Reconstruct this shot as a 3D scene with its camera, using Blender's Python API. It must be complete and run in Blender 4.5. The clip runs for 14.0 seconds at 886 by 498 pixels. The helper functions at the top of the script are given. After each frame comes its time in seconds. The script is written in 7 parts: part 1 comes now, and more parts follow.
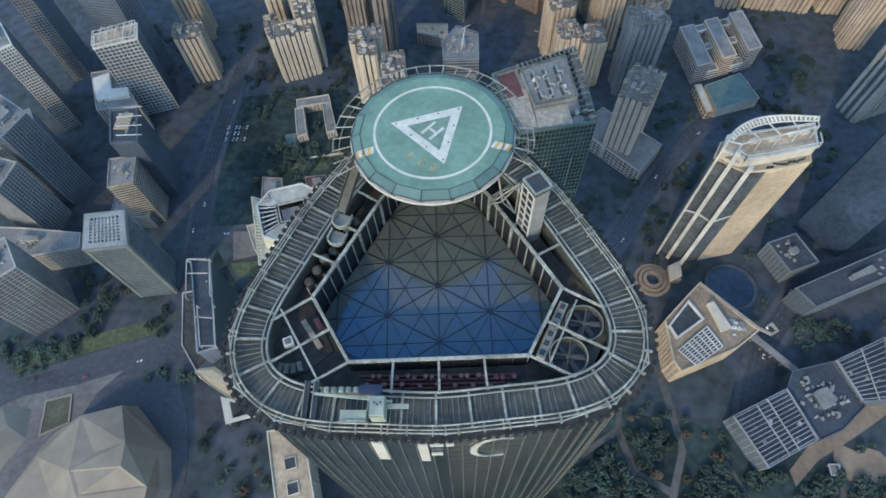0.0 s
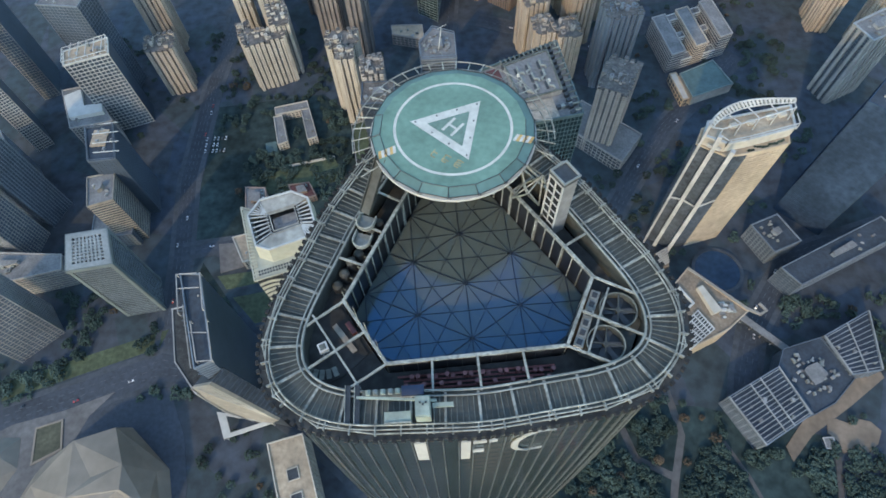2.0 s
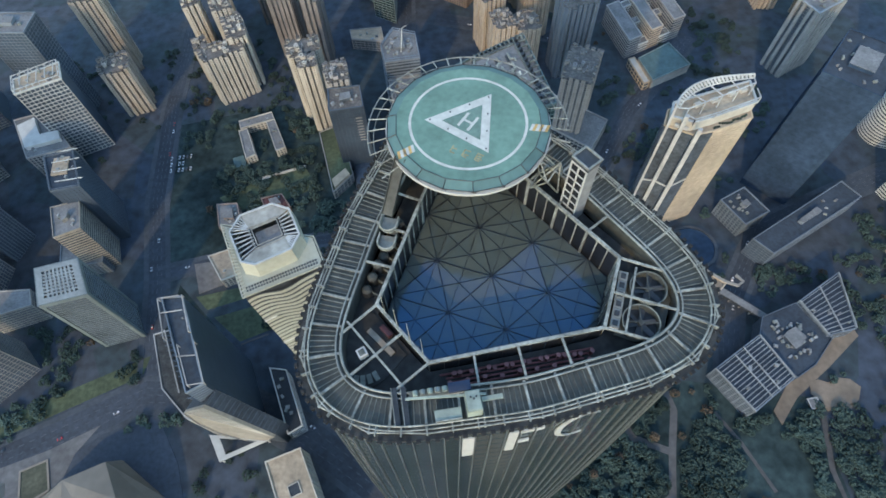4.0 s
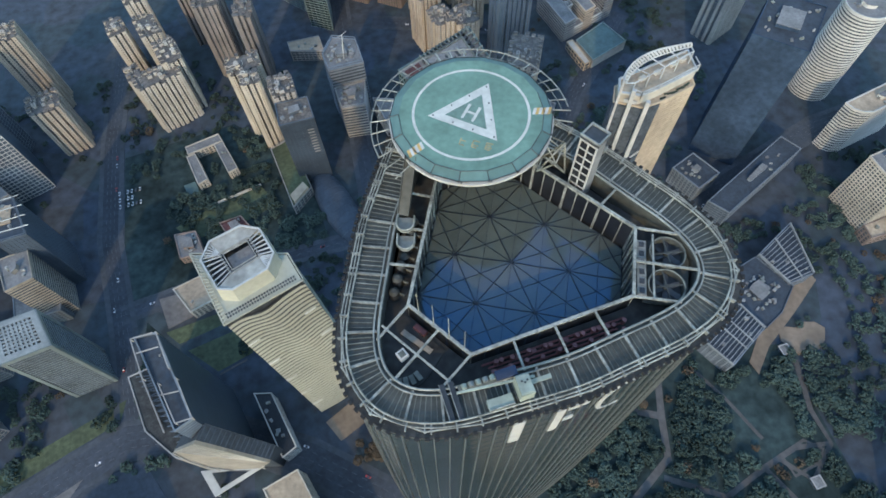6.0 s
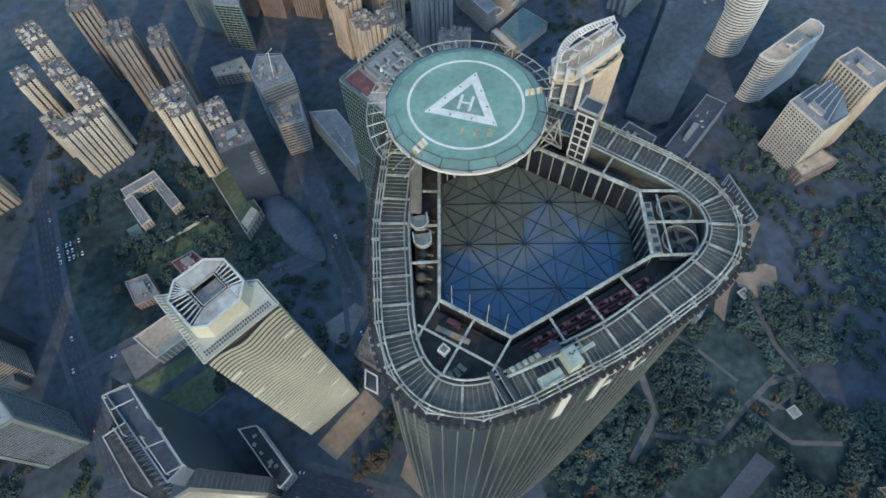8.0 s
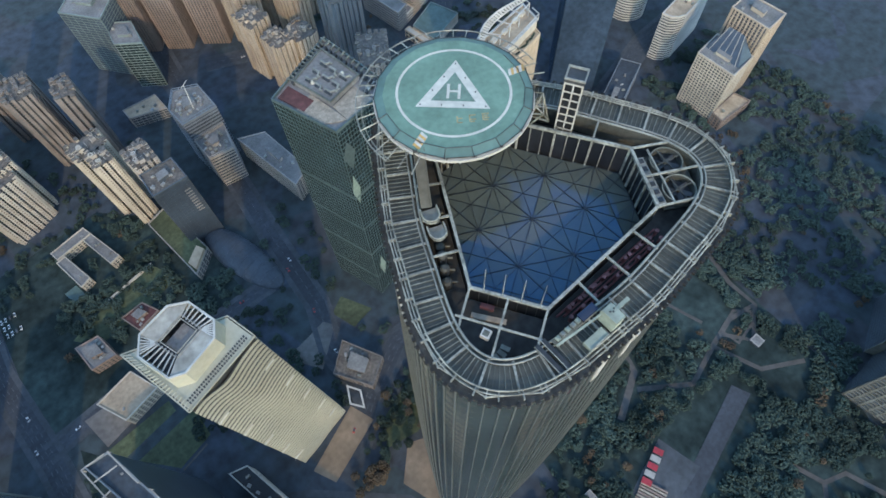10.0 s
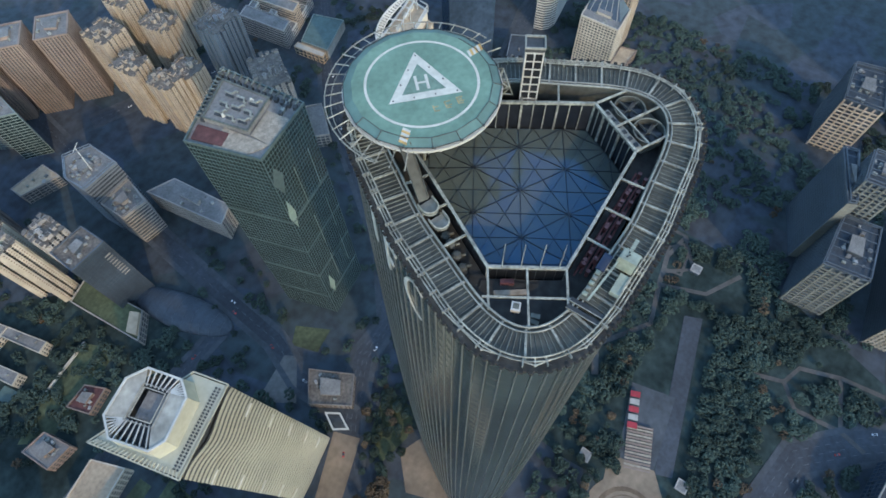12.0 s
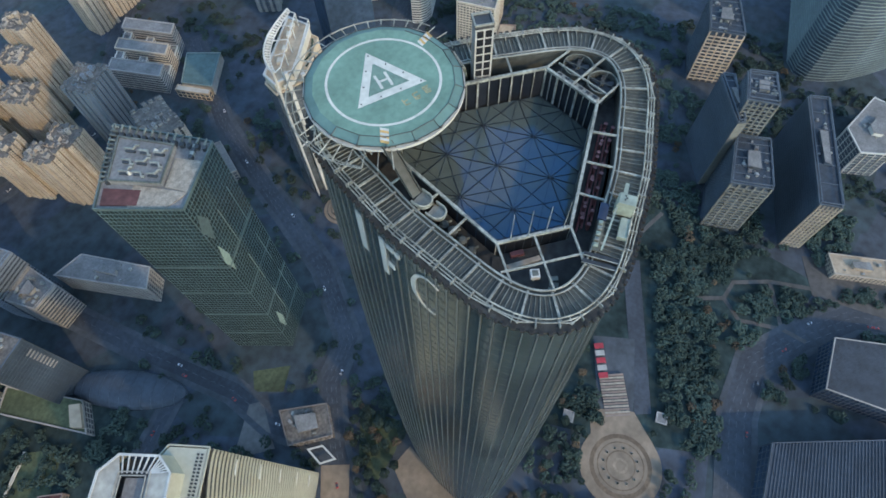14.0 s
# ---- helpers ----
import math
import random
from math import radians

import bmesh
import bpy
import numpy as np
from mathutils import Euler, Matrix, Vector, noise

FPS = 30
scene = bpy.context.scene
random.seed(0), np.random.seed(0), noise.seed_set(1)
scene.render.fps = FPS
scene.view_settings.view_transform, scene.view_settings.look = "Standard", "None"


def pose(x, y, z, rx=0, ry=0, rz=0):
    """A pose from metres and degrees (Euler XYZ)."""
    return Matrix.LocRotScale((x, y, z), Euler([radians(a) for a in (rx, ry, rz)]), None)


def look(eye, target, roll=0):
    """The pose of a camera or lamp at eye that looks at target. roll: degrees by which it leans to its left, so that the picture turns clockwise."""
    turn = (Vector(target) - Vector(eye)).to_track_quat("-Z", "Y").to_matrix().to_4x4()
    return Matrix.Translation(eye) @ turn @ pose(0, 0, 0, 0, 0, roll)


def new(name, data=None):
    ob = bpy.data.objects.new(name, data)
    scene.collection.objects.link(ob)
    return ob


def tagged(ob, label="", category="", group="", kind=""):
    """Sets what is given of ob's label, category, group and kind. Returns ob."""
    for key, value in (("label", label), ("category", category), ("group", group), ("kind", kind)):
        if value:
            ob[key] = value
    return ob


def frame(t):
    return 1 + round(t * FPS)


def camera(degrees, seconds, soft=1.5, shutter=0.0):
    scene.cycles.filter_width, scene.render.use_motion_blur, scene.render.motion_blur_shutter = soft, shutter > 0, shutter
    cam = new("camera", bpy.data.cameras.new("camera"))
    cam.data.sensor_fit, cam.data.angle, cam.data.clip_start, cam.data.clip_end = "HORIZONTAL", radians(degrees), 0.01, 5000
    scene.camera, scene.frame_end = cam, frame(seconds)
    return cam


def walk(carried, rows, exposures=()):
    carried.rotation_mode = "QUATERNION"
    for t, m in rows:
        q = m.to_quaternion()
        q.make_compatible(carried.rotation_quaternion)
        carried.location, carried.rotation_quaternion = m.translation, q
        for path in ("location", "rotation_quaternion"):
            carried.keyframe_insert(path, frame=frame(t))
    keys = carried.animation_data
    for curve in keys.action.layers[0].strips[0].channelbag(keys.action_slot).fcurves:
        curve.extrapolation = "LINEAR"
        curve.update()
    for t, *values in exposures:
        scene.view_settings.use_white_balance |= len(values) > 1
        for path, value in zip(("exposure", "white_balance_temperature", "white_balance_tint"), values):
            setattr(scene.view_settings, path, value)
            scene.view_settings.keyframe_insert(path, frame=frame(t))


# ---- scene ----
cam = camera(75.8, 14.0, 1.65)
PATH = [
    (0, (5.509, -35.695, 493.668), (5.448, -34.737, 491.914), -3.6),
    (0.5, (3.546, -35.789, 493.457), (3.497, -34.83, 491.702), -3.6),
    (1, (1.442, -35.857, 493.312), (1.409, -34.898, 491.557), -3.5),
    (1.5, (-0.789, -35.898, 493.217), (-0.803, -34.938, 491.462), -3.5),
    (2, (-3.133, -35.907, 493.157), (-3.127, -34.948, 491.402), -3.4),
    (2.5, (-5.581, -35.88, 493.123), (-5.553, -34.923, 491.367), -3.3),
    (3, (-8.123, -35.81, 493.104), (-8.071, -34.855, 491.348), -3.2),
    (5.5, (-22.008, -34.481, 493.065), (-21.794, -33.554, 491.305), -2.7),
    (6, (-24.975, -33.941, 493.052), (-24.723, -33.026, 491.292), -2.7),
    (6.5, (-27.99, -33.281, 493.036), (-27.698, -32.379, 491.275), -2.6),
    (7, (-31.045, -32.489, 493.019), (-30.713, -31.602, 491.258), -2.5),
    (7.5, (-34.133, -31.553, 493.001), (-33.759, -30.684, 491.239), -2.5),
    (8, (-37.243, -30.461, 492.982), (-36.828, -29.611, 491.22), -2.5),
    (10.5, (-52.646, -22.304, 492.869), (-52.025, -21.602, 491.101), -2.7),
    (11, (-55.57, -20.079, 492.824), (-54.906, -19.421, 491.056), -2.7),
    (11.5, (-58.387, -17.645, 492.759), (-57.681, -17.035, 490.99), -2.7),
    (12, (-61.066, -15.002, 492.665), (-60.32, -14.444, 490.895), -2.6),
    (12.5, (-63.573, -12.151, 492.529), (-62.79, -11.65, 490.758), -2.5),
    (13, (-65.869, -9.096, 492.338), (-65.053, -8.652, 490.567), -2.4),
    (13.5, (-67.913, -5.844, 492.074), (-67.068, -5.46, 490.303), -2.3),
    (14, (-69.658, -2.404, 491.717), (-68.787, -2.081, 489.946), -2.2),
]
walk(cam, [(t, look(eye, target, roll)) for t, eye, target, roll in PATH])

# ---- light and sky ----
SUN = Vector((-0.425, -0.785, 0.50)).normalized()
world = bpy.data.worlds.new("sky")
scene.world = world
world.use_nodes = True
wn = world.node_tree.nodes
sky = wn.new("ShaderNodeTexSky")
sky.sky_type = "NISHITA"
sky.sun_disc = False
sky.sun_elevation = math.asin(SUN.z)
sky.sun_rotation = math.atan2(SUN.x, SUN.y)
sky.air_density, sky.dust_density, sky.ozone_density = 1.2, 0.8, 4.0
wn["Background"].inputs["Strength"].default_value = 0.15
world.node_tree.links.new(sky.outputs[0], wn["Background"].inputs["Color"])
lamp = bpy.data.lights.new("sun", "SUN")
lamp.energy, lamp.angle, lamp.color = 0.73, radians(1.2), (1.0, 0.72, 0.44)
sun = new("sun", lamp)
sun.matrix_world = look(SUN * 900, (0, 0, 0))
scene.view_settings.exposure = 1.51
scene.view_settings.use_white_balance = True
scene.view_settings.white_balance_temperature = 6850
scene.view_settings.white_balance_tint = 2


# ---- materials ----
def mat(name, color, rough=0.6, metal=0.0, vary=0.18, scale=0.4, stain_reflect=0.15, stain_reflect_scale=0.05, bump=0.0, spec=0.5,
        rand=0.0, emit=None):
    """A surface: base colour with fine grain, broad stains or painted reflections, a little relief and, where asked, a
    shift from piece to piece.
    """
    m = bpy.data.materials.new(name)
    m.use_nodes = True
    nt = m.node_tree
    n, ln = nt.nodes, nt.links
    b = n["Principled BSDF"]
    b.inputs["Roughness"].default_value = rough
    b.inputs["Metallic"].default_value = metal
    b.inputs["Specular IOR Level"].default_value = spec
    tc = n.new("ShaderNodeNewGeometry")
    fine = n.new("ShaderNodeTexNoise")
    fine.inputs["Scale"].default_value, fine.inputs["Detail"].default_value = scale, 5.0
    broad = n.new("ShaderNodeTexNoise")
    broad.inputs["Scale"].default_value, broad.inputs["Detail"].default_value = stain_reflect_scale, 3.0
    ln.new(tc.outputs["Position"], fine.inputs["Vector"])
    ln.new(tc.outputs["Position"], broad.inputs["Vector"])
    r1 = n.new("ShaderNodeMapRange")
    r1.inputs["From Min"].default_value, r1.inputs["From Max"].default_value = 0.3, 0.7
    r1.inputs["To Min"].default_value, r1.inputs["To Max"].default_value = 1 - vary, 1 + vary
    ln.new(fine.outputs["Fac"], r1.inputs["Value"])
    r2 = n.new("ShaderNodeMapRange")
    r2.inputs["From Min"].default_value, r2.inputs["From Max"].default_value = 0.35, 0.65
    r2.inputs["To Min"].default_value, r2.inputs["To Max"].default_value = 1 - stain_reflect, 1 + stain_reflect
    ln.new(broad.outputs["Fac"], r2.inputs["Value"])
    mul = n.new("ShaderNodeMath")
    mul.operation = "MULTIPLY"
    ln.new(r1.outputs[0], mul.inputs[0])
    ln.new(r2.outputs[0], mul.inputs[1])
    out = mul.outputs[0]
    if rand:
        oi = n.new("ShaderNodeObjectInfo")
        r3 = n.new("ShaderNodeMapRange")
        r3.inputs["To Min"].default_value, r3.inputs["To Max"].default_value = 1 - rand, 1 + rand
        ln.new(oi.outputs["Random"], r3.inputs["Value"])
        m2 = n.new("ShaderNodeMath")
        m2.operation = "MULTIPLY"
        ln.new(out, m2.inputs[0])
        ln.new(r3.outputs[0], m2.inputs[1])
        out = m2.outputs[0]
    vm = n.new("ShaderNodeVectorMath")
    vm.operation = "SCALE"
    vm.inputs[0].default_value = color
    ln.new(out, vm.inputs["Scale"])
    ln.new(vm.outputs["Vector"], b.inputs["Base Color"])
    if bump:
        bp = n.new("ShaderNodeBump")
        bp.inputs["Strength"].default_value, bp.inputs["Distance"].default_value = bump, 0.1
        ln.new(fine.outputs["Fac"], bp.inputs["Height"])
        ln.new(bp.outputs["Normal"], b.inputs["Normal"])
    return m


WHITE_STEEL = mat("white painted steel", (0.25, 0.255, 0.222), 0.5, 0.0, 0.38, 1.6, 0.36, 0.25)
GREY_STEEL = mat("weathered grey steel", (0.25, 0.26, 0.235), 0.5, 0.2, 0.2, 1.0, 0.2, 0.2)
DARK_STEEL = mat("dark grey steel", (0.05, 0.055, 0.06), 0.5, 0.2, 0.2, 1.0, 0.2, 0.2)
NAVY_STEEL = mat("navy glazing bar", (0.020, 0.025, 0.031), 0.45, 0.1)
LOUVRE = mat("louvre deck", (0.058, 0.063, 0.056), 0.7, 0.0, 0.25, 0.8, 0.25, 0.12, 0.2)
SLAT = mat("louvre slat", (0.15, 0.158, 0.135), 0.6, 0.1, 0.28, 0.8, 0.28, 0.1, rand=0.35)
PAD_GREEN = mat("helipad paint", (0.142, 0.24, 0.19), 0.7, 0.0, 0.12, 0.9, 0.14, 0.15, 0.1, spec=0.35)
PAD_NET = mat("safety net panel", (0.088, 0.162, 0.150), 0.7, 0.0, 0.1, 0.6, 0.1, 0.2, rand=0.15)
PAD_INNER = mat("worn green paint", (0.135, 0.21, 0.17), 0.7, 0.0, 0.15, 1.0, 0.15, 0.3)
SIGN_WHITE = mat("white sign panel", (0.42, 0.425, 0.40), 0.5, 0.0, 0.08, 1.0, 0.1, 0.2)
PAD_WHITE = mat("white road paint", (0.51, 0.505, 0.455), 0.6, 0.0, 0.08, 1.2, 0.1, 0.4)
PAD_FADED = mat("faded orange paint", (0.30, 0.25, 0.13), 0.7, 0.0, 0.3, 2.0, 0.2, 0.6)
PAD_ORANGE = mat("orange paint", (0.46, 0.29, 0.10), 0.6, 0.0, 0.2, 1.0, 0.15, 0.5)
WALLGLASS = mat("dark wall glazing", (0.016, 0.018, 0.021), 0.3, 0.0, 0.2, 0.4, 0.2, 0.1, spec=0.25, rand=0.25)
# strong broad patches of tone paint blurred reflections into the glass colour
TOWERGLASS = mat("tower glazing", (0.045, 0.063, 0.064), 0.14, 0.3, 0.15, 0.25, 0.45, 0.03, spec=0.8)
FIN = mat("aluminium fin", (0.125, 0.14, 0.14), 0.4, 0.2, 0.1, 0.5)
SPANDREL = mat("spandrel band", (0.045, 0.062, 0.063), 0.22, 0.3, 0.1, 0.4)
ROOF_GREY = mat("grey roof screed", (0.18, 0.18, 0.178), 0.85, 0.0, 0.2, 0.5, 0.2, 0.06)
ROOF_BEIGE = mat("beige roof paving", (0.36, 0.29, 0.21), 0.85, 0.0, 0.18, 0.3, 0.2, 0.05)
ROOF_RED = mat("dark red roof", (0.105, 0.042, 0.04), 0.8, 0.0, 0.25, 0.3, 0.2, 0.1)
ROOF_DARK = mat("dark blue grey roof", (0.038, 0.05, 0.066), 0.85, 0.0, 0.2, 0.3, 0.2, 0.05)
RIB_DARK = mat("blue grey roof rib", (0.056, 0.072, 0.094), 0.8, 0.0, 0.15, 0.3)
ROOF_GREEN = mat("green roof sheet", (0.08, 0.13, 0.125), 0.6, 0.0, 0.15, 0.3, 0.2, 0.05)
CREAM = mat("cream stone", (0.46, 0.425, 0.36), 0.75, 0.0, 0.12, 0.15, 0.15, 0.02)
BEIGE = mat("beige render", (0.36, 0.315, 0.26), 0.8, 0.0, 0.12, 0.15, 0.15, 0.02)
TAN = mat("tan brick render", (0.42, 0.355, 0.28), 0.8, 0.0, 0.12, 0.15, 0.15, 0.02)
WHITE_WALL = mat("white tile wall", (0.50, 0.50, 0.47), 0.6, 0.0, 0.1, 0.15, 0.12, 0.02)
BROWN_GREY = mat("brown grey render", (0.165, 0.15, 0.142), 0.8, 0.0, 0.15, 0.15, 0.18, 0.02)
PALE_GLASS = mat("pale sea green cladding", (0.20, 0.25, 0.24), 0.4, 0.1, 0.15, 0.15, 0.18, 0.02)
WARM_STONE = mat("warm beige stone", (0.46, 0.37, 0.265), 0.75, 0.0, 0.14, 0.2, 0.15, 0.03)
GREY_WALL = mat("grey concrete wall", (0.30, 0.29, 0.275), 0.8, 0.0, 0.15, 0.15, 0.18, 0.02)
BROWN_WALL = mat("brown tile wall", (0.22, 0.17, 0.145), 0.75, 0.0, 0.15, 0.15, 0.15, 0.02)
BLUEGREY = mat("blue grey cladding", (0.19, 0.22, 0.25), 0.4, 0.2, 0.12, 0.1, 0.15, 0.02)
# window glass raised and blued in colour to paint haze over the facades
WINDOW = mat("dark window glass", (0.075, 0.090, 0.108), 0.15, 0.0, 0.3, 0.3, 0.25, 0.05, spec=0.7)
GREENGLASS = mat("green curtain glass", (0.025, 0.047, 0.055), 0.2, 0.2, 0.25, 0.2, 0.25, 0.03, spec=0.7)
# lightened likewise, with haze over distant towers put into the glass colour
BLUEGLASS = mat("blue curtain glass", (0.050, 0.074, 0.104), 0.3, 0.1, 0.15, 0.2, 0.2, 0.02, spec=0.7)
LOUVRE_CREAM = mat("cream aluminium louvre", (0.39, 0.385, 0.31), 0.45, 0.1, 0.08, 0.3, 0.1, 0.02)
# the blue in asphalt and granite paving stands for haze over the city
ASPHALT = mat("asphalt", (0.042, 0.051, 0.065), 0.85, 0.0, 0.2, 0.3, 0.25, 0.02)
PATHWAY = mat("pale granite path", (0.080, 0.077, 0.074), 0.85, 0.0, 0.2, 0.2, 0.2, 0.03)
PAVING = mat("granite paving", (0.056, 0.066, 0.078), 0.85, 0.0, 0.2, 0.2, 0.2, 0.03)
SAND_PAVING = mat("pale plaza paving", (0.205, 0.160, 0.118), 0.85, 0.0, 0.15, 0.2, 0.2, 0.04)
LAWN = mat("lawn", (0.066, 0.084, 0.047), 0.95, 0.0, 0.3, 0.25, 0.3, 0.03)
# bluish green: haze over the parks is mixed into the leaf colour
LEAF = mat("tree leaves", (0.040, 0.060, 0.052), 0.9, 0.0, 0.3, 0.25, 0.4, 0.012, rand=0.2, spec=0.1)
LEAF_RUST = mat("rust coloured leaves", (0.075, 0.055, 0.035), 0.85, 0.0, 0.3, 0.3, 0.3, 0.05, rand=0.3)
BARK = mat("bark", (0.09, 0.07, 0.05), 0.9)
RED_PAINT = mat("red canopy", (0.32, 0.03, 0.045), 0.7)
LANE = mat("worn lane paint", (0.095, 0.105, 0.115), 0.7)
TYRE = mat("tyre rubber", (0.02, 0.02, 0.02), 0.9)
CAR_WHITE = mat("white car paint", (0.7, 0.7, 0.7), 0.3)
CAR_DARK = mat("dark car paint", (0.04, 0.045, 0.05), 0.3)
CAR_RED = mat("red car paint", (0.4, 0.04, 0.04), 0.3)
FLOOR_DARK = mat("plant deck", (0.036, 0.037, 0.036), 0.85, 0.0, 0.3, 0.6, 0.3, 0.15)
MAROON = mat("maroon pipework", (0.16, 0.06, 0.06), 0.6, 0.0, 0.25, 0.8)
POOL = mat("blue pool glass", (0.028, 0.05, 0.085), 0.15, 0.0, 0.1, 0.2)


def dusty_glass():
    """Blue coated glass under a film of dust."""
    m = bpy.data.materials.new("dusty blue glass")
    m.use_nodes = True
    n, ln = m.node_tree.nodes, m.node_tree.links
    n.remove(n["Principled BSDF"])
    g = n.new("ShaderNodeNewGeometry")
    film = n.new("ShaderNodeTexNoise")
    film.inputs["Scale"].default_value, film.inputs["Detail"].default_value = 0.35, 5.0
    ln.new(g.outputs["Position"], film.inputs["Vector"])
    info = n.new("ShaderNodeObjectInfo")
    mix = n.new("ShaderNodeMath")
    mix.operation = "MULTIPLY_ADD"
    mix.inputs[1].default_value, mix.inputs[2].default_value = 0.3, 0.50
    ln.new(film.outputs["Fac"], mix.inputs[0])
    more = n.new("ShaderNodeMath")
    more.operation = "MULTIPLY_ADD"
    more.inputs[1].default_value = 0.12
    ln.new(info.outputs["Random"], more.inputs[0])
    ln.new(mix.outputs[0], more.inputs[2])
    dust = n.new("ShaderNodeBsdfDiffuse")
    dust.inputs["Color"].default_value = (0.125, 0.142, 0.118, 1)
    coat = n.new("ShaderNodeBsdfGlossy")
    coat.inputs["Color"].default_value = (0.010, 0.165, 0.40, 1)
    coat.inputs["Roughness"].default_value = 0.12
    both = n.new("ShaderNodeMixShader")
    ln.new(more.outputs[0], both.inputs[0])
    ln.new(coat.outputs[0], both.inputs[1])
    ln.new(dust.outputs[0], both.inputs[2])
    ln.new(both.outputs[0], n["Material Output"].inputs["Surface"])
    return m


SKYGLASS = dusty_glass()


def ground_material():
    """City floor: patches of planting, paving and asphalt that run into one another, with blue haze in their colours.
    """
    m = bpy.data.materials.new("city ground")
    m.use_nodes = True
    n, ln = m.node_tree.nodes, m.node_tree.links
    b = n["Principled BSDF"]
    b.inputs["Roughness"].default_value = 0.9
    g = n.new("ShaderNodeNewGeometry")
    v = n.new("ShaderNodeTexVoronoi")
    v.inputs["Scale"].default_value = 0.022
    w = n.new("ShaderNodeTexNoise")
    w.inputs["Scale"].default_value, w.inputs["Detail"].default_value = 0.08, 6.0
    ln.new(g.outputs["Position"], v.inputs["Vector"])
    ln.new(g.outputs["Position"], w.inputs["Vector"])
    sep = n.new("ShaderNodeSeparateColor")
    ln.new(v.outputs["Color"], sep.inputs[0])
    ramp = n.new("ShaderNodeValToRGB")
    e = ramp.color_ramp.elements
    # dark blue tones put the city's haze and shade into the ground colour
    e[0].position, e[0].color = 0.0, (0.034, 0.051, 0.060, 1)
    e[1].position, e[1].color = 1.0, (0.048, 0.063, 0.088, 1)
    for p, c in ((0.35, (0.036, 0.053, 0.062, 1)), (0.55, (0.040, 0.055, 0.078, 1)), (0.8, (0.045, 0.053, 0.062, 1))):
        k = e.new(p)
        k.color = c
    ln.new(sep.outputs[0], ramp.inputs[0])
    r = n.new("ShaderNodeMapRange")
    r.inputs["From Min"].default_value, r.inputs["From Max"].default_value = 0.3, 0.7
    r.inputs["To Min"].default_value, r.inputs["To Max"].default_value = 0.6, 1.35
    ln.new(w.outputs["Fac"], r.inputs["Value"])
    s = n.new("ShaderNodeVectorMath")
    s.operation = "SCALE"
    ln.new(ramp.outputs["Color"], s.inputs[0])
    ln.new(r.outputs[0], s.inputs["Scale"])
    ln.new(s.outputs["Vector"], b.inputs["Base Color"])
    return m


TERRACE_BEIGE = mat("beige terrace paving", (0.30, 0.265, 0.215), 0.8, 0.0, 0.2, 1.0, 0.2, 0.3)
DIAMOND = mat("pale sea green glass", (0.24, 0.31, 0.27), 0.3, 0.1)
GREEN_FRAME = mat("green grey mullion", (0.10, 0.14, 0.142), 0.4, 0.3)
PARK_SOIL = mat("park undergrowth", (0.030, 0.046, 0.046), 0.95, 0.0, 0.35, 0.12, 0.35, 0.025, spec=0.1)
RING_BROWN = mat("brown granite paving", (0.135, 0.098, 0.066), 0.85, 0.0, 0.2, 0.4, 0.2, 0.08)
WARM_ROOF = mat("warm tan roof paving", (0.23, 0.182, 0.133), 0.85, 0.0, 0.2, 0.4, 0.2, 0.08)
# louvre colours dulled to paint the haze over far towers
PALE_LOUVRE = mat("pale weathered louvre", (0.27, 0.245, 0.205), 0.6, 0.0, 0.15, 0.3, 0.15, 0.05)
DULL_LOUVRE = mat("grey green louvre", (0.15, 0.16, 0.15), 0.6, 0.0, 0.15, 0.3, 0.15, 0.05)
GRID_GREY = mat("grey green cladding", (0.125, 0.15, 0.15), 0.55, 0.0, 0.12, 0.2, 0.15, 0.04)
GRID_FRAME = mat("weathered pale frame", (0.215, 0.23, 0.225), 0.6, 0.0, 0.12, 0.3, 0.15, 0.05)
CROWN_WHITE = mat("weathered white panel", (0.40, 0.405, 0.39), 0.6, 0.0, 0.12, 0.3, 0.2, 0.06)
CROWN_STONE = mat("grey weathered panel", (0.31, 0.30, 0.265), 0.7, 0.0, 0.18, 0.3, 0.25, 0.08)
HOTEL_WHITE = mat("white enamel panel", (0.43, 0.43, 0.41), 0.5, 0.0, 0.12, 0.3, 0.15, 0.05)
OLIVE = mat("olive court paving", (0.075, 0.078, 0.052), 0.85, 0.0, 0.25, 0.3, 0.2, 0.08)
LILAC_PAVING = mat("grey lilac paving", (0.125, 0.122, 0.12), 0.85, 0.0, 0.2, 0.2, 0.2, 0.03)
NAVYGLASS = mat("navy curtain glass", (0.034, 0.056, 0.092), 0.25, 0.0, 0.2, 0.2, 0.2, 0.02, spec=0.3)
SLATE = mat("dark slate cladding", (0.085, 0.105, 0.13), 0.5, 0.1, 0.15, 0.15, 0.2, 0.02)
PALE_FRAME = mat("pale painted frame", (0.28, 0.29, 0.285), 0.6, 0.0, 0.12, 0.3, 0.15, 0.05)
ROOF_BROWN = mat("brown grey roof tiles", (0.125, 0.112, 0.10), 0.85, 0.0, 0.3, 0.4, 0.25, 0.1)
GROUND = ground_material()


UP = Vector((0, 0, 1))


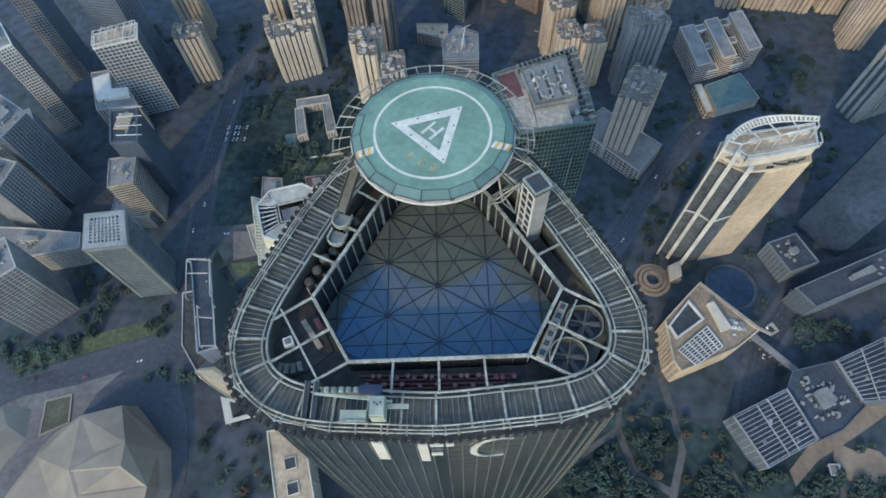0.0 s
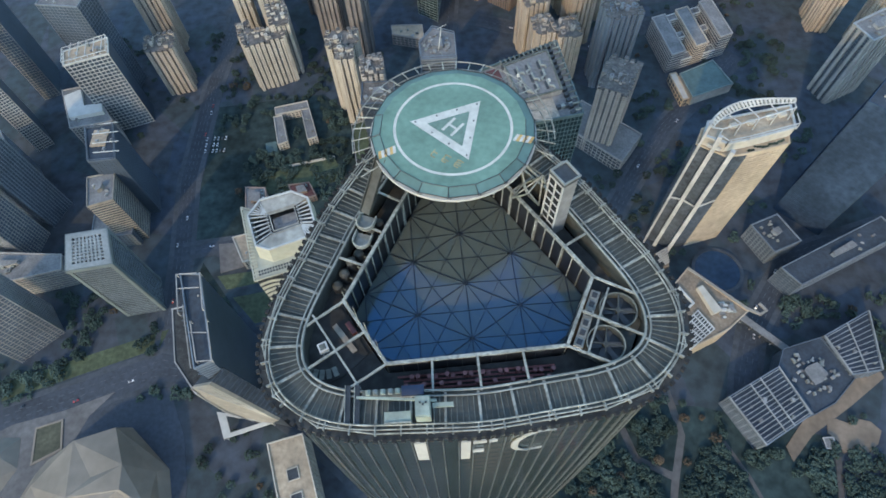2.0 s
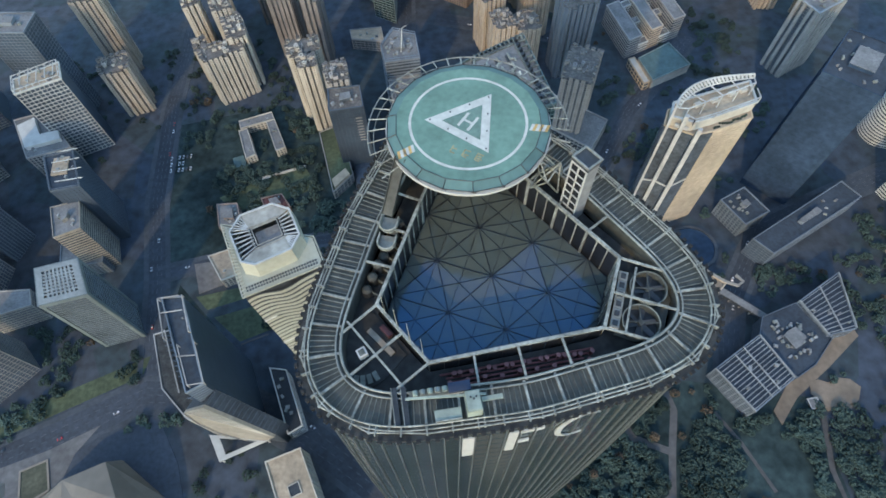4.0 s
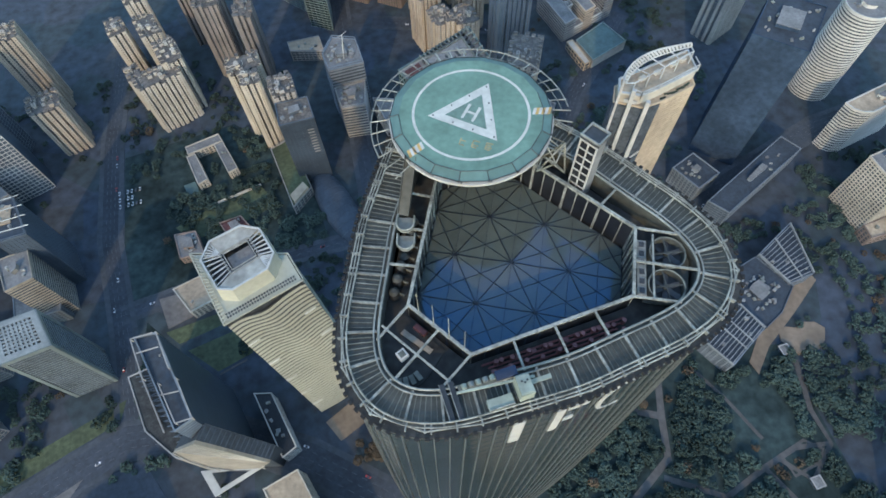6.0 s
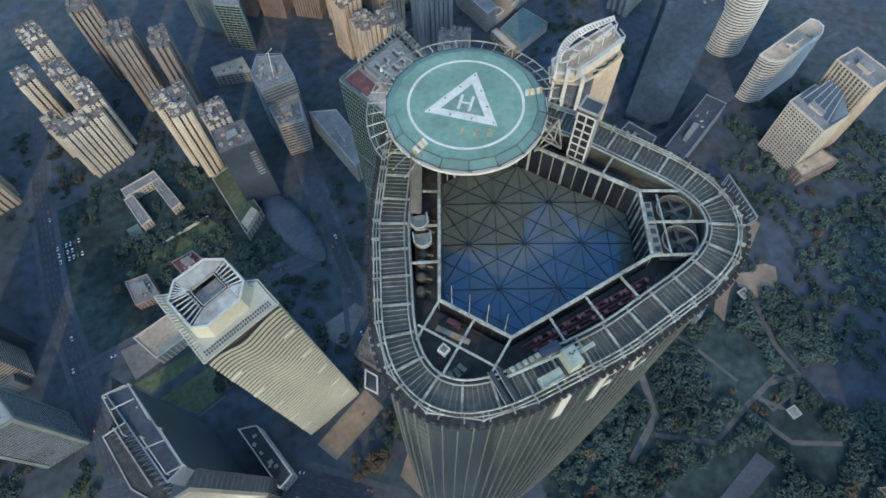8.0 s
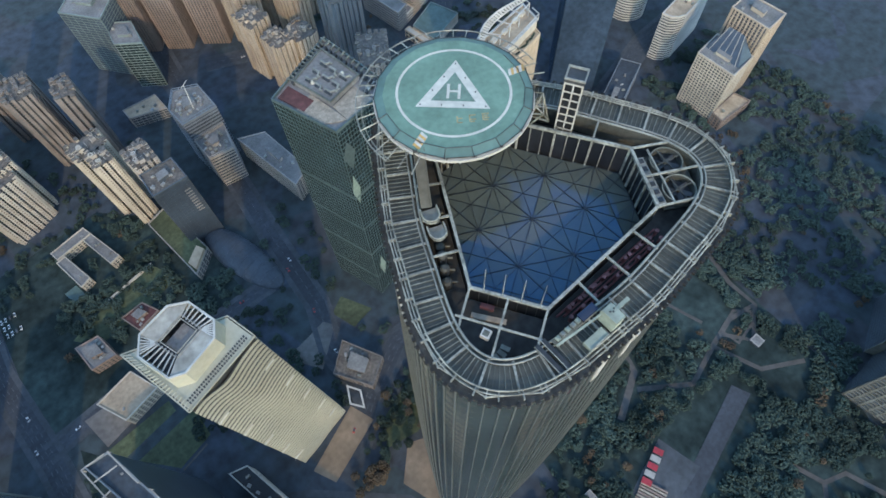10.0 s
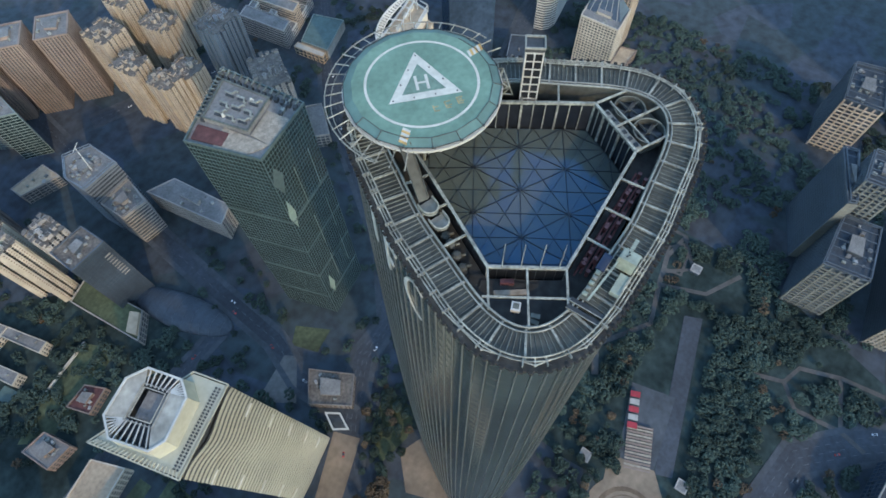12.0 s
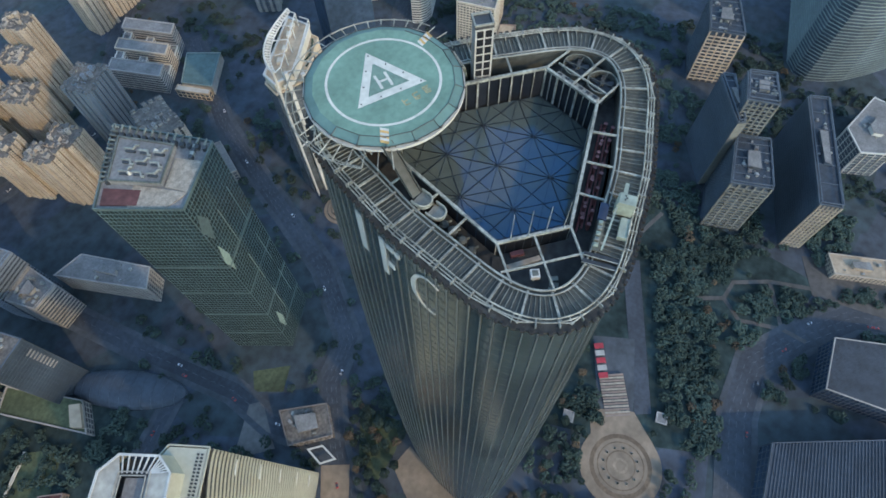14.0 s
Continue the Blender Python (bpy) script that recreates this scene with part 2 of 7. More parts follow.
# ---- mesh helpers ----
class Shape:
    """Collects plain pieces of one mesh."""

    def __init__(self):
        self.v, self.f = [], []

    def add(self, verts, faces):
        k = len(self.v)
        self.v.extend(verts)
        self.f.extend(tuple(i + k for i in f) for f in faces)
        return self

    def box(self, c, a, b, h):
        """A block with middle c and half-axes a, b, h (vectors)."""
        c, a, b, h = Vector(c), Vector(a), Vector(b), Vector(h)
        vs = [c + sx * a + sy * b + sz * h for sz in (-1, 1) for sx, sy in ((-1, -1), (1, -1), (1, 1), (-1, 1))]
        return self.add(vs, [(3, 2, 1, 0), (4, 5, 6, 7), (0, 1, 5, 4), (1, 2, 6, 5), (2, 3, 7, 6), (3, 0, 4, 7)])

    def block(self, x0, y0, z0, x1, y1, z1):
        return self.box(((x0 + x1) / 2, (y0 + y1) / 2, (z0 + z1) / 2), ((x1 - x0) / 2, 0, 0), (0, (y1 - y0) / 2, 0), (0, 0, (z1 - z0) / 2))

    def bar(self, p, q, w, h, up=(0, 0, 1)):
        """A beam from p to q, w wide and h high."""
        p, q = Vector(p), Vector(q)
        d = q - p
        side = d.cross(Vector(up))
        if side.length < 1e-6:
            side = d.cross(Vector((1, 0, 0)))
        side.normalize()
        top = side.cross(d).normalized()
        return self.box((p + q) / 2, d / 2, side * w / 2, top * h / 2)

    def tube(self, p, q, r, n=8, r2=None):
        p, q = Vector(p), Vector(q)
        d = (q - p).normalized()
        a = d.orthogonal().normalized()
        b = d.cross(a)
        r2 = r if r2 is None else r2
        ring = [(math.cos(2 * math.pi * i / n), math.sin(2 * math.pi * i / n)) for i in range(n)]
        vs = [p + r * (c * a + s * b) for c, s in ring] + [q + r2 * (c * a + s * b) for c, s in ring]
        fs = [(i, (i + 1) % n, n + (i + 1) % n, n + i) for i in range(n)]
        return self.add(vs, fs + [tuple(range(n))[::-1], tuple(range(n, 2 * n))])

    def pipe(self, pts, r, n=8, closed=False):
        """A tube along a line of points."""
        pts = [Vector(p) for p in pts]
        m = len(pts)
        vs, fs = [], []
        for i, p in enumerate(pts):
            before, after = pts[i - 1] if closed or i else p, pts[(i + 1) % m] if closed or i < m - 1 else p
            d = (after - before).normalized()
            a = d.cross(Vector((0, 0, 1)))
            a = a.normalized() if a.length > 1e-4 else Vector((1, 0, 0))
            b = a.cross(d)
            vs += [p + r * (math.cos(2 * math.pi * k / n) * a + math.sin(2 * math.pi * k / n) * b) for k in range(n)]
        for i in range(m if closed else m - 1):
            j = (i + 1) % m
            fs += [(i * n + k, i * n + (k + 1) % n, j * n + (k + 1) % n, j * n + k) for k in range(n)]
        if not closed:
            fs += [tuple(range(n))[::-1], tuple(range((m - 1) * n, m * n))]
        return self.add(vs, fs)

    def prism(self, pts, z0, z1):
        n = len(pts)
        vs = [(x, y, z0) for x, y in pts] + [(x, y, z1) for x, y in pts]
        return self.add(vs, [tuple(range(n))[::-1], tuple(range(n, 2 * n))] + [(i, (i + 1) % n, n + (i + 1) % n, n + i) for i in range(n)])

    def band(self, outer, inner, z0, z1):
        """A ring wall between two closed lines of the same count."""
        n = len(outer)
        vs = [(x, y, z) for z in (z0, z1) for line in (outer, inner) for x, y in line]
        fs = []
        for i in range(n):
            j = (i + 1) % n
            fs += [(i, j, 2 * n + j, 2 * n + i), (n + j, n + i, 3 * n + i, 3 * n + j), (2 * n + i, 2 * n + j, 3 * n + j, 3 * n + i), (j, i, n + i, n + j)]
        return self.add(vs, fs)

    def mesh(self, name, smooth=False):
        me = bpy.data.meshes.new(name)
        me.from_pydata([tuple(v) for v in self.v], [], self.f)
        me.update()
        if smooth:
            me.shade_smooth()
        return me


def part(name, shape, material, parent=None, label="", smooth=False):
    """Links a shape, or a mesh, as one mesh object under a thing or a part."""
    me = shape if isinstance(shape, bpy.types.Mesh) else shape.mesh(name, smooth)
    if not me.materials:
        me.materials.append(material)
    ob = new(name, me)
    ob.parent = parent
    if label:
        ob["label"] = label
    return ob


def thing(name, at, label, category, group="", turn=0.0):
    ob = new(name)
    ob.matrix_world = pose(*at, 0, 0, turn)
    ob.empty_display_size = 1.0
    return tagged(ob, label, category, group)


def structure(name, shape, material, label, category="ground", smooth=False):
    return tagged(part(name, shape, material, None, "", smooth), label, category, "", "structure")


def ccw(pts):
    a = sum(p[0] * q[1] - q[0] * p[1] for p, q in zip(pts, pts[1:] + pts[:1]))
    return list(pts) if a > 0 else list(pts)[::-1]


def inset(pts, d):
    """A convex outline moved inwards by d."""
    out, n = [], len(pts)
    for i in range(n):
        p, q, r = Vector(pts[i - 1]), Vector(pts[i]), Vector(pts[(i + 1) % n])
        a, b = (q - p).normalized(), (r - q).normalized()
        na, nb = Vector((-a.y, a.x)), Vector((-b.y, b.x))
        k = na + nb
        k = k / max(k.dot(na), 0.3)
        out.append((q.x + k.x * d, q.y + k.y * d))
    return out


def centre(pts):
    return sum(p[0] for p in pts) / len(pts), sum(p[1] for p in pts) / len(pts)


def rect(cx, cy, w, d, turn=0.0):
    c, s = math.cos(radians(turn)), math.sin(radians(turn))
    return [(cx + c * x - s * y, cy + s * x + c * y) for x, y in ((-w / 2, -d / 2), (w / 2, -d / 2), (w / 2, d / 2), (-w / 2, d / 2))]


# ---- buildings of the city ----
FOOTPRINTS, ROADS = [], []


def facade(piers, bands, pts, z0, z1, storey, bay, pier_w, pier_d, band_h, band_d, sides=None):
    """Piers and floor bands proud of the glazed core, on every side of the outline."""
    n = len(pts)
    for i in range(n):
        p, q = Vector((*pts[i], 0)), Vector((*pts[(i + 1) % n], 0))
        d = q - p
        length = d.length
        if length < 2:
            continue
        u = d / length
        out = Vector((u.y, -u.x, 0))
        if sides and not sides(out):
            continue
        if pier_w:
            k = max(1, round(length / bay))
            for j in range(k + 1):
                at = p + u * min(max(length * j / k, pier_w / 2), length - pier_w / 2)
                piers.box(at + out * pier_d / 2 + Vector((0, 0, (z0 + z1) / 2)), u * pier_w / 2, out * pier_d / 2, Vector((0, 0, (z1 - z0) / 2)))
        if band_h:
            k = max(1, round((z1 - z0) / storey))
            for j in range(k + 1):
                z = z0 + (z1 - z0) * j / k
                bands.box((p + q) / 2 + out * band_d / 2 + Vector((0, 0, min(z, z1 - band_h / 2))), u * (length / 2 - 0.01), out * band_d / 2, Vector((0, 0, band_h / 2)))


def inside_poly(x, y, pts):
    hit, j = False, len(pts) - 1
    for i in range(len(pts)):
        (xi, yi), (xj, yj) = pts[i], pts[j]
        if (yi > y) != (yj > y) and x < (xj - xi) * (y - yi) / (yj - yi) + xi:
            hit = not hit
        j = i
    return hit


def roof_clutter(parent, pts, z, rng, count, material=None):
    """Plant rooms, tanks and cooling units on a roof, each a part of its own."""
    cx, cy = centre(pts)
    reach = min(math.dist(p, (cx, cy)) for p in pts) * 0.75
    core = inset(pts, 2.8)
    for i in range(count * 2):
        a, r = rng.uniform(0, 6.28), reach * math.sqrt(rng.random())
        x, y = cx + r * math.cos(a), cy + r * math.sin(a)
        w, d, h = rng.uniform(1.2, 3.8), rng.uniform(1.2, 3.2), rng.uniform(0.8, 2.6)
        if not inside_poly(x, y, core):
            continue
        s = Shape()
        t = rng.choice((0.0, 0.5, 1.1))
        s.box((x, y, z + h / 2), Vector((math.cos(t), math.sin(t), 0)) * w / 2, Vector((-math.sin(t), math.cos(t), 0)) * d / 2, (0, 0, h / 2))
        s.box((x, y, z + h + 0.15), Vector((math.cos(t), math.sin(t), 0)) * w * 0.38, Vector((-math.sin(t), math.cos(t), 0)) * d * 0.38, (0, 0, 0.15))
        part("roof_unit", s, material or rng.choice((GREY_STEEL, ROOF_GREY, PALE_FRAME)), parent)


def building(name, label, pts, h, wall, core, storey=3.4, bay=4.0, pier_w=1.2, pier_d=0.5, band_h=1.0, band_d=0.35, z0=0.0,
             roof=None, parapet=1.4, penthouse=0.35, clutter=5, crown=0.0, category="building", seed=1, group="", sides=None):
    """A block with a glazed core, piers, floor bands, parapet, roof and plant. Returns its Empty."""
    rng = random.Random(seed + int(abs(pts[0][0]) * 7 + abs(pts[0][1]) * 13))
    pts = ccw([tuple(p) for p in pts])
    FOOTPRINTS.append(pts)
    cx, cy = centre(pts)
    ob = thing(name, (cx, cy, z0), label, category, group)
    loc = [(x - cx, y - cy) for x, y in pts]
    part("wall", Shape().prism(loc, 0, h), core, ob)
    piers, bands = Shape(), Shape()
    facade(piers, bands, loc, 0.0, h, storey, bay, pier_w, pier_d, band_h, band_d, sides)
    if piers.v:
        tagged(part("pier_grid", piers, wall, ob), kind="stuff")
    if bands.v:
        tagged(part("spandrel_grid", bands, wall, ob), kind="stuff")
    rim = inset(loc, -max(pier_d, band_d, 0.1) - 0.02)
    part("parapet", Shape().band(rim, inset(loc, 0.5), h - 0.2, h + parapet), wall, ob)
    part("roof", Shape().prism(inset(loc, 0.45), h - 0.1, h + 0.25), roof or ROOF_GREY, ob)
    if penthouse:
        k = penthouse
        ph = [(x * k + rng.uniform(-1, 1), y * k + rng.uniform(-1, 1)) for x, y in loc]
        hh = rng.uniform(3.0, 5.0)
        pen = part("penthouse", Shape().prism(ph, h + 0.2, h + hh), wall, ob)
        part("penthouse_roof", Shape().prism(inset(ph, -0.3), h + hh, h + hh + 0.35), ROOF_GREY, pen)
    if clutter:
        roof_clutter(ob, loc, h + 0.2, rng, clutter)
    if crown:
        s = Shape()
        up = inset(loc, 0.2)
        for i, p in enumerate(up):
            q = up[(i + 1) % len(up)]
            s.bar((*p, h + crown), (*q, h + crown), 0.6, 0.6)
            k = max(1, int(math.dist(p, q) / 6))
            for j in range(k):
                x, y = p[0] + (q[0] - p[0]) * j / k, p[1] + (q[1] - p[1]) * j / k
                s.bar((x, y, h), (x, y, h + crown), 0.5, 0.5)
        part("crown_frame", s, wall, ob)
    return ob


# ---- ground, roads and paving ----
structure("ground", Shape().block(-2600, -2600, -1.0, 2600, 2600, 0.0), GROUND, "city ground of planting, paving and asphalt with blue haze in its colour", "ground")


def strip(pts, w):
    """Left and right edge of a band along a line of points."""
    left, right = [], []
    for i, p in enumerate(pts):
        a, b = Vector(pts[max(i - 1, 0)]), Vector(pts[min(i + 1, len(pts) - 1)])
        d = (b - a).normalized()
        nrm = Vector((-d.y, d.x))
        left.append((p[0] + nrm.x * w / 2, p[1] + nrm.y * w / 2))
        right.append((p[0] - nrm.x * w / 2, p[1] - nrm.y * w / 2))
    return left, right


def slab(s, pts, w, z0, z1):
    l, r = strip(pts, w)
    for i in range(len(pts) - 1):
        s.prism([r[i], r[i + 1], l[i + 1], l[i]], z0, z1)
    return s


def road(pts, w, label, z=0.06):
    """A carriageway with kerbed pavements and broken lane lines."""
    ROADS.append((pts, w))
    z = 0.05 + 0.013 * len(ROADS)
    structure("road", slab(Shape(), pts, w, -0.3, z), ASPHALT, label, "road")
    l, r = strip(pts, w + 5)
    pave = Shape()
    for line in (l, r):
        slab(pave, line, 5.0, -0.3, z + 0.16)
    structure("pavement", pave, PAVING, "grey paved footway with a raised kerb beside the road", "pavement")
    lines = Shape()
    for off in (0.0,) if w < 16 else (-w / 4, 0.0, w / 4):
        a, b = strip(pts, abs(off) * 2 + 0.001)
        line = a if off >= 0 else b
        for p, q in zip(line, line[1:]):
            n = max(1, int(math.dist(p, q) / 9))
            for k in range(n):
                u, v = Vector(p).lerp(Vector(q), k / n), Vector(p).lerp(Vector(q), (k + 0.5) / n)
                lines.bar((u.x, u.y, z + 0.02), (v.x, v.y, z + 0.02), 0.35, 0.02)
    tagged(structure("lane_lines", lines, LANE, "broken white lane lines painted on the road", "road marking"), kind="stuff")


road([(-560, 40), (-400, 88), (-262, 132), (-190, 118), (-120, 70), (-66, 20), (-40, -60), (-20, -200), (0, -420)], 26, "wide dark asphalt avenue curving between towers")
road([(-62, 88), (-30, 112), (20, 138), (60, 138), (120, 190), (190, 290), (250, 370), (360, 470)], 16, "asphalt street behind the tower")
road([(-30, 112), (-29, 171), (-14, 215), (-8, 300), (8, 450), (30, 620)], 14, "asphalt street between towers")
road([(238, 54), (252, 92), (270, 130), (330, 200), (480, 240), (640, 250)], 18, "asphalt road along the park")
road([(-160, -214), (40, -202), (100, -198), (150, -207), (188, -246), (222, -290), (244, -420)], 24, "wide asphalt road between park and museums")
road([(-260, 145), (-262, 240), (-270, 340), (-262, 470), (-240, 640)], 16, "asphalt street in the shade of towers")
road([(-262, 250), (-150, 262), (-36, 262)], 10, "narrow asphalt lane between gardens")
road([(60, 560), (200, 500), (330, 560), (520, 620)], 14, "asphalt street among apartment blocks")


def paved(name, pts, material, label, z=0.12):
    return structure(name, Shape().prism(ccw(pts), -0.3, z + 0.25), material, label, "pavement")


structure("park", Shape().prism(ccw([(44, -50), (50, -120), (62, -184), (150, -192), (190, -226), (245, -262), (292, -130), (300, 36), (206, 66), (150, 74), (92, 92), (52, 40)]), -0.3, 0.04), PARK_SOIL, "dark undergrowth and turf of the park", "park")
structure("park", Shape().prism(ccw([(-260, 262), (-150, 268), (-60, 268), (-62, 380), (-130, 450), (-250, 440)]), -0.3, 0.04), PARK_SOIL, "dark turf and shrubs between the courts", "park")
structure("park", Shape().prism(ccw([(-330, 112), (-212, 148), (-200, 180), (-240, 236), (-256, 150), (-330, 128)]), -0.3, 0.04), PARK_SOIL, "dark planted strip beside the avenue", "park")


def disc(cx, cy, r, n=40, ry=None):
    return [(cx + r * math.cos(2 * math.pi * i / n), cy + (ry or r) * math.sin(2 * math.pi * i / n)) for i in range(n)]

def apartments(label, cx, cy, w, d, h, turn, wall, seed=1, group="", category="building"):
    """A residential tower: deep bays of uneven height round a core, floor slabs, and lantern turrets on the roof."""
    rng = random.Random(seed + int(abs(cx) * 3 + abs(cy) * 5))
    FOOTPRINTS.append(ccw(rect(cx, cy, w + 4, d + 4, turn)))
    ob = thing("apartment_tower", (cx, cy, 0), label, category, group, turn)
    part("wall", Shape().block(-w / 2 + 1.6, -d / 2 + 1.6, 0, w / 2 - 1.6, d / 2 - 1.6, h - 1), WINDOW, ob)
    part("roof", Shape().block(-w / 2 + 1.4, -d / 2 + 1.4, h - 1, w / 2 - 1.4, d / 2 - 1.4, h - 0.6), ROOF_BROWN, ob)
    slabs = Shape()
    for k in range(1, int(h / 3.0)):
        slabs.block(-w / 2 + 1.2, -d / 2 + 1.2, 3.0 * k - 0.1, w / 2 - 1.2, d / 2 - 1.2, 3.0 * k + 0.4)
    tagged(part("spandrel_grid", slabs, wall, ob), kind="stuff")
    glazing, caps = Shape(), Shape()
    for axis, length, deep in ((0, w, d), (1, d, w)):
        n = max(2, round(length / 5.6))
        for i in range(n):
            u = -length / 2 + length * (i + 0.5) / n
            half = length / n * rng.uniform(0.26, 0.36)
            for sgn in (-1, 1):
                out = deep / 2 + rng.choice((0.0, 0.7, 1.6))
                top = h + rng.choice((-1.5, 0.6, 0.9, 1.8))
                s = Shape()
                a, b = sorted((sgn * (deep / 2 - 2.6), sgn * out))
                if axis == 0:
                    s.block(u - half, a, 0, u + half, b, top)
                    caps.block(u - half - 0.2, a - 0.2, top, u + half + 0.2, b + 0.2, top + 0.4)
                else:
                    s.block(a, u - half, 0, b, u + half, top)
                    caps.block(a - 0.2, u - half - 0.2, top, b + 0.2, u + half + 0.2, top + 0.4)
                part("bay", s, wall, ob)
                m = glazing
                mid = sgn * (out + 0.02)
                for k in range(int(top / 3.0)):
                    if axis == 0:
                        m.block(u - half * 0.34, mid - 0.05, 3.0 * k + 0.9, u + half * 0.34, mid + 0.05, 3.0 * k + 2.2)
                    else:
                        m.block(mid - 0.05, u - half * 0.34, 3.0 * k + 0.9, mid + 0.05, u + half * 0.34, 3.0 * k + 2.2)
    tagged(part("coping_grid", caps, ROOF_BROWN, ob), kind="stuff")
    tagged(part("glazing_grid", glazing, BROWN_WALL, ob), kind="stuff")
    # roof: a sunk deck with stair towers, open lantern frames, tanks and pergola beams
    for i in range(rng.choice((2, 3))):
        x, y = rng.uniform(-0.32, 0.32) * w, rng.uniform(-0.32, 0.32) * d
        r, hh = rng.uniform(1.6, 2.3), rng.uniform(3.0, 5.5)
        t = part("lantern", Shape().tube((x, y, h - 1), (x, y, h + hh * 0.45), r, 8), wall, ob)
        for k in range(4):
            a = math.pi * (k + 0.5) / 2
            part("lantern_post", Shape().tube((x + r * 0.8 * math.cos(a), y + r * 0.8 * math.sin(a), h + hh * 0.4), (x + r * 0.8 * math.cos(a), y + r * 0.8 * math.sin(a), h + hh), 0.28, 5), wall, t)
        part("lantern_roof", Shape().band([(x + (r + 0.3) * math.cos(math.pi * k / 4), y + (r + 0.3) * math.sin(math.pi * k / 4)) for k in range(8)], [(x + r * 0.55 * math.cos(math.pi * k / 4), y + r * 0.55 * math.sin(math.pi * k / 4)) for k in range(8)], h + hh, h + hh + 0.4), wall, t)
    for i in range(6):
        x, y = rng.uniform(-0.38, 0.38) * w, rng.uniform(-0.38, 0.38) * d
        a, b, hh = rng.uniform(1.2, 3.0), rng.uniform(1.0, 2.2), rng.uniform(1.2, 3.8)
        t = part("stair_house", Shape().block(x - a, y - b, h - 0.7, x + a, y + b, h + hh), rng.choice((wall, wall, GREY_WALL)), ob)
        part("stair_roof", Shape().block(x - a + 0.25, y - b + 0.25, h + hh, x + a - 0.25, y + b - 0.25, h + hh + 0.12), ROOF_BROWN, t)
    for i in range(4):
        x, y = rng.uniform(-0.4, 0.4) * w, rng.uniform(-0.4, 0.4) * d
        part("water_tank", Shape().tube((x, y, h - 0.7), (x, y, h + 0.9), rng.uniform(0.6, 1.0), 10), rng.choice((GREY_STEEL, ROOF_GREY)), ob)
    y = rng.uniform(-0.25, 0.25) * d
    for k in range(5):
        x = (-0.36 + 0.18 * k) * w
        part("pergola_beam", Shape().block(x - 0.2, y - 2.4, h + 1.6, x + 0.2, y + 2.4, h + 1.95), wall, ob)
        for e in (-2.2, 2.2):
            part("pergola_post", Shape().block(x - 0.15, y + e - 0.15, h - 0.7, x + 0.15, y + e + 0.15, h + 1.6), wall, ob)
    return ob


# ---- named towers ----
slab_tower = building("office_tower", "white gridded office slab with open roof frame", [(-369, 433), (-329, 449), (-323, 426), (-364, 413)], 98, WHITE_WALL, BLUEGLASS, 4.2, 4.4, 0.5, 0.7, 0.5, 0.7, clutter=9, penthouse=0, crown=5, roof=ROOF_BEIGE, sides=lambda o: o.y < -0.5)
for k in range(5):
    part("roof_beam", Shape().bar((-15 + 7.5 * k, 9 + 1.6 * k, 103), (-12 + 7.5 * k, -10 + 1.6 * k, 103), 0.6, 0.6), WHITE_WALL, slab_tower)
slim_tower = building("office_tower", "slim grey tower with a framed beige roof terrace", [(-330, 339), (-305, 343), (-293, 300), (-318, 299)], 88, SLATE, BLUEGLASS, 3.8, 3.6, 0.5, 0.4, 0.6, 0.3, roof=ROOF_DARK, clutter=5, penthouse=0, crown=3)
part("roof_terrace", Shape().block(-9, -4, 88.2, 5, 15, 89.6), ROOF_BEIGE, slim_tower, "beige paved roof terrace")
for k in range(4):
    part("roof_beam", Shape().bar((-12 + 3 * k, 20 - 11 * k, 91), (12 + 3 * k, 22 - 11.5 * k, 91), 0.6, 0.6), WHITE_WALL, slim_tower)
building("office_slab", "low dark slab with cream floor bands before a slim tower", [(-330, 297), (-305, 301), (-300, 270), (-322, 264)], 68, PALE_LOUVRE, WINDOW, 3.4, 3.0, 0.0, 0.3, 1.6, 0.3, clutter=3, penthouse=0.2)
l_block = building("apartment_block", "grey block with a pale L-shaped roof", [(-408, 440), (-378, 446), (-343, 392), (-385, 385)], 40, GREY_WALL, WINDOW, roof=ROOF_GREY, clutter=4, penthouse=0)
part("upper_roof", Shape().prism([(-22, 12), (-6, 20), (4, -4), (22, -2), (26, -14), (-8, -20)], 40.2, 45), WHITE_WALL, l_block, "pale L-shaped upper storey")
apartments("beige apartment tower with balconies and roof lanterns", -298, 479, 30, 26, 64, 10, BEIGE)
apartments("tall beige apartment tower with roof lanterns", -318, 548, 28, 26, 100, 10, BEIGE)
apartments("cream apartment block with deep vertical bays", -185, 479, 44, 22, 64, 17, CREAM)
apartments("low cream apartment block closing a court", -216, 516, 14, 26, 44, 14, CREAM, 2)
apartments("cream apartment block with white end walls", -168, 503, 20, 36, 72, 14, CREAM, 3)
apartments("tall cream apartment block in a row", -186, 549, 20, 36, 72, 14, CREAM, 5)
apartments("tall cream apartment block in a row", -201, 612, 22, 42, 74, 14, CREAM, 11)
apartments("tall cream apartment block beside a court", -223, 570, 18, 30, 65, 14, CREAM, 4)
apartments("tall brown grey apartment tower with dark roof", -114, 540, 26, 32, 96, -8, BROWN_GREY)
apartments("narrow brown grey apartment tower with dark roof", -80, 514, 18, 30, 95, -8, BROWN_GREY, 7)
apartments("tall brown grey apartment tower with lanterns", -138, 606, 26, 34, 98, -8, BROWN_GREY, 9)
apartments("grey apartment block with cluttered roof and lift towers", -60, 388, 22, 26, 98, 4, GREY_WALL, 3)
apartments("cream and grey apartment block with lift towers", -92, 438, 32, 22, 90, 6, CREAM, 6)
apartments("cream walled block standing in front of grey ones", -88, 413, 17, 20, 93, 2, CREAM, 8)
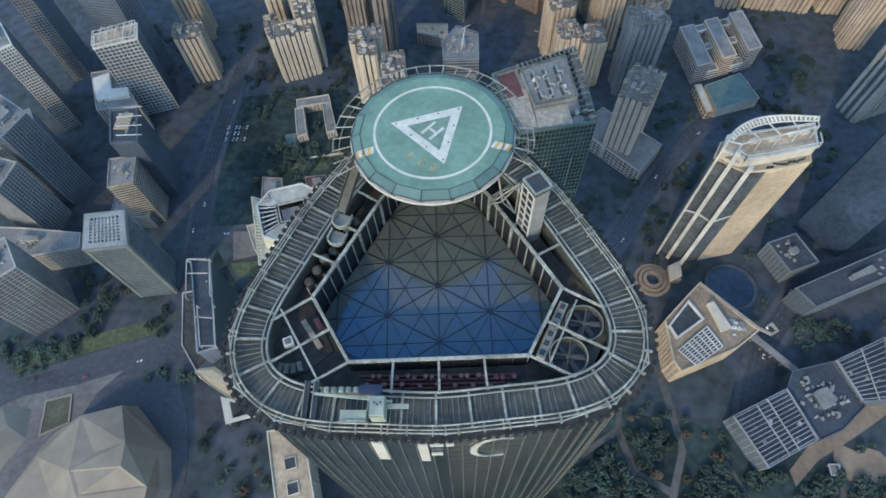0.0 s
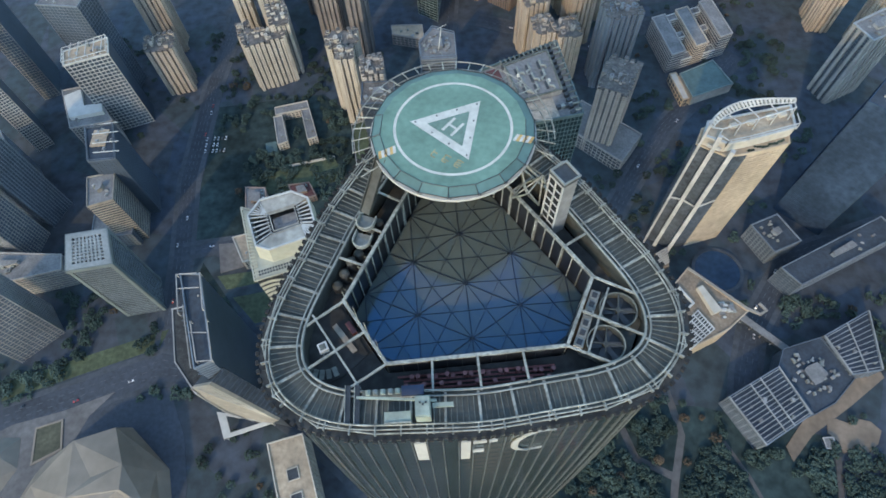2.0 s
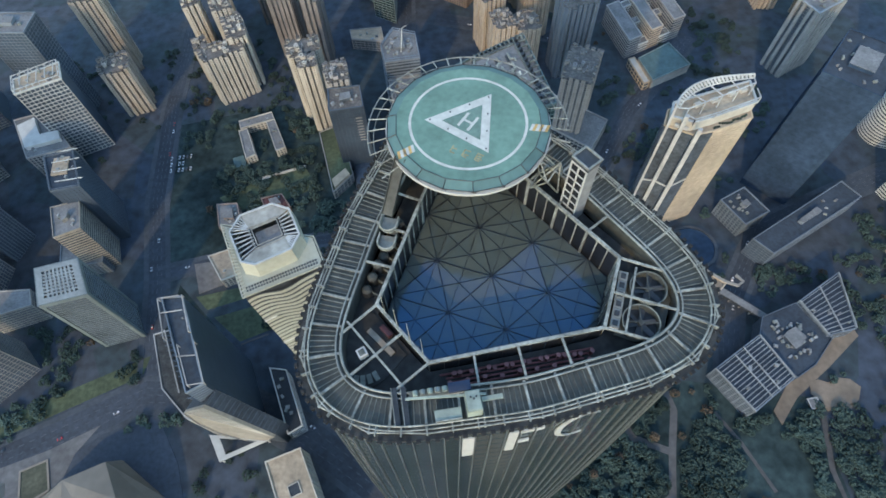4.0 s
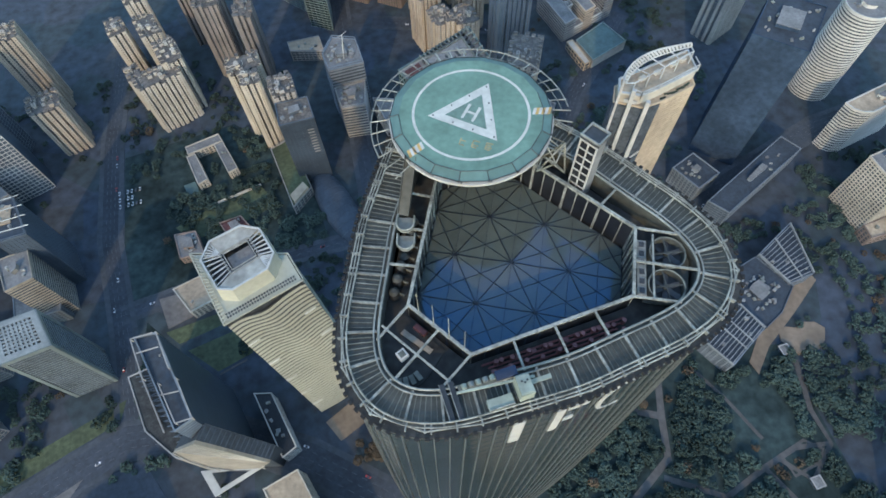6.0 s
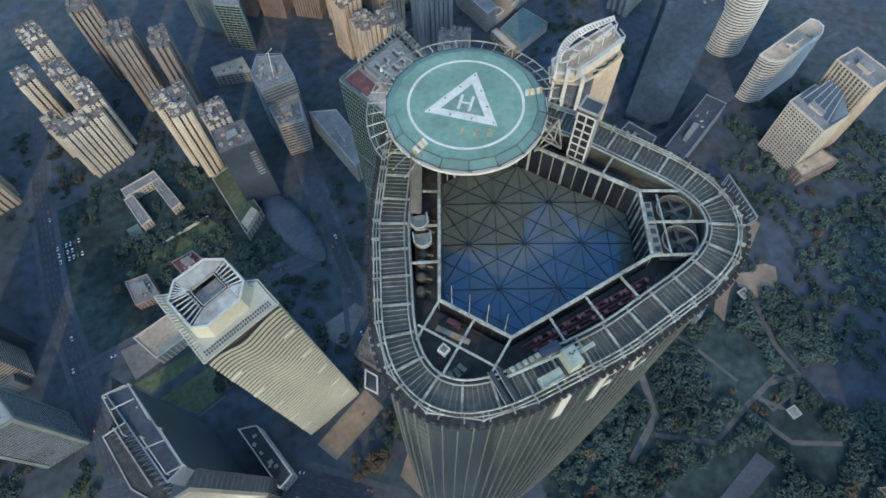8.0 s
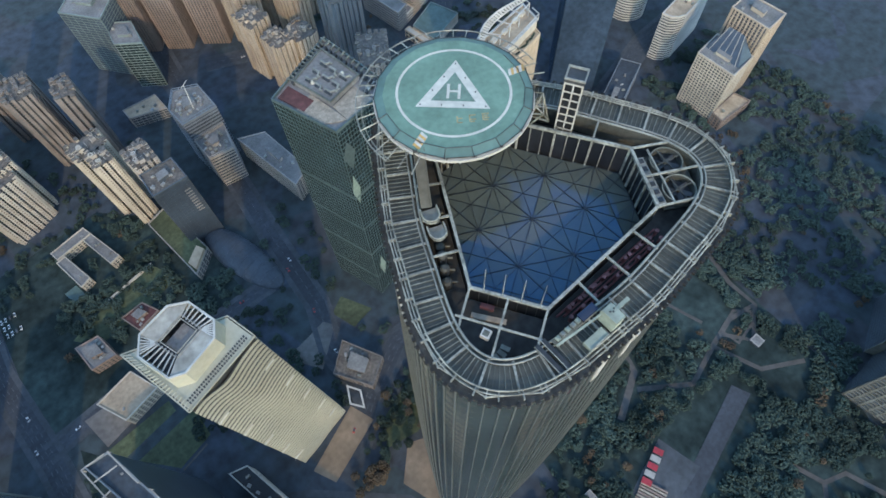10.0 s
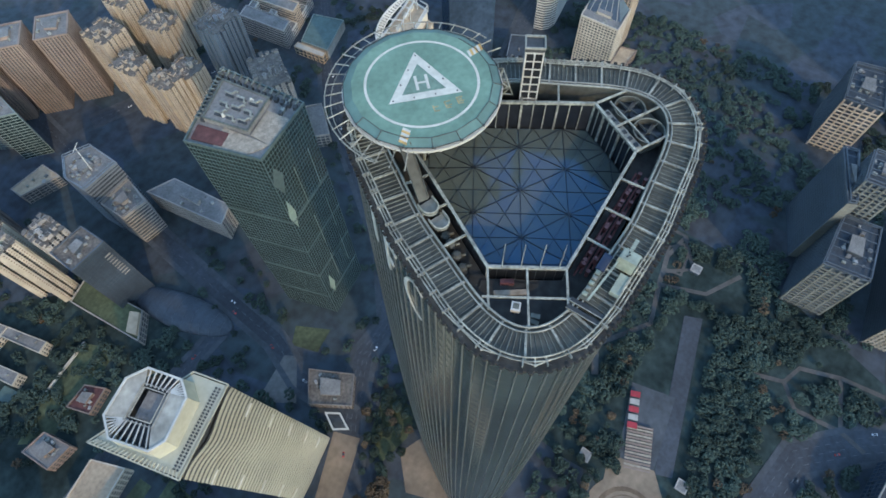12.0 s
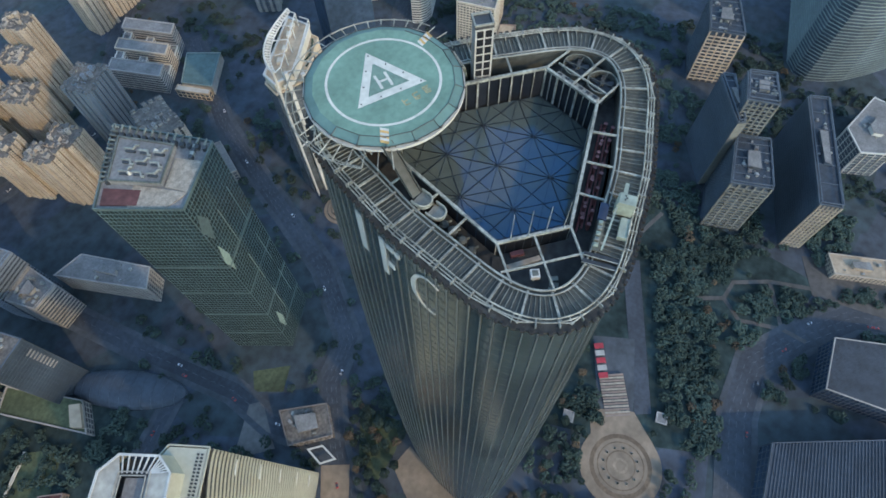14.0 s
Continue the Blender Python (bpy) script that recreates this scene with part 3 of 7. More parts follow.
building("office_block", "grey block with a mast and steel roof frames", [(1, 466), (24, 455), (24, 420), (-12, 420), (-14, 444)], 70, BLUEGREY, WINDOW, 4.2, 40.0, 0.0, 0.5, 1.7, 0.5, clutter=22, penthouse=0.3, crown=4)
building("office_block", "stepped grey annex with pale roof frames", [(22, 419), (14, 386), (-10, 389), (-11, 418)], 46, GREY_WALL, WINDOW, 4.2, 40.0, 0.0, 0.5, 1.5, 0.5, clutter=12, penthouse=0.3, crown=3)
building("office_block", "long low grey block with roof plant", [(26, 409), (52, 398), (60, 330), (40, 321)], 28, GREY_WALL, WINDOW, clutter=8, penthouse=0.25)
apartments("grey apartment tower with stepped lantern roof", 176, 360, 30, 46, 92, -28, GREY_WALL)
building("office_block", "grey podium round the stepped apartment tower", [(128, 372), (160, 398), (214, 346), (186, 312)], 18, GREY_WALL, WINDOW, 4, 5, 0.8, 0.4, 0.8, 0.4, clutter=6, penthouse=0)
apartments("blue grey apartment tower with white window grid", 196, 450, 36, 30, 96, 6, BLUEGREY)
building("sports_hall", "low hall with a flat green sheet roof", [(322, 452), (334, 414), (284, 398), (279, 434)], 12, PALE_GLASS, GREY_WALL, 6, 30, 0, 0.2, 0.5, 0.2, roof=ROOF_GREEN, clutter=0, penthouse=0)
building("hall", "narrow sunlit beige hall beside a sports hall", [(269, 437), (276.5, 438), (281.5, 399), (274, 397)], 10, WARM_STONE, WINDOW, 4, 6, 0.8, 0.3, 0.8, 0.3, clutter=0, penthouse=0, roof=CREAM)


def stepped_college():
    """Three banded wings round two courts, joined at the back, stepping down to the street."""
    a, b, c, d = Vector((262, 512)), Vector((336, 534)), Vector((344, 474)), Vector((270, 450))
    for k, (f0, f1, hh) in enumerate(((0.0, 0.22, 26), (0.40, 0.60, 28), (0.80, 1.0, 30))):
        p0, p1, q1, q0 = a.lerp(b, f0), a.lerp(b, f1), d.lerp(c, f1), d.lerp(c, f0)
        building("college_wing", "pale college wing with floor bands and flat roof", [tuple(p0), tuple(p1), tuple(q1), tuple(q0)], hh, (GREY_WALL, TAN, GREY_WALL)[k], WINDOW, 3.6, 40, 0, 0.4, 1.3, 0.7, clutter=2, penthouse=0, parapet=1.2, roof=ROOF_GREY, group="college wings")
    for k, (g0, g1, hh) in enumerate(((0.02, 0.16, 24), (0.45, 0.58, 20), (0.86, 1.0, 12))):
        for f0, f1 in ((0.225, 0.395), (0.605, 0.795)):
            p0, p1 = a.lerp(b, f0), a.lerp(b, f1)
            q0, q1 = d.lerp(c, f0), d.lerp(c, f1)
            building("college_link", "banded link block between two college wings", [tuple(p0.lerp(q0, g0)), tuple(p1.lerp(q1, g0)), tuple(p1.lerp(q1, g1)), tuple(p0.lerp(q0, g1))], hh, WHITE_WALL, WINDOW, 3.6, 40, 0, 0.4, 1.3, 0.6, clutter=1, penthouse=0, parapet=1.0, roof=ROOF_GREY, group="college links")


stepped_college()
for cx, cy, w, d, h in ((115, 505, 26, 30, 74), (146, 462, 26, 30, 64), (128, 556, 30, 34, 80), (172, 520, 26, 32, 78), (215, 560, 24, 30, 76), (172, 575, 28, 28, 84), (120, 462, 22, 28, 70), (255, 590, 26, 30, 78)):
    apartments("sunlit tan apartment tower with deep vertical bays", cx, cy, w, d, h, 8, TAN, group="tan apartment towers")
for cx, cy, w, d, h in ((345, 590, 30, 28, 66), (382, 585, 34, 26, 66), (420, 580, 34, 26, 70), (465, 575, 34, 26, 70), (470, 520, 26, 40, 76), (505, 470, 26, 40, 76)):
    apartments("sunlit tan apartment slab at the edge of trees", cx, cy, w, d, h, -12, TAN, group="tan apartment slabs")
building("office_slab", "grey slab tower with broad vertical ribs", [(424, 412), (433, 388), (472, 404), (463, 430)], 88, PALE_FRAME, BLUEGLASS, 3.4, 7.5, 3.4, 1.6, 0.4, 0.2, clutter=8)
building("office_tower", "wide dark blue glass tower with plain faces", [(332, 256), (364, 222), (410, 264), (378, 298)], 152, NAVYGLASS, NAVYGLASS, 4, 4, 0.2, 0.15, 0.3, 0.1, clutter=9, penthouse=0.4, roof=ROOF_DARK)
gridded = building("office_tower", "white gridded hotel tower with sloping glass top", [(436, 113), (436, 156), (472, 160), (472, 116)], 66, CREAM, WINDOW, 3.4, 3.6, 1.0, 0.6, 1.2, 0.5, clutter=6)
part("glass_top", Shape().add([(-6, -20, 66), (17, -20, 66), (17, 20, 66), (-6, 20, 66), (15, -4, 84), (15, 14, 84)], [(0, 1, 4), (1, 2, 5, 4), (2, 3, 5), (3, 0, 4, 5)]), BLUEGLASS, gridded, "sloping blue glass roof")
for k in range(5):
    part("glass_rib", Shape().bar((-6, -16 + 8 * k, 66.3), (15, -4 + 4.5 * k, 84.2), 0.5, 0.5), CREAM, gridded)
building("office_tower", "white banded slab with a rounded end and beige roof terrace", [(462, 221), (464, 212), (470, 206), (479, 203), (540, 213), (549, 220), (550, 229), (546, 235)], 60, WHITE_WALL, WINDOW, 3.6, 30, 0, 0.5, 1.4, 0.7, clutter=5, penthouse=0.3, roof=ROOF_BEIGE)
building("office_slab", "tan ribbed slab behind the gridded hotel", [(478, 118), (478, 160), (506, 162), (508, 120)], 96, TAN, WINDOW, 3.4, 4, 1.6, 0.8, 0.5, 0.3, clutter=4)
building("podium_block", "low tan plinth of the gridded hotel", [(432, 98), (434, 112), (474, 114), (478, 96)], 14, BROWN_WALL, WINDOW, 4, 5, 1.4, 0.4, 1.0, 0.3, clutter=4, roof=ROOF_BEIGE, penthouse=0)
building("office_tower", "round white banded tower", disc(505, 292, 22, 24), 110, WHITE_WALL, WINDOW, 3.6, 30, 0, 0.5, 1.6, 0.6, clutter=3)
building("office_tower", "broad curved tower with thin pale floor bands", [(530, -217), (514, -224), (507, -236), (510, -255), (518, -276), (534, -300), (552, -323), (640, -330), (640, -217)], 160, PALE_GLASS, BLUEGLASS, 4, 60, 0, 0.4, 0.7, 0.8, clutter=4)
white_block = building("office_block", "long cream block with flat roof and small courts", [(-151, 53), (-124, 59), (-100, -22), (-128, -28)], 30, CREAM, WINDOW, clutter=0, penthouse=0, roof=ROOF_BEIGE)
for y0 in (14, -4, -22):
    court = part("court", Shape().prism(rect(-0.25 * y0, y0, 8, 8, 16), 30.2, 30.5), DARK_STEEL, white_block)
    part("court_rim", Shape().band(rect(-0.25 * y0, y0, 9.4, 9.4, 16), rect(-0.25 * y0, y0, 8, 8, 16), 30.2, 31.2), CREAM, court)
building("civic_block", "low brown block with a grey roof", [(-18, 166), (0, 131), (-22, 116), (-41, 147)], 11, BROWN_GREY, WINDOW, 4, 4, 1.5, 0.3, 1, 0.3, roof=ROOF_BROWN, clutter=7, penthouse=0.45)
building("office_tower", "tall slab with a white window grid at the city edge", [(-446, 392), (-432, 402), (-462, 442), (-478, 430)], 115, WHITE_WALL, BLUEGLASS, 3.4, 3, 0.6, 0.4, 0.8, 0.4, sides=lambda o: o.y < -0.5)
building("office_tower", "dark slab with a pale gridded end wall", [(-461, 470), (-444, 477), (-458, 520), (-476, 513)], 115, GREY_WALL, BLUEGLASS, 3.4, 4, 0.4, 0.3, 0.5, 0.3, sides=lambda o: o.y < -0.5)
building("office_tower", "dark blue grey office tower", [(-455, 314), (-419, 338), (-440, 370), (-478, 346)], 60, BLUEGREY, BLUEGLASS, 3.6, 4, 0.4, 0.3, 0.5, 0.3, clutter=8)
building("office_tower", "low blue grey tower beside a shaded street", [(-350, 313), (-304, 308), (-306, 262), (-345, 262)], 20, BLUEGREY, BLUEGLASS, clutter=3)
building("office_tower", "grey tower with a pale corner by the avenue", [(-360, 172), (-392, 145), (-412, 175), (-380, 200)], 88, GREY_WALL, BLUEGLASS, 3.6, 4, 0.6, 0.4, 0.5, 0.3)
building("office_tower", "dark ribbed tower with a stepped top", [(-425, 342), (-390, 318), (-402, 290), (-440, 312)], 110, BLUEGREY, BLUEGLASS, 3.4, 3.2, 0.8, 0.5, 0.3, 0.2, clutter=8, penthouse=0.5)
building("office_tower", "dark grey tower with pale corner piers", [(-436, 292), (-404, 282), (-410, 250), (-444, 258)], 84, GREY_WALL, BLUEGLASS, 3.4, 3.2, 0.7, 0.5, 0.4, 0.3, clutter=6, penthouse=0.4)
building("office_block", "low curved grey podium with a pale edge", [(-458, 246), (-420, 244), (-362, 238), (-358, 222), (-400, 214), (-458, 222)], 30, GREY_WALL, BLUEGLASS, 4, 5, 0.5, 0.3, 1.2, 0.5, clutter=7, penthouse=0.2)
building("office_tower", "dark tower behind the white gridded slab", [(-396, 478), (-352, 470), (-346, 498), (-390, 506)], 120, BLUEGREY, BLUEGLASS, 3.6, 4, 0.5, 0.3, 0.5, 0.3, clutter=6)


# ---- towers of the city that show more of their shape ----
def local(pts, c):
    return [(x - c[0], y - c[1]) for x, y in pts]


def wavy_tower():
    """Cream tower in wavy louvre bands, with an eight-sided open crown."""
    base = ccw([(-101.3, 104), (-51.8, 116.4), (-58, 138), (-114, 148)])
    head = ccw([(-110, 109), (-65.1, 121.7), (-70.1, 140.2), (-122.9, 157.6)])
    FOOTPRINTS.append(base)
    c = centre(base)
    ob = thing("office_tower", (*c, 0), "cream tower wrapped in wavy louvre bands with an open crown", "building")
    loc, top = local(base, c), local(head, c)
    lo_in, hi_in = inset(loc, 0.4), inset(top, 0.4)
    core = Shape().add([(*p, 0) for p in lo_in] + [(*p, 206) for p in hi_in], [(3, 2, 1, 0), (4, 5, 6, 7)] + [(i, (i + 1) % 4, 4 + (i + 1) % 4, 4 + i) for i in range(4)])
    part("wall", core, DARK_STEEL, ob)
    seg = 18
    n = 4 * seg

    def ring(z, out, wave):
        """The outline at height z: places, pushed out by a slow ripple."""
        f = min(1.0, max(0.0, z / 208))
        quad = [Vector(p).lerp(Vector(q), f) for p, q in zip(loc, top)]
        line = []
        for i in range(4):
            p, q = quad[i], quad[(i + 1) % 4]
            d = (q - p).normalized()
            o = Vector((d.y, -d.x))
            for k in range(seg):
                u = k / seg
                bulge = out + 0.5 * math.sin(math.pi * u) * (1 + math.sin(u * 7 + z * 0.02))
                w = p.lerp(q, u) + o * (bulge if 0 < k else out)
                line.append((w.x, w.y, z + wave * (math.sin(u * 6.28 - 0.6 + z * 0.012) + 0.35 * math.sin(u * 13 + z * 0.03)) * math.sin(math.pi * u) ** 0.5))
        return line

    rows = 44
    pitch = 200 / rows
    for r in range(rows):
        z = 3 + pitch * r
        f = r / rows
        high = pitch * (0.93 - 0.36 * f)
        wave = 0.3 + 2.0 * min(1.0, f * 1.6)
        s = Shape()
        for dz, out in ((0, 0.12), (high, 0.12), (0, -0.4), (high, -0.4)):
            s.v += [(x, y, zz + dz) for x, y, zz in ring(z, out, wave)]
        for k in range(n):
            j = (k + 1) % n
            s.f += [(k, j, n + j, n + k), (n + k, n + j, 3 * n + j, 3 * n + k), (2 * n + j, 2 * n + k, 3 * n + k, 3 * n + j), (j, k, 2 * n + k, 2 * n + j)]
        part("louvre_band", s, LOUVRE_CREAM, ob)
        gap = Shape()
        for dz in (high - 0.1, pitch + 0.1):
            gap.v += [(x, y, zz + dz) for x, y, zz in ring(z, -0.12, wave)]
        gap.f = [(k, (k + 1) % n, n + (k + 1) % n, n + k) for k in range(n)]
        part("glazing_band", gap, DARK_STEEL, ob)
        if r in (6, 13, 21, 29, 37):
            line = ring(z + high * 0.5, 1.0, wave)
            for i0, i1 in ((0, 4), (14, 18)):
                part("white_ledge", Shape().pipe([Vector(line[i]) for i in range(i0, i1)], 0.55, 6), PAD_WHITE, ob)
    part("roof", Shape().prism(inset(top, 0.3), 206, 207), LOUVRE_CREAM, ob)
    front_a, front_b = [Vector(p) for p in sorted(inset(top, 2.2), key=lambda p: p[1] - 0.32 * p[0])[:2]]
    for k in range(26):
        for row in range(2):
            p = front_a.lerp(front_b, (k + 0.5) / 26) + Vector((-0.3, 1.0)) * 1.9 * row
            part("roof_vent", Shape().block(p.x - 0.45, p.y - 0.6, 207, p.x + 0.45, p.y + 0.6, 207.3), DARK_STEEL, ob)
    rim = [Vector(p) for p in inset(top, -0.6)]
    for i in range(4):
        part("roof_edge", Shape().bar((*rim[i], 206.8), (*rim[(i + 1) % 4], 206.8), 0.7, 1.2), LOUVRE_CREAM, ob)
        m = 22
        for k in range(m):
            p = rim[i].lerp(rim[(i + 1) % 4], (k + 0.5) / m)
            if (rim[(i + 1) % 4] - rim[i]).y > -10:
                continue
            q = p * 0.9
            part("edge_slat", Shape().bar((p.x, p.y, 207.4), (q.x, q.y, 208.0), 0.6, 0.5), LOUVRE_CREAM, ob)
    octa = local(ccw([(-108.6, 155.2), (-90.1, 160.2), (-80, 154.7), (-74.7, 136.3), (-79.9, 127.3), (-100, 120.7), (-108, 123.9), (-114.8, 144.4)]), c)
    cc = centre(octa)
    hole = local(ccw([(-103.5, 145.5), (-87.6, 150.4), (-83.6, 137.6), (-99.2, 132.4)]), c)
    inner = []
    for x, y in octa:
        d = Vector((x - cc[0], y - cc[1])).normalized()
        best = min((Vector(h) for h in hole), key=lambda h: -(h - Vector(cc)).normalized().dot(d))
        inner.append((best.x, best.y))
    crown = part("crown", Shape().band(octa, inset(octa, 1.0), 217, 219.2), CROWN_WHITE, ob, "white eight-sided crown frame")
    wide = [(cc[0] + (x - cc[0]) * 1.06, cc[1] + (y - cc[1]) * 1.06) for x, y in octa]
    part("crown_wall", Shape().add([(*p, 207) for p in wide] + [(*p, 218) for p in octa], [(i, (i + 1) % 8, 8 + (i + 1) % 8, 8 + i) for i in range(8)]), LOUVRE_CREAM, crown)
    for i in range(8):
        p, q, a, b = octa[i], octa[(i + 1) % 8], inner[i], inner[(i + 1) % 8]
        mid = Vector(((p[0] + q[0]) / 2 - cc[0], (p[1] + q[1]) / 2 - cc[1])).normalized()
        if abs(mid.dot(Vector((0.25, 0.97)))) > 0.6:
            s = Shape()
            quad = [(*p, 218.6), (*q, 218.6), (*b, 217.7)] + ([(*a, 217.7)] if a != b else [])
            low = [(x, y, z - 0.4) for x, y, z in quad]
            m = len(quad)
            s.add(quad + low, [tuple(range(m)), tuple(range(2 * m - 1, m - 1, -1))] + [(k, m + k, m + (k + 1) % m, (k + 1) % m) for k in range(m)])
            part("crown_panel", s, CROWN_STONE, crown)
        else:
            for k in range(6):
                f = (k + 0.5) / 6
                part("crown_slat", Shape().bar((p[0] + (q[0] - p[0]) * f, p[1] + (q[1] - p[1]) * f, 218.4), (a[0] + (b[0] - a[0]) * f, a[1] + (b[1] - a[1]) * f, 217.3), 0.6, 0.6), CROWN_WHITE, crown)
    part("well_floor", Shape().prism(inset(octa, 1.5), 207, 210), DARK_STEEL, crown)
    part("well_deck", Shape().prism(inset(hole, 1.6), 210, 214), ROOF_GREY, crown)
    for k in range(4):
        for off in (-0.8, 0.9):
            h2 = inset(hole, off)
            part("well_beam", Shape().bar((*h2[k], 217.9), (*h2[(k + 1) % 4], 217.9), 0.5, 0.6), CROWN_STONE, crown)


wavy_tower()


def green_tower():
    """Green glass tower with a chamfered front, diamond panels and a busy roof."""
    base = ccw([(78.1, 253.5), (24.3, 230.9), (39.2, 184.2), (84.7, 191.8)])
    ob = building("office_tower", "tall green glass tower with diamond panels and chamfered roof", base, 232, GREEN_FRAME, GREENGLASS, 4.0, 2.4, 0.22, 0.25, 0.5, 0.2, roof=ROOF_GREY, clutter=0, penthouse=0, parapet=2.2)
    c = centre(base)
    loc = local(base, c)
    n = len(loc)
    for i in range(n):
        p, q = Vector((*loc[i], 0)), Vector((*loc[(i + 1) % n], 0))
        if (q - p).length < 20:
            continue
        u = (q - p).normalized()
        out = Vector((u.y, -u.x, 0))
        if out.y < -0.9:
            for f, z in ((0.06, 170), (0.18, 47)):
                m = p.lerp(q, f) + out * 0.5 + UP * z
                rim = [m - u * 3.4, m - UP * 17, m + u * 3.4, m + UP * 17]
                part("diamond_panel", Shape().add(rim + [v - out * 0.2 for v in rim], [(0, 1, 2, 3), (7, 6, 5, 4), (0, 4, 5, 1), (1, 5, 6, 2), (2, 6, 7, 3), (3, 7, 4, 0)]), DIAMOND, ob, "pale sea green diamond of glass")
            m = p.lerp(q, 0.1) + out * 0.5 + UP * 208
            rim = [m - u * 5, m - UP * 17, m + u * 5, m + UP * 12]
            part("diamond_panel", Shape().add(rim + [v - out * 0.2 for v in rim], [(0, 1, 2, 3), (7, 6, 5, 4), (0, 4, 5, 1), (1, 5, 6, 2), (2, 6, 7, 3), (3, 7, 4, 0)]), GREEN_FRAME, ob, "dull grey green diamond of glass")
            for f in (0.42, 0.78):
                for z in (46, 104, 162):
                    m = p.lerp(q, f) + out * 0.45
                    part("mast_strip", Shape().bar(m + UP * z, m + UP * (z + 40), 0.7, 0.3, up=u), PALE_GLASS, ob)
        for z in (36, 78, 120, 162):
            part("belt", Shape().bar(p + out * 0.35 + UP * z, q + out * 0.35 + UP * z, 0.5, 1.6), GREEN_FRAME, ob)
    far, left, front, right = [Vector(p) for p in local([(78.1, 253.5), (24.3, 230.9), (39.2, 184.2), (84.7, 191.8)], c)]

    def g(a, b):
        """A roof place: a from the street edge to the far edge, b from one corner of it to the other."""
        v = left.lerp(far, a).lerp(front.lerp(right, a), b)
        return v.x, v.y

    H = 232.2
    for k, quad in enumerate(([(0.03, 0.36), (0.03, 0.80), (0.24, 0.97), (0.30, 0.36)], [(0.30, 0.70), (0.24, 0.97), (0.70, 0.97), (0.70, 0.70)])):
        part("roof_border", Shape().prism(ccw([g(*p) for p in quad]), H, H + 0.6 + 0.05 * k), TERRACE_BEIGE, ob, "pale paved roof walk")
    part("red_deck", Shape().prism(ccw([g(0.05, 0.05), g(0.05, 0.46), g(0.24, 0.46), g(0.24, 0.05)]), H, H + 0.7), ROOF_RED, ob, "dark red roof deck")
    plat = ccw([g(0.30, 0.10), g(0.30, 0.68), g(0.84, 0.68), g(0.84, 0.10)])
    part("roof_platform", Shape().prism(plat, H, H + 3.3), ROOF_GREY, ob)
    part("platform_rim", Shape().band(inset(plat, -0.3), inset(plat, 0.9), H + 3.3, H + 4.1), SLAT, ob)
    for row in (0.42, 0.56, 0.70):
        for k in range(3):
            a0, b0 = row, 0.20 + 0.15 * k
            bend = 0.05 if (k + int(row * 50)) % 2 else -0.05
            part("roof_pipe", Shape().pipe([(*g(a0, b0), H + 3.9), (*g(a0, b0 + 0.09), H + 4.1), (*g(a0 + bend, b0 + 0.11), H + 4.1), (*g(a0 + bend, b0 + 0.14), H + 3.9)], 0.75, 8), GREY_STEEL, ob)
            part("roof_duct", Shape().bar((*g(a0 - 0.03, b0 + 0.02), H + 3.7), (*g(a0 - 0.03, b0 + 0.12), H + 3.7), 1.4, 0.9), DARK_STEEL, ob)
    for p in (g(0.40, 0.32), g(0.72, 0.52)):
        part("dome", Shape().tube((*p, H + 3.3), (*p, H + 5.2), 1.3, 12, 0.6), PAD_WHITE, ob)
    for k in range(13):
        f = (k + 0.5) / 13
        part("roof_rib", Shape().bar((*g(0.99, f), H + 3.4), (*g(0.90, f), H + 3.4), 0.9, 0.9), SLAT, ob)
        part("roof_rib", Shape().bar((*g(0.26 + 0.72 * f, 0.01), H + 3.4), (*g(0.26 + 0.72 * f, 0.08), H + 3.4), 0.9, 0.9), SLAT, ob)
        part("cooling_tower", Shape().box((*g(0.88, f), H + 1.3), (1.3, 0.5, 0), (-0.4, 1.1, 0), (0, 0, 1.3)), DARK_STEEL, ob)
        part("cooling_tower", Shape().box((*g(0.28 + 0.68 * f, 0.86 if f > 0.6 else 0.09), H + 1.2), (1.2, 0.5, 0), (-0.4, 1.0, 0), (0, 0, 1.2)), (DARK_STEEL, GREY_STEEL)[k % 2], ob)


green_tower()


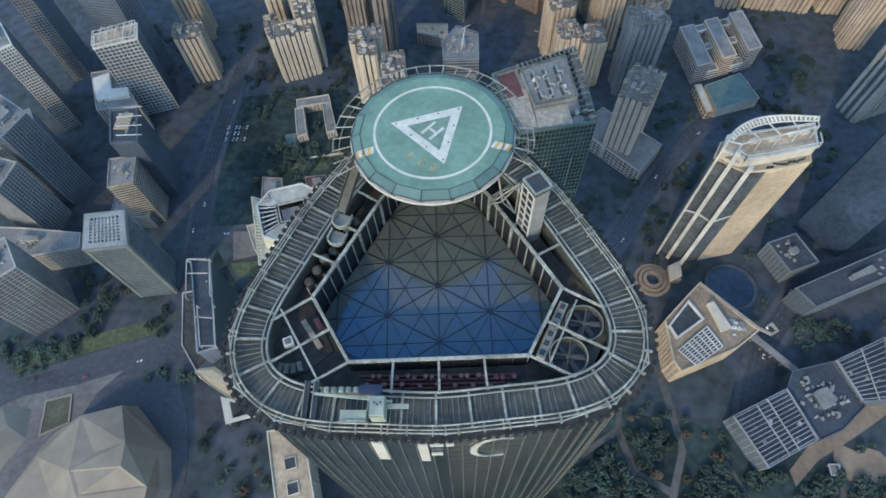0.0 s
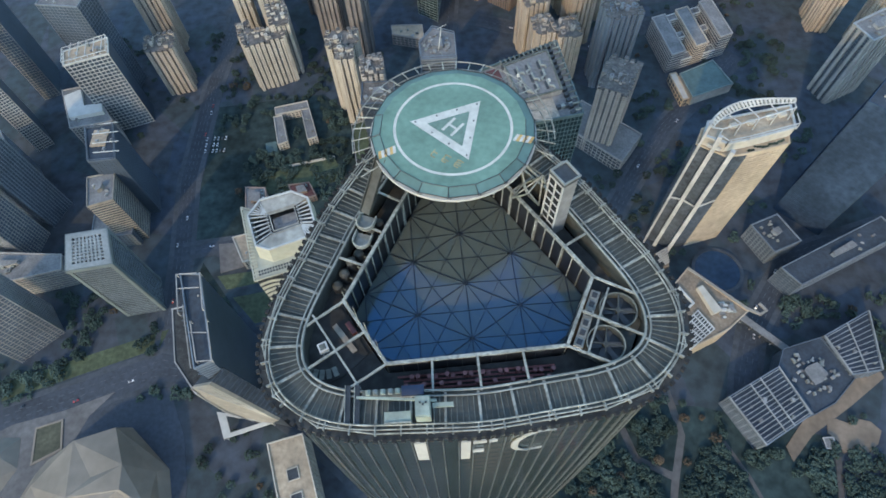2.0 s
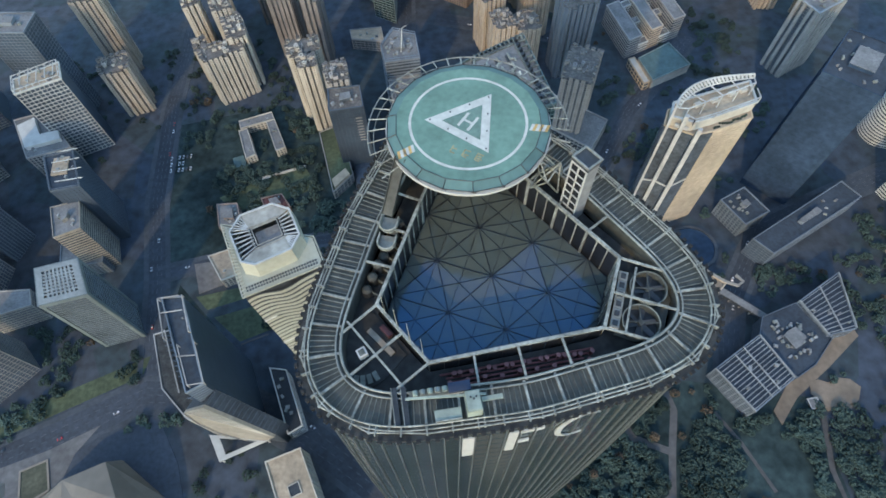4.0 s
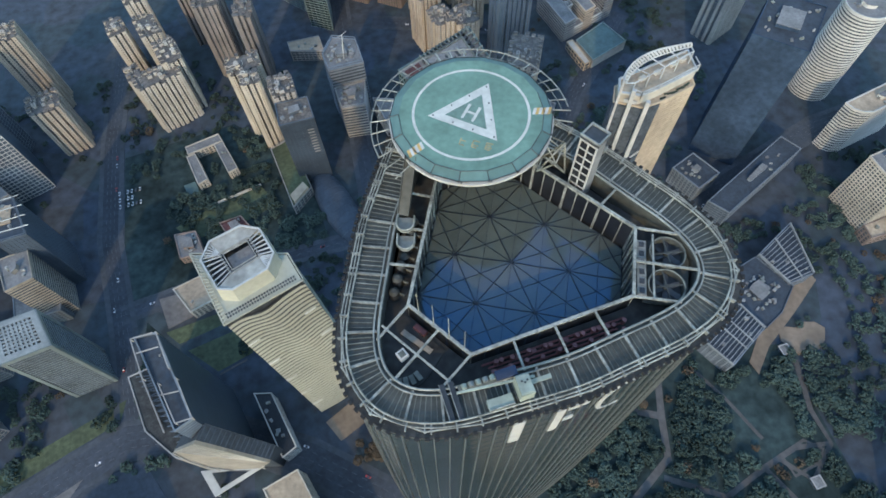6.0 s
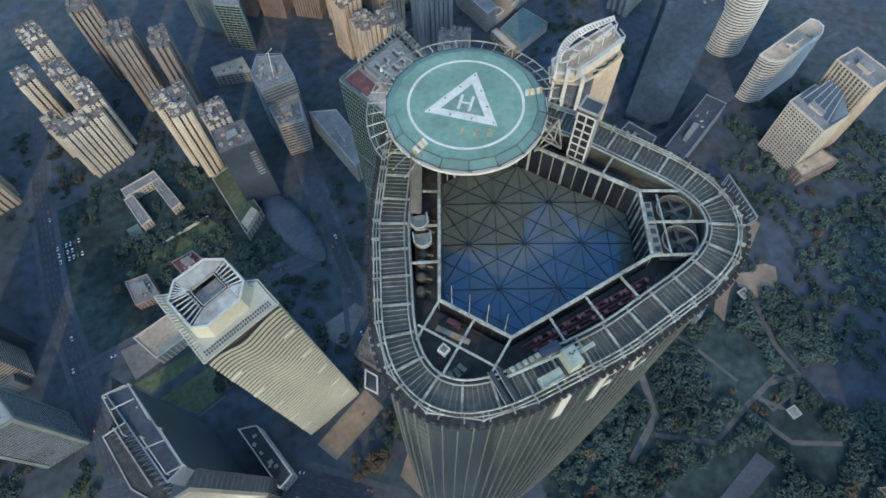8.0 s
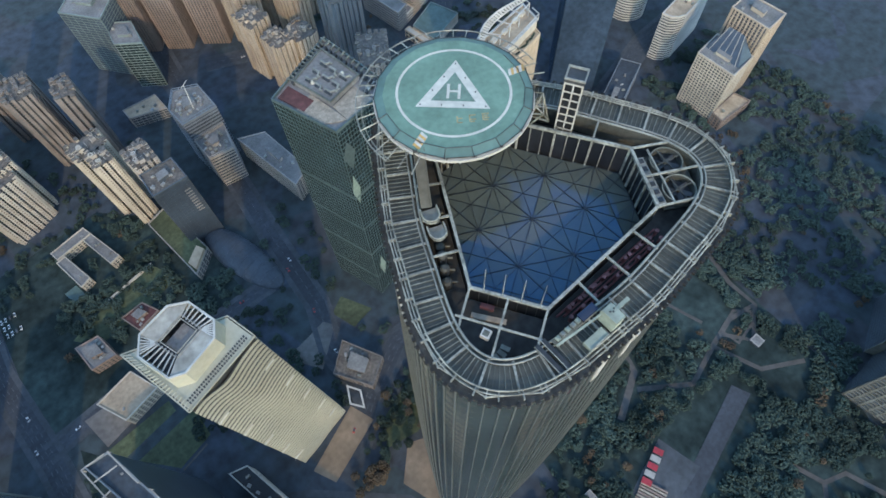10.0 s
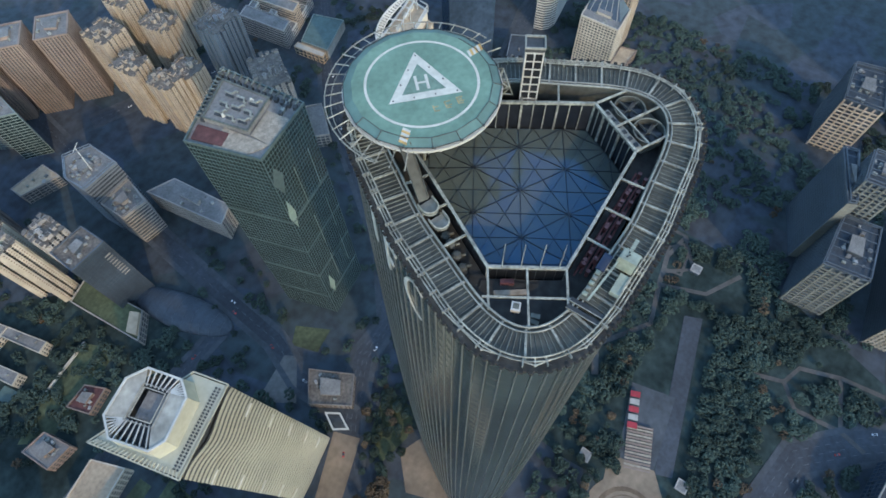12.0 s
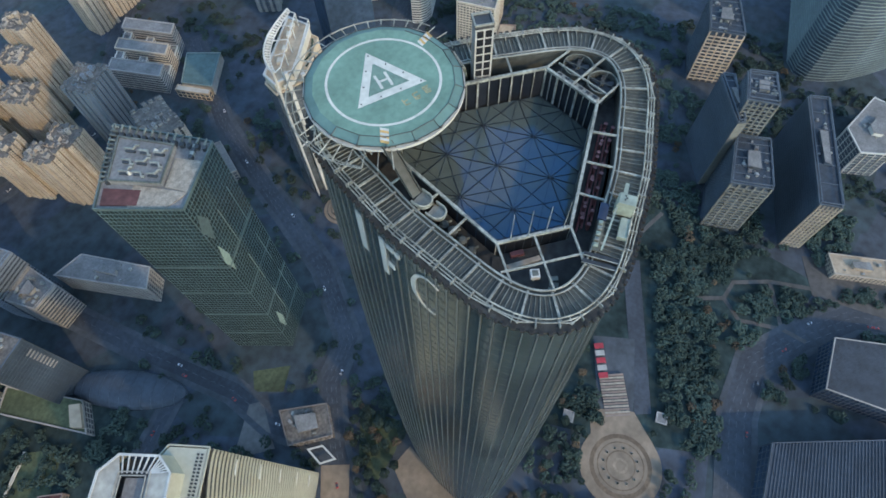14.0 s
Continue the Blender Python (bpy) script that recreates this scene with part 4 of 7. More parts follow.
def hotel_tower():
    """Banded cream front, dark glazed flank with free white pilasters, curved truss on top."""
    base = ccw([(231.5, 220.5), (265.5, 228), (273, 258), (204, 247), (196, 233), (215, 219.5)])
    c = centre(base)
    ob = building("hotel_tower", "cream banded tower with white pilasters and curved roof truss", base, 143, WARM_STONE, WINDOW, 3.3, 30.0, 0.0, 0.4, 2.1, 0.6, roof=ROOF_BEIGE, clutter=0, penthouse=0, parapet=1.2, sides=lambda o: (o.y < -0.5 and o.x > 0.17) or o.x > 0.5)
    g = lambda x, y: Vector((x - c[0], y - c[1], 0))
    feet = [g(194, 226.8), g(204, 223.5), g(213.3, 214.5)]
    for p, w, hgt in zip(feet, (1.7, 3.0, 3.2), (172, 163, 156)):
        part("pilaster", Shape().bar(p, p + UP * hgt, w, w, up=(feet[2] - feet[0])), HOTEL_WHITE, ob, "free-standing white pilaster")
    part("pilaster_tie", Shape().bar(feet[0] + UP * 80, feet[1] + UP * 80, 0.9, 1.4), HOTEL_WHITE, ob)
    part("pilaster_tie", Shape().bar(feet[1] + UP * 80, feet[2] + UP * 80, 0.9, 1.4), HOTEL_WHITE, ob)
    part("pilaster_tie", Shape().bar(feet[2] + UP * 80, g(231, 220.3) + UP * 80, 0.9, 1.4), HOTEL_WHITE, ob)
    out = (feet[2] - feet[0]).normalized()
    part("sign_bar", Shape().bar(feet[1] + UP * 150 - out * 5, feet[1] + UP * 150 + out * 5, 1.0, 3.0), HOTEL_WHITE, ob)
    # stepped roof: a raised terrace behind the planted front one
    part("upper_roof", Shape().prism(local(ccw([(213, 224), (230, 226.5), (268, 235), (272, 257), (205, 246), (198, 233)]), c), 143, 152), CREAM, ob)
    part("upper_deck", Shape().prism(local(ccw([(214.5, 225.5), (230, 228), (267, 236.5), (270.5, 255.5), (206, 245), (200, 233.5)]), c), 152, 152.4), ROOF_BEIGE, ob)
    part("upper_parapet", Shape().band(local(ccw([(212.6, 223.4), (230, 226), (268.6, 234.6), (272.6, 257.6), (204.4, 246.6), (197.4, 232.6)]), c), local(ccw([(214.2, 225.2), (230, 227.6), (267.2, 236.2), (270.8, 255.9), (205.8, 245.2), (199.6, 233.4)]), c), 152, 153.6), HOTEL_WHITE, ob)
    # curved truss along the rear edge, with its level inner chord
    pts_a, pts_b = [], []
    p0, p1 = g(194, 226.8), g(266.5, 251)
    b0, b1 = g(206, 228), g(265, 243.5)
    side = (p1 - p0).normalized().cross(UP)
    for k in range(25):
        f = k / 24
        pts_a.append(p0.lerp(p1, f) - side * 11.5 * math.sin(math.pi * f ** 0.8) + UP * (172 - 5 * f))
        pts_b.append(b0.lerp(b1, f) + UP * 165.5)
    part("truss_chord", Shape().pipe(pts_a, 0.75, 8), HOTEL_WHITE, ob)
    part("truss_chord", Shape().pipe([p + (q - p) * 0.28 - UP * 1.5 for p, q in zip(pts_a, pts_b)], 0.55, 8), HOTEL_WHITE, ob)
    part("truss_chord", Shape().pipe(pts_b, 0.6, 8), HOTEL_WHITE, ob)
    for k in range(25):
        low = pts_a[k] + (pts_b[k] - pts_a[k]) * 0.28 - UP * 1.5
        part("truss_rung", Shape().tube(pts_a[k], low, 0.8, 6), HOTEL_WHITE, ob)
        if k < 24:
            nxt = pts_a[k + 1] + (pts_b[k + 1] - pts_a[k + 1]) * 0.28 - UP * 1.5
            part("truss_brace", Shape().tube(pts_a[k], nxt, 0.35, 6), WHITE_STEEL, ob)
        if k % 6 == 0:
            part("truss_tie", Shape().tube(low, pts_b[k], 0.5, 6), HOTEL_WHITE, ob)
            part("truss_post", Shape().bar(Vector((pts_b[k].x, pts_b[k].y, 152)), pts_b[k], 0.7, 0.7), HOTEL_WHITE, ob)
    for p, q in (((212, 223), (230, 226)), ((230, 226), (269, 235)), ((269, 235), (270, 244)), ((212, 223), (207, 229))):
        part("pergola_beam", Shape().bar(g(*p) + UP * 158, g(*q) + UP * 158, 0.7, 0.7), HOTEL_WHITE, ob)
        part("pergola_post", Shape().bar(g(*p) + UP * 151, g(*p) + UP * 158, 0.6, 0.6), HOTEL_WHITE, ob)
    rng = random.Random(8)
    for k in range(16):
        f = (k + 0.5) / 16
        p = g(232, 224).lerp(g(263, 231.5), f) + Vector((0, rng.uniform(-1.5, 1.5), 0))
        part("planter", Shape().tube(p + UP * 143, p + UP * (144 + rng.random()), 1.3, 7, 0.4), LEAF, ob)
    for x, y in ((222, 240), (236, 242), (252, 246), (262, 248)):
        part("roof_unit", Shape().box(g(x, y) + UP * 153.6, (2.6, 0.7, 0), (-0.5, 1.8, 0), (0, 0, 1.4)), rng.choice((CREAM, GREY_STEEL)), ob)


hotel_tower()


def grid_roof_tower():
    """White framed tower whose roof is a deep pierced grid."""
    base = ccw([(-313, 218), (-280, 222), (-268, 188), (-304, 184)])
    c = centre(base)
    ob = building("office_tower", "white framed square tower with a pierced grid roof", base, 92, GRID_GREY, WINDOW, 3.4, 60.0, 3.0, 0.5, 0.55, 0.2, clutter=0, penthouse=0, parapet=4.0, roof=DARK_STEEL)
    loc = local(base, c)
    rim = inset(loc, 0.4)
    part("roof_frame", Shape().band(rim, inset(loc, 5.0), 94.5, 96.2), GRID_FRAME, ob)
    inner = [Vector(p) for p in inset(loc, 5.0)]
    for axis in range(2):
        for k in range(1, 8):
            f = k / 8
            if axis:
                p, q = inner[0].lerp(inner[3], f), inner[1].lerp(inner[2], f)
            else:
                p, q = inner[0].lerp(inner[1], f), inner[3].lerp(inner[2], f)
            part("grid_beam", Shape().bar((p.x, p.y, 95.3), (q.x, q.y, 95.3), 1.5, 1.5 - 0.06 * axis), GRID_FRAME, ob)


grid_roof_tower()


def dark_tower():
    """Thin dark slab with a ribbed end, roof frames and a curved lower wing."""
    base = ccw([(-186, 149), (-172, 148), (-155.5, 84.5), (-166, 80.5)])
    ob = building("office_tower", "dark slab tower with ribbed end wall and roof frames", base, 143, BLUEGREY, BLUEGLASS, 3.4, 60, 0.0, 0.3, 0.9, 0.3, clutter=9, penthouse=0, parapet=2.0, roof=ROOF_DARK, sides=lambda o: o.y < -0.8)
    c = centre(base)
    g = lambda x, y, z: (x - c[0], y - c[1], z)
    for x0, y0, x1, y1 in ((-187, 147, -173, 147), (-184, 136, -170, 136), (-172, 104, -160, 103), (-164, 84, -153, 84)):
        part("roof_frame", Shape().bar(g(x0, y0, 148), g(x1, y1, 148), 0.65, 0.65), GREY_WALL, ob)
    for a, b in (((-187, 147), (-181, 118)), ((-171, 147), (-165, 120)), ((-172, 112), (-164, 84)), ((-161, 112), (-154, 84))):
        part("roof_frame", Shape().bar(g(*a, 148), g(*b, 148), 0.65, 0.65), GREY_WALL, ob)
        for p in (a, b):
            part("frame_post", Shape().bar(g(*p, 143), g(*p, 148), 0.6, 0.6), GREY_WALL, ob)
    wing = ccw([(-192, 166), (-230, 160), (-220, 114), (-200, 88), (-188, 82), (-178, 84), (-188, 150)])
    FOOTPRINTS.append(wing)
    wc = centre(wing)
    wg = thing("office_wing", (*wc, 0), "low curved wing with cream louvred front and white roof edge", "building")
    loc = local(wing, wc)
    part("wall", Shape().prism(loc, 0, 62), BLUEGLASS, wg)
    part("roof", Shape().prism(inset(loc, 0.6), 60, 62.2), FLOOR_DARK, wg)
    part("roof_edge", Shape().band(inset(loc, -0.4), inset(loc, 0.5), 61, 63.0), GREY_WALL, wg)
    # tapering end wall: a cream louvred face with a dark sloping back
    o, along, back = Vector((-185, 82, 0)), Vector((0.965, -0.262, 0)), Vector((7, 10, 0))
    flat = lambda u, z, k=0.0: o + along * u + UP * z + back * k - Vector((*wc, 0))
    profile = [(0, 101), (24, 127), (45, 36), (24, 2), (9, 9), (-2, 29), (-5, 62)]
    v = [flat(u, z, -0.08) for u, z in profile] + [flat(u, z, 0.1) for u, z in profile]
    m = len(profile)
    part("sloping_front", Shape().add(v, [tuple(range(m)), tuple(range(2 * m - 1, m - 1, -1))] + [(i, m + i, m + (i + 1) % m, (i + 1) % m) for i in range(m)]), PALE_LOUVRE, wg, "tapering cream louvred front")
    back_pts = [(0, 101), (24, 127), (45, 36), (45, 0), (-3, 0)]
    v = [flat(u, z, 0.11) for u, z in back_pts] + [flat(u, z, 1.0) for u, z in back_pts]
    m = len(back_pts)
    part("sloping_back", Shape().add(v, [tuple(range(m)), tuple(range(2 * m - 1, m - 1, -1))] + [(i, m + i, m + (i + 1) % m, (i + 1) % m) for i in range(m)]), ROOF_DARK, wg, "dark sloping roof")
    for k in range(16):
        f = (k + 0.5) / 16
        part("roof_rib", Shape().bar(flat(24 + 21 * f, 127.4 - 91 * f, 0.14), flat(24 + 21 * f, 127.4 - 91 * f, 0.98), 0.7, 0.6), RIB_DARK, wg)
    for k in range(14):
        f = (k + 0.5) / 14
        part("front_louvre", Shape().bar(flat(24 * f, 101 + 25 * f, -0.1), flat(24 * f + (45 - 24 * f) * 0.93, 101 + 25 * f - (65 + 25 * f) * 0.93 + 3 * (1 - f), -0.1), 0.35, 0.4), CREAM, wg)
    edge = [flat(u, z, -0.12) for u, z in ((0, 101), (-5, 62), (-2, 29), (9, 9), (24, 2))]
    for p, q in zip(edge, edge[1:]):
        part("front_edge", Shape().bar(p, q, 0.9, 0.9), GREY_WALL, wg)
    bands = Shape()
    facade(bands, bands, loc, 0, 61, 3.4, 60, 0, 0.3, 2.4, 0.5, sides=lambda o: o.y < -0.3)
    tagged(part("louvre_grid", bands, PALE_LOUVRE, wg), kind="stuff")
    for k in range(14):
        p, q = Vector((-224, 158)).lerp(Vector((-196, 94)), k / 14), Vector((-192, 156)).lerp(Vector((-170, 90)), (k + 1) / 14)
        r, t = Vector((-224, 158)).lerp(Vector((-196, 94)), (k + 1) / 14), Vector((-192, 156)).lerp(Vector((-170, 90)), k / 14)
        for u, v in ((p, q), (r, t)):
            part("roof_brace", Shape().bar((u.x - wc[0], u.y - wc[1], 63), (v.x - wc[0], v.y - wc[1], 63.4), 0.55, 0.6), SLATE, wg)
    part("wing_mast", Shape().bar((-221 - wc[0], 162 - wc[1], 64), (-206 - wc[0], 108 - wc[1], 64), 0.9, 1.0), GREY_WALL, wg)
    pod = ccw([(-150, 132), (-136, 128), (-124, 79), (-136, 74)])
    building("podium_block", "low dark podium with a pale framed roof edge", pod, 18, WHITE_WALL, WINDOW, 4, 60, 0, 0.3, 0.6, 0.3, clutter=6, penthouse=0.0, parapet=1.6, roof=NAVY_STEEL)
    tri = ccw([(-203, 86), (-194, 63), (-153, 74), (-174, 80)])
    tc = centre(tri)
    ent = thing("entrance_canopy", (*tc, 0), "white triangular entrance canopy on slim columns", "canopy")
    lt = local(tri, tc)
    part("canopy", Shape().band(lt, [(x * 0.62, y * 0.62) for x, y in lt], 9.2, 10.4), WHITE_WALL, ent)
    for x, y in lt:
        part("column", Shape().tube((x * 0.9, y * 0.9, 0), (x * 0.9, y * 0.9, 9.3), 0.6, 8), WHITE_WALL, ent)


dark_tower()


def louvre_block(pts, h, label, along, count, sections=(0.0, 0.42, 0.62, 1.0)):
    """A block whose roof carries rows of white louvre beams over dark courts."""
    ob = building("office_block", label, pts, h, BLUEGREY, WINDOW, 3.4, 5, 0.7, 0.4, 0.8, 0.4, clutter=3, penthouse=0, parapet=1.0, roof=ROOF_DARK)
    base = ccw([tuple(p) for p in pts])
    c = centre(base)
    q = [Vector(p) for p in local(base, c)]
    a, b, d, e = (q[0], q[1], q[2], q[3]) if along else (q[1], q[2], q[3], q[0])
    for k in range(count):
        f = (k + 0.5) / count
        p0, p1 = a.lerp(e, f), b.lerp(d, f)
        part("roof_beam", Shape().bar((*p0.lerp(p1, 0.03), h + 1.4), (*p0.lerp(p1, 0.97), h + 1.4), 0.6, 0.8), PALE_FRAME, ob)
    for f in sections:
        p0, p1 = a.lerp(b, f), e.lerp(d, f)
        part("cross_beam", Shape().bar((*p0, h + 1.9), (*p1, h + 1.9), 0.9, 0.8), PALE_FRAME, ob)
    return ob


louvre_block([(222, 68), (270, 90), (283, 50), (240, 29)], 20, "grey block roofed with rows of white louvre beams", True, 13)
louvre_block([(318, 114), (364, 134), (354, 82), (328, 80)], 20, "dark block roofed with white louvre beams", True, 11, (0.0, 0.5, 1.0))
building("office_block", "low dark blue block linking two louvred wings", [(272, 91), (281, 106), (316, 114), (331, 77), (307, 58), (287, 50)], 17, SLATE, BLUEGLASS, 4, 5, 0.3, 0.2, 0.5, 0.2, clutter=22, penthouse=0.3, roof=ROOF_DARK)
part_bridge = thing("foot_bridge", (275, 124, 0), "covered grey footbridge across the road", "bridge", "", math.degrees(math.atan2(-33, 30)))
part("deck", Shape().block(-24, -3.0, 5.6, 24, 3.0, 6.2), PAVING, part_bridge)
part("roof", Shape().block(-24, -3.3, 9.0, 24, 3.3, 9.3), ROOF_GREY, part_bridge)
for k in range(5):
    part("pier", Shape().block(-20 + 10 * k - 0.5, -1.2, 0, -20 + 10 * k + 0.5, 1.2, 5.6), GREY_WALL, part_bridge)
    for y in (-2.9, 2.9):
        part("post", Shape().block(-20 + 10 * k - 0.15, y - 0.15, 6.2, -20 + 10 * k + 0.15, y + 0.15, 9.0), WHITE_STEEL, part_bridge)


def wedge_block():
    """Beige wedge of offices with two open courts under white frames."""
    base = ccw([(214, 180.3), (254.4, 136.8), (233.7, 122), (183.5, 101.8), (179.2, 110.8), (178.5, 146), (203, 170)])
    ob = building("office_block", "beige wedge-shaped block with framed courts and roof plant", base, 31, WARM_STONE, WINDOW, 3.4, 4, 1.2, 0.6, 1.0, 0.5, roof=WARM_ROOF, clutter=0, penthouse=0, parapet=1.6)
    c = centre(base)
    g = lambda x, y: (x - c[0], y - c[1])
    court = ccw([g(201, 163.5), g(210.1, 146.6), g(185, 129.5), g(180.3, 140.6)])
    part("court_floor", Shape().prism(court, 31.2, 31.6), DARK_STEEL, ob)
    part("court_frame", Shape().band(inset(court, -0.6), inset(court, 1.0), 31.2, 34.0), WHITE_WALL, ob)
    grid = ccw([g(211.8, 139.7), g(220.9, 122.4), g(196, 106), g(184, 118.8)])
    part("grid_floor", Shape().prism(grid, 31.2, 31.6), DARK_STEEL, ob)
    q = [Vector(p) for p in grid]
    for k in range(9):
        f = k / 8
        a, b = q[0].lerp(q[1], f), q[3].lerp(q[2], f)
        part("roof_beam", Shape().bar((a.x, a.y, 33.5), (b.x, b.y, 33.5), 0.9, 0.9), WHITE_WALL, ob)
    for k in range(7):
        f = k / 6
        a, b = q[0].lerp(q[3], f), q[1].lerp(q[2], f)
        part("roof_beam", Shape().bar((a.x, a.y, 33.4), (b.x, b.y, 33.4), 0.9, 0.8), WHITE_WALL, ob)
    part("plant_house", Shape().prism(ccw([g(216, 160), g(221, 162), g(231, 138), g(223, 135)]), 31, 36), CREAM, ob)
    rng = random.Random(2)
    for k in range(16):
        x, y = rng.uniform(229, 243), rng.uniform(132, 145)
        s = rng.uniform(1.2, 2.8)
        part("roof_unit", Shape().block(g(x, y)[0] - s, g(x, y)[1] - s * 0.6, 31, g(x, y)[0] + s, g(x, y)[1] + s * 0.6, 32.5 + rng.random() * 2), rng.choice((GREY_STEEL, WHITE_WALL, ROOF_GREY)), ob)
    edge = [(214, 181), (234, 160), (254, 139), (264, 133), (270, 136), (266, 143)]
    part("roof_walk", slab(Shape(), [g(*p) for p in edge], 2.4, 31.5, 33.0), PALE_LOUVRE, ob)


wedge_block()
pool = thing("round_pool", (256, 191, 0), "round dark blue glazed court ringed by paving", "pool")
part("basin", Shape().prism(disc(0, 0, 21, 40), -0.3, 1.2), POOL, pool)
part("kerb", Shape().band(disc(0, 0, 24, 40), disc(0, 0, 21, 40), -0.3, 1.9), PAVING, pool)
helix = thing("ramp_rotunda", (185, 199, 0), "round car ramp with pale concentric kerbs", "car ramp")
for r, z in ((17, 1.2), (13, 2.6), (9, 4.0)):
    part("ramp_ring", Shape().band(disc(0, 0, r, 36), disc(0, 0, r - 3.0, 36), -0.3, z), SAND_PAVING, helix)
for k in range(7):
    part("canopy_rib", Shape().bar((14, -4 + 2.2 * k, 7 + 0.4 * k), (26, 2 + 2.2 * k, 7 + 0.4 * k), 1.4, 0.8), CREAM, helix)
part("canopy_base", Shape().block(15, -3, 0, 25, 12, 6.4), SAND_PAVING, helix)


# ---- museum, opera house and other low landmarks ----
def museum():
    base = ccw([(183, -261), (136, -255), (129, -345), (197, -345)])
    ob = building("museum", "dark box museum with ribbed roof and pale edge", base, 24, RIB_DARK, NAVYGLASS, 6, 4, 0.5, 0.4, 0.5, 0.3, roof=ROOF_DARK, clutter=0, penthouse=0, parapet=0.8)
    c = centre(base)
    q = [Vector(p) for p in local(base, c)]
    for k in range(40):
        f = (k + 0.5) / 40
        a, b = q[0].lerp(q[1], f) * 0.97, q[3].lerp(q[2], f) * 0.97
        part("roof_rib", Shape().bar((a.x, a.y, 24.5), (b.x, b.y, 24.5), 0.4, 0.4), RIB_DARK, ob)
    part("pale_edge", Shape().band(inset([tuple(p) for p in q], -0.5), inset([tuple(p) for p in q], 0.3), 24.0, 25.4), GREY_WALL, ob)


museum()


def facets(name, label, category, at, verts, faces, material):
    """A folded shell from a few corner places, closed below."""
    ob = thing(name, at, label, category)
    vs = [Vector(v) - Vector(at) for v in verts]
    for f in faces:
        n = len(f)
        top = [vs[i] for i in f]
        nrm = (top[1] - top[0]).cross(top[2] - top[0]).normalized()
        nrm = nrm if nrm.z > 0 else -nrm
        s = Shape().add(top + [v - nrm * 0.8 for v in top], [tuple(range(n)), tuple(range(n, 2 * n))[::-1]] + [(k, n + k, n + (k + 1) % n, (k + 1) % n) for k in range(n)])
        part("stone_facet", s, material, ob)
    return ob


FOOTPRINTS.append([(-425, -35), (-225, -35), (-225, 100), (-425, 100)])
OPERA = mat("beige stone shell", (0.20, 0.172, 0.137), 0.7, 0.0, 0.10, 0.1, 0.15, 0.02)
facets("opera_house", "faceted beige stone opera house like a boulder", "opera house", (-300, 40, 0),
       [(-312.6, 67.2, 22), (-278.9, 75.3, 24), (-262, 44.2, 34), (-303.5, 23.4, 29), (-260, 26.1, 35), (-241.1, 12.5, 24), (-245.9, 41.2, 10), (-238.9, 13.4, 8),
        (-288.2, 37.3, 28), (-348.6, 46.2, 5), (-369.5, 6.5, 0), (-345.2, 36, 12), (-292.5, 4.5, 28), (-342, 56.7, 4),
        (-318, 72, 0), (-278, 80, 0), (-240, 44, 0), (-232, 12, 0), (-238, -30, 0), (-300, -42, 0), (-380, -30, 0), (-300, -20, 20), (-245, -12, 16)],
       [(0, 1, 2, 8), (0, 8, 3), (3, 8, 2, 4), (3, 4, 5, 12), (2, 1, 6), (2, 6, 5), (4, 2, 5), (6, 7, 5), (1, 15, 16), (1, 16, 6), (6, 16, 17), (6, 17, 7), (0, 14, 15), (0, 15, 1),
        (0, 3, 11, 13), (0, 13, 14), (13, 11, 9), (3, 12, 21, 11), (11, 21, 20, 10), (11, 10, 9), (12, 5, 22, 21), (5, 7, 22), (7, 17, 18), (7, 18, 22), (22, 18, 19), (22, 19, 21), (21, 19, 20)], OPERA)
facets("opera_house", "smaller faceted stone shell beside the opera house", "opera house", (-385, 50, 0),
       [(-372, 78, 0), (-368, 52, 0), (-384, 20, 0), (-420, 20, 0), (-400, 80, 0), (-382, 62, 10), (-392, 36, 13), (-404, 56, 9)],
       [(0, 1, 5), (1, 2, 6), (1, 6, 5), (2, 3, 6), (3, 7, 6), (3, 4, 7), (4, 0, 5), (4, 5, 7), (5, 6, 7)], OPERA)
court = thing("sunken_court", (-348, 74, 0), "olive sunken court with a pale stone rim", "court")
rhomb = local(ccw([(-356.7, 56), (-360.7, 83.9), (-340.8, 89.3), (-335.8, 66.2)]), (-348, 74))
part("court_floor", Shape().prism(rhomb, 0.1, 0.7), OLIVE, court)
part("court_rim", Shape().band(inset(rhomb, -1.4), inset(rhomb, 0.2), 0.1, 1.2), OPERA, court)
paved("pavement_opera", [(-420, -60), (-420, 70), (-383, 89), (-342, 98), (-300, 112), (-318, 92), (-326, 72), (-338, 60), (-366, 10), (-374, -60)], LILAC_PAVING, "grey lilac paving west of the opera house", 0.10)
# dark sheet paints the opera house's shadow onto the forecourt
paved("pavement_forecourt", [(-326, 72), (-318, 92), (-298, 104), (-252, 113), (-232, 70), (-223, 28), (-226, -20), (-240, -60), (-370, -60), (-366, 10), (-338, 60)], ASPHALT, "opera house forecourt with its shadow painted as a dark sheet", 0.06)


# ---- park, plaza and paths ----
def path(pts, w, label="pale paved park path"):
    structure("path", slab(Shape(), pts, w, -0.2, 0.2 + 0.004 * len(ROADS)), PATHWAY, label, "path")
    ROADS.append((pts, w))


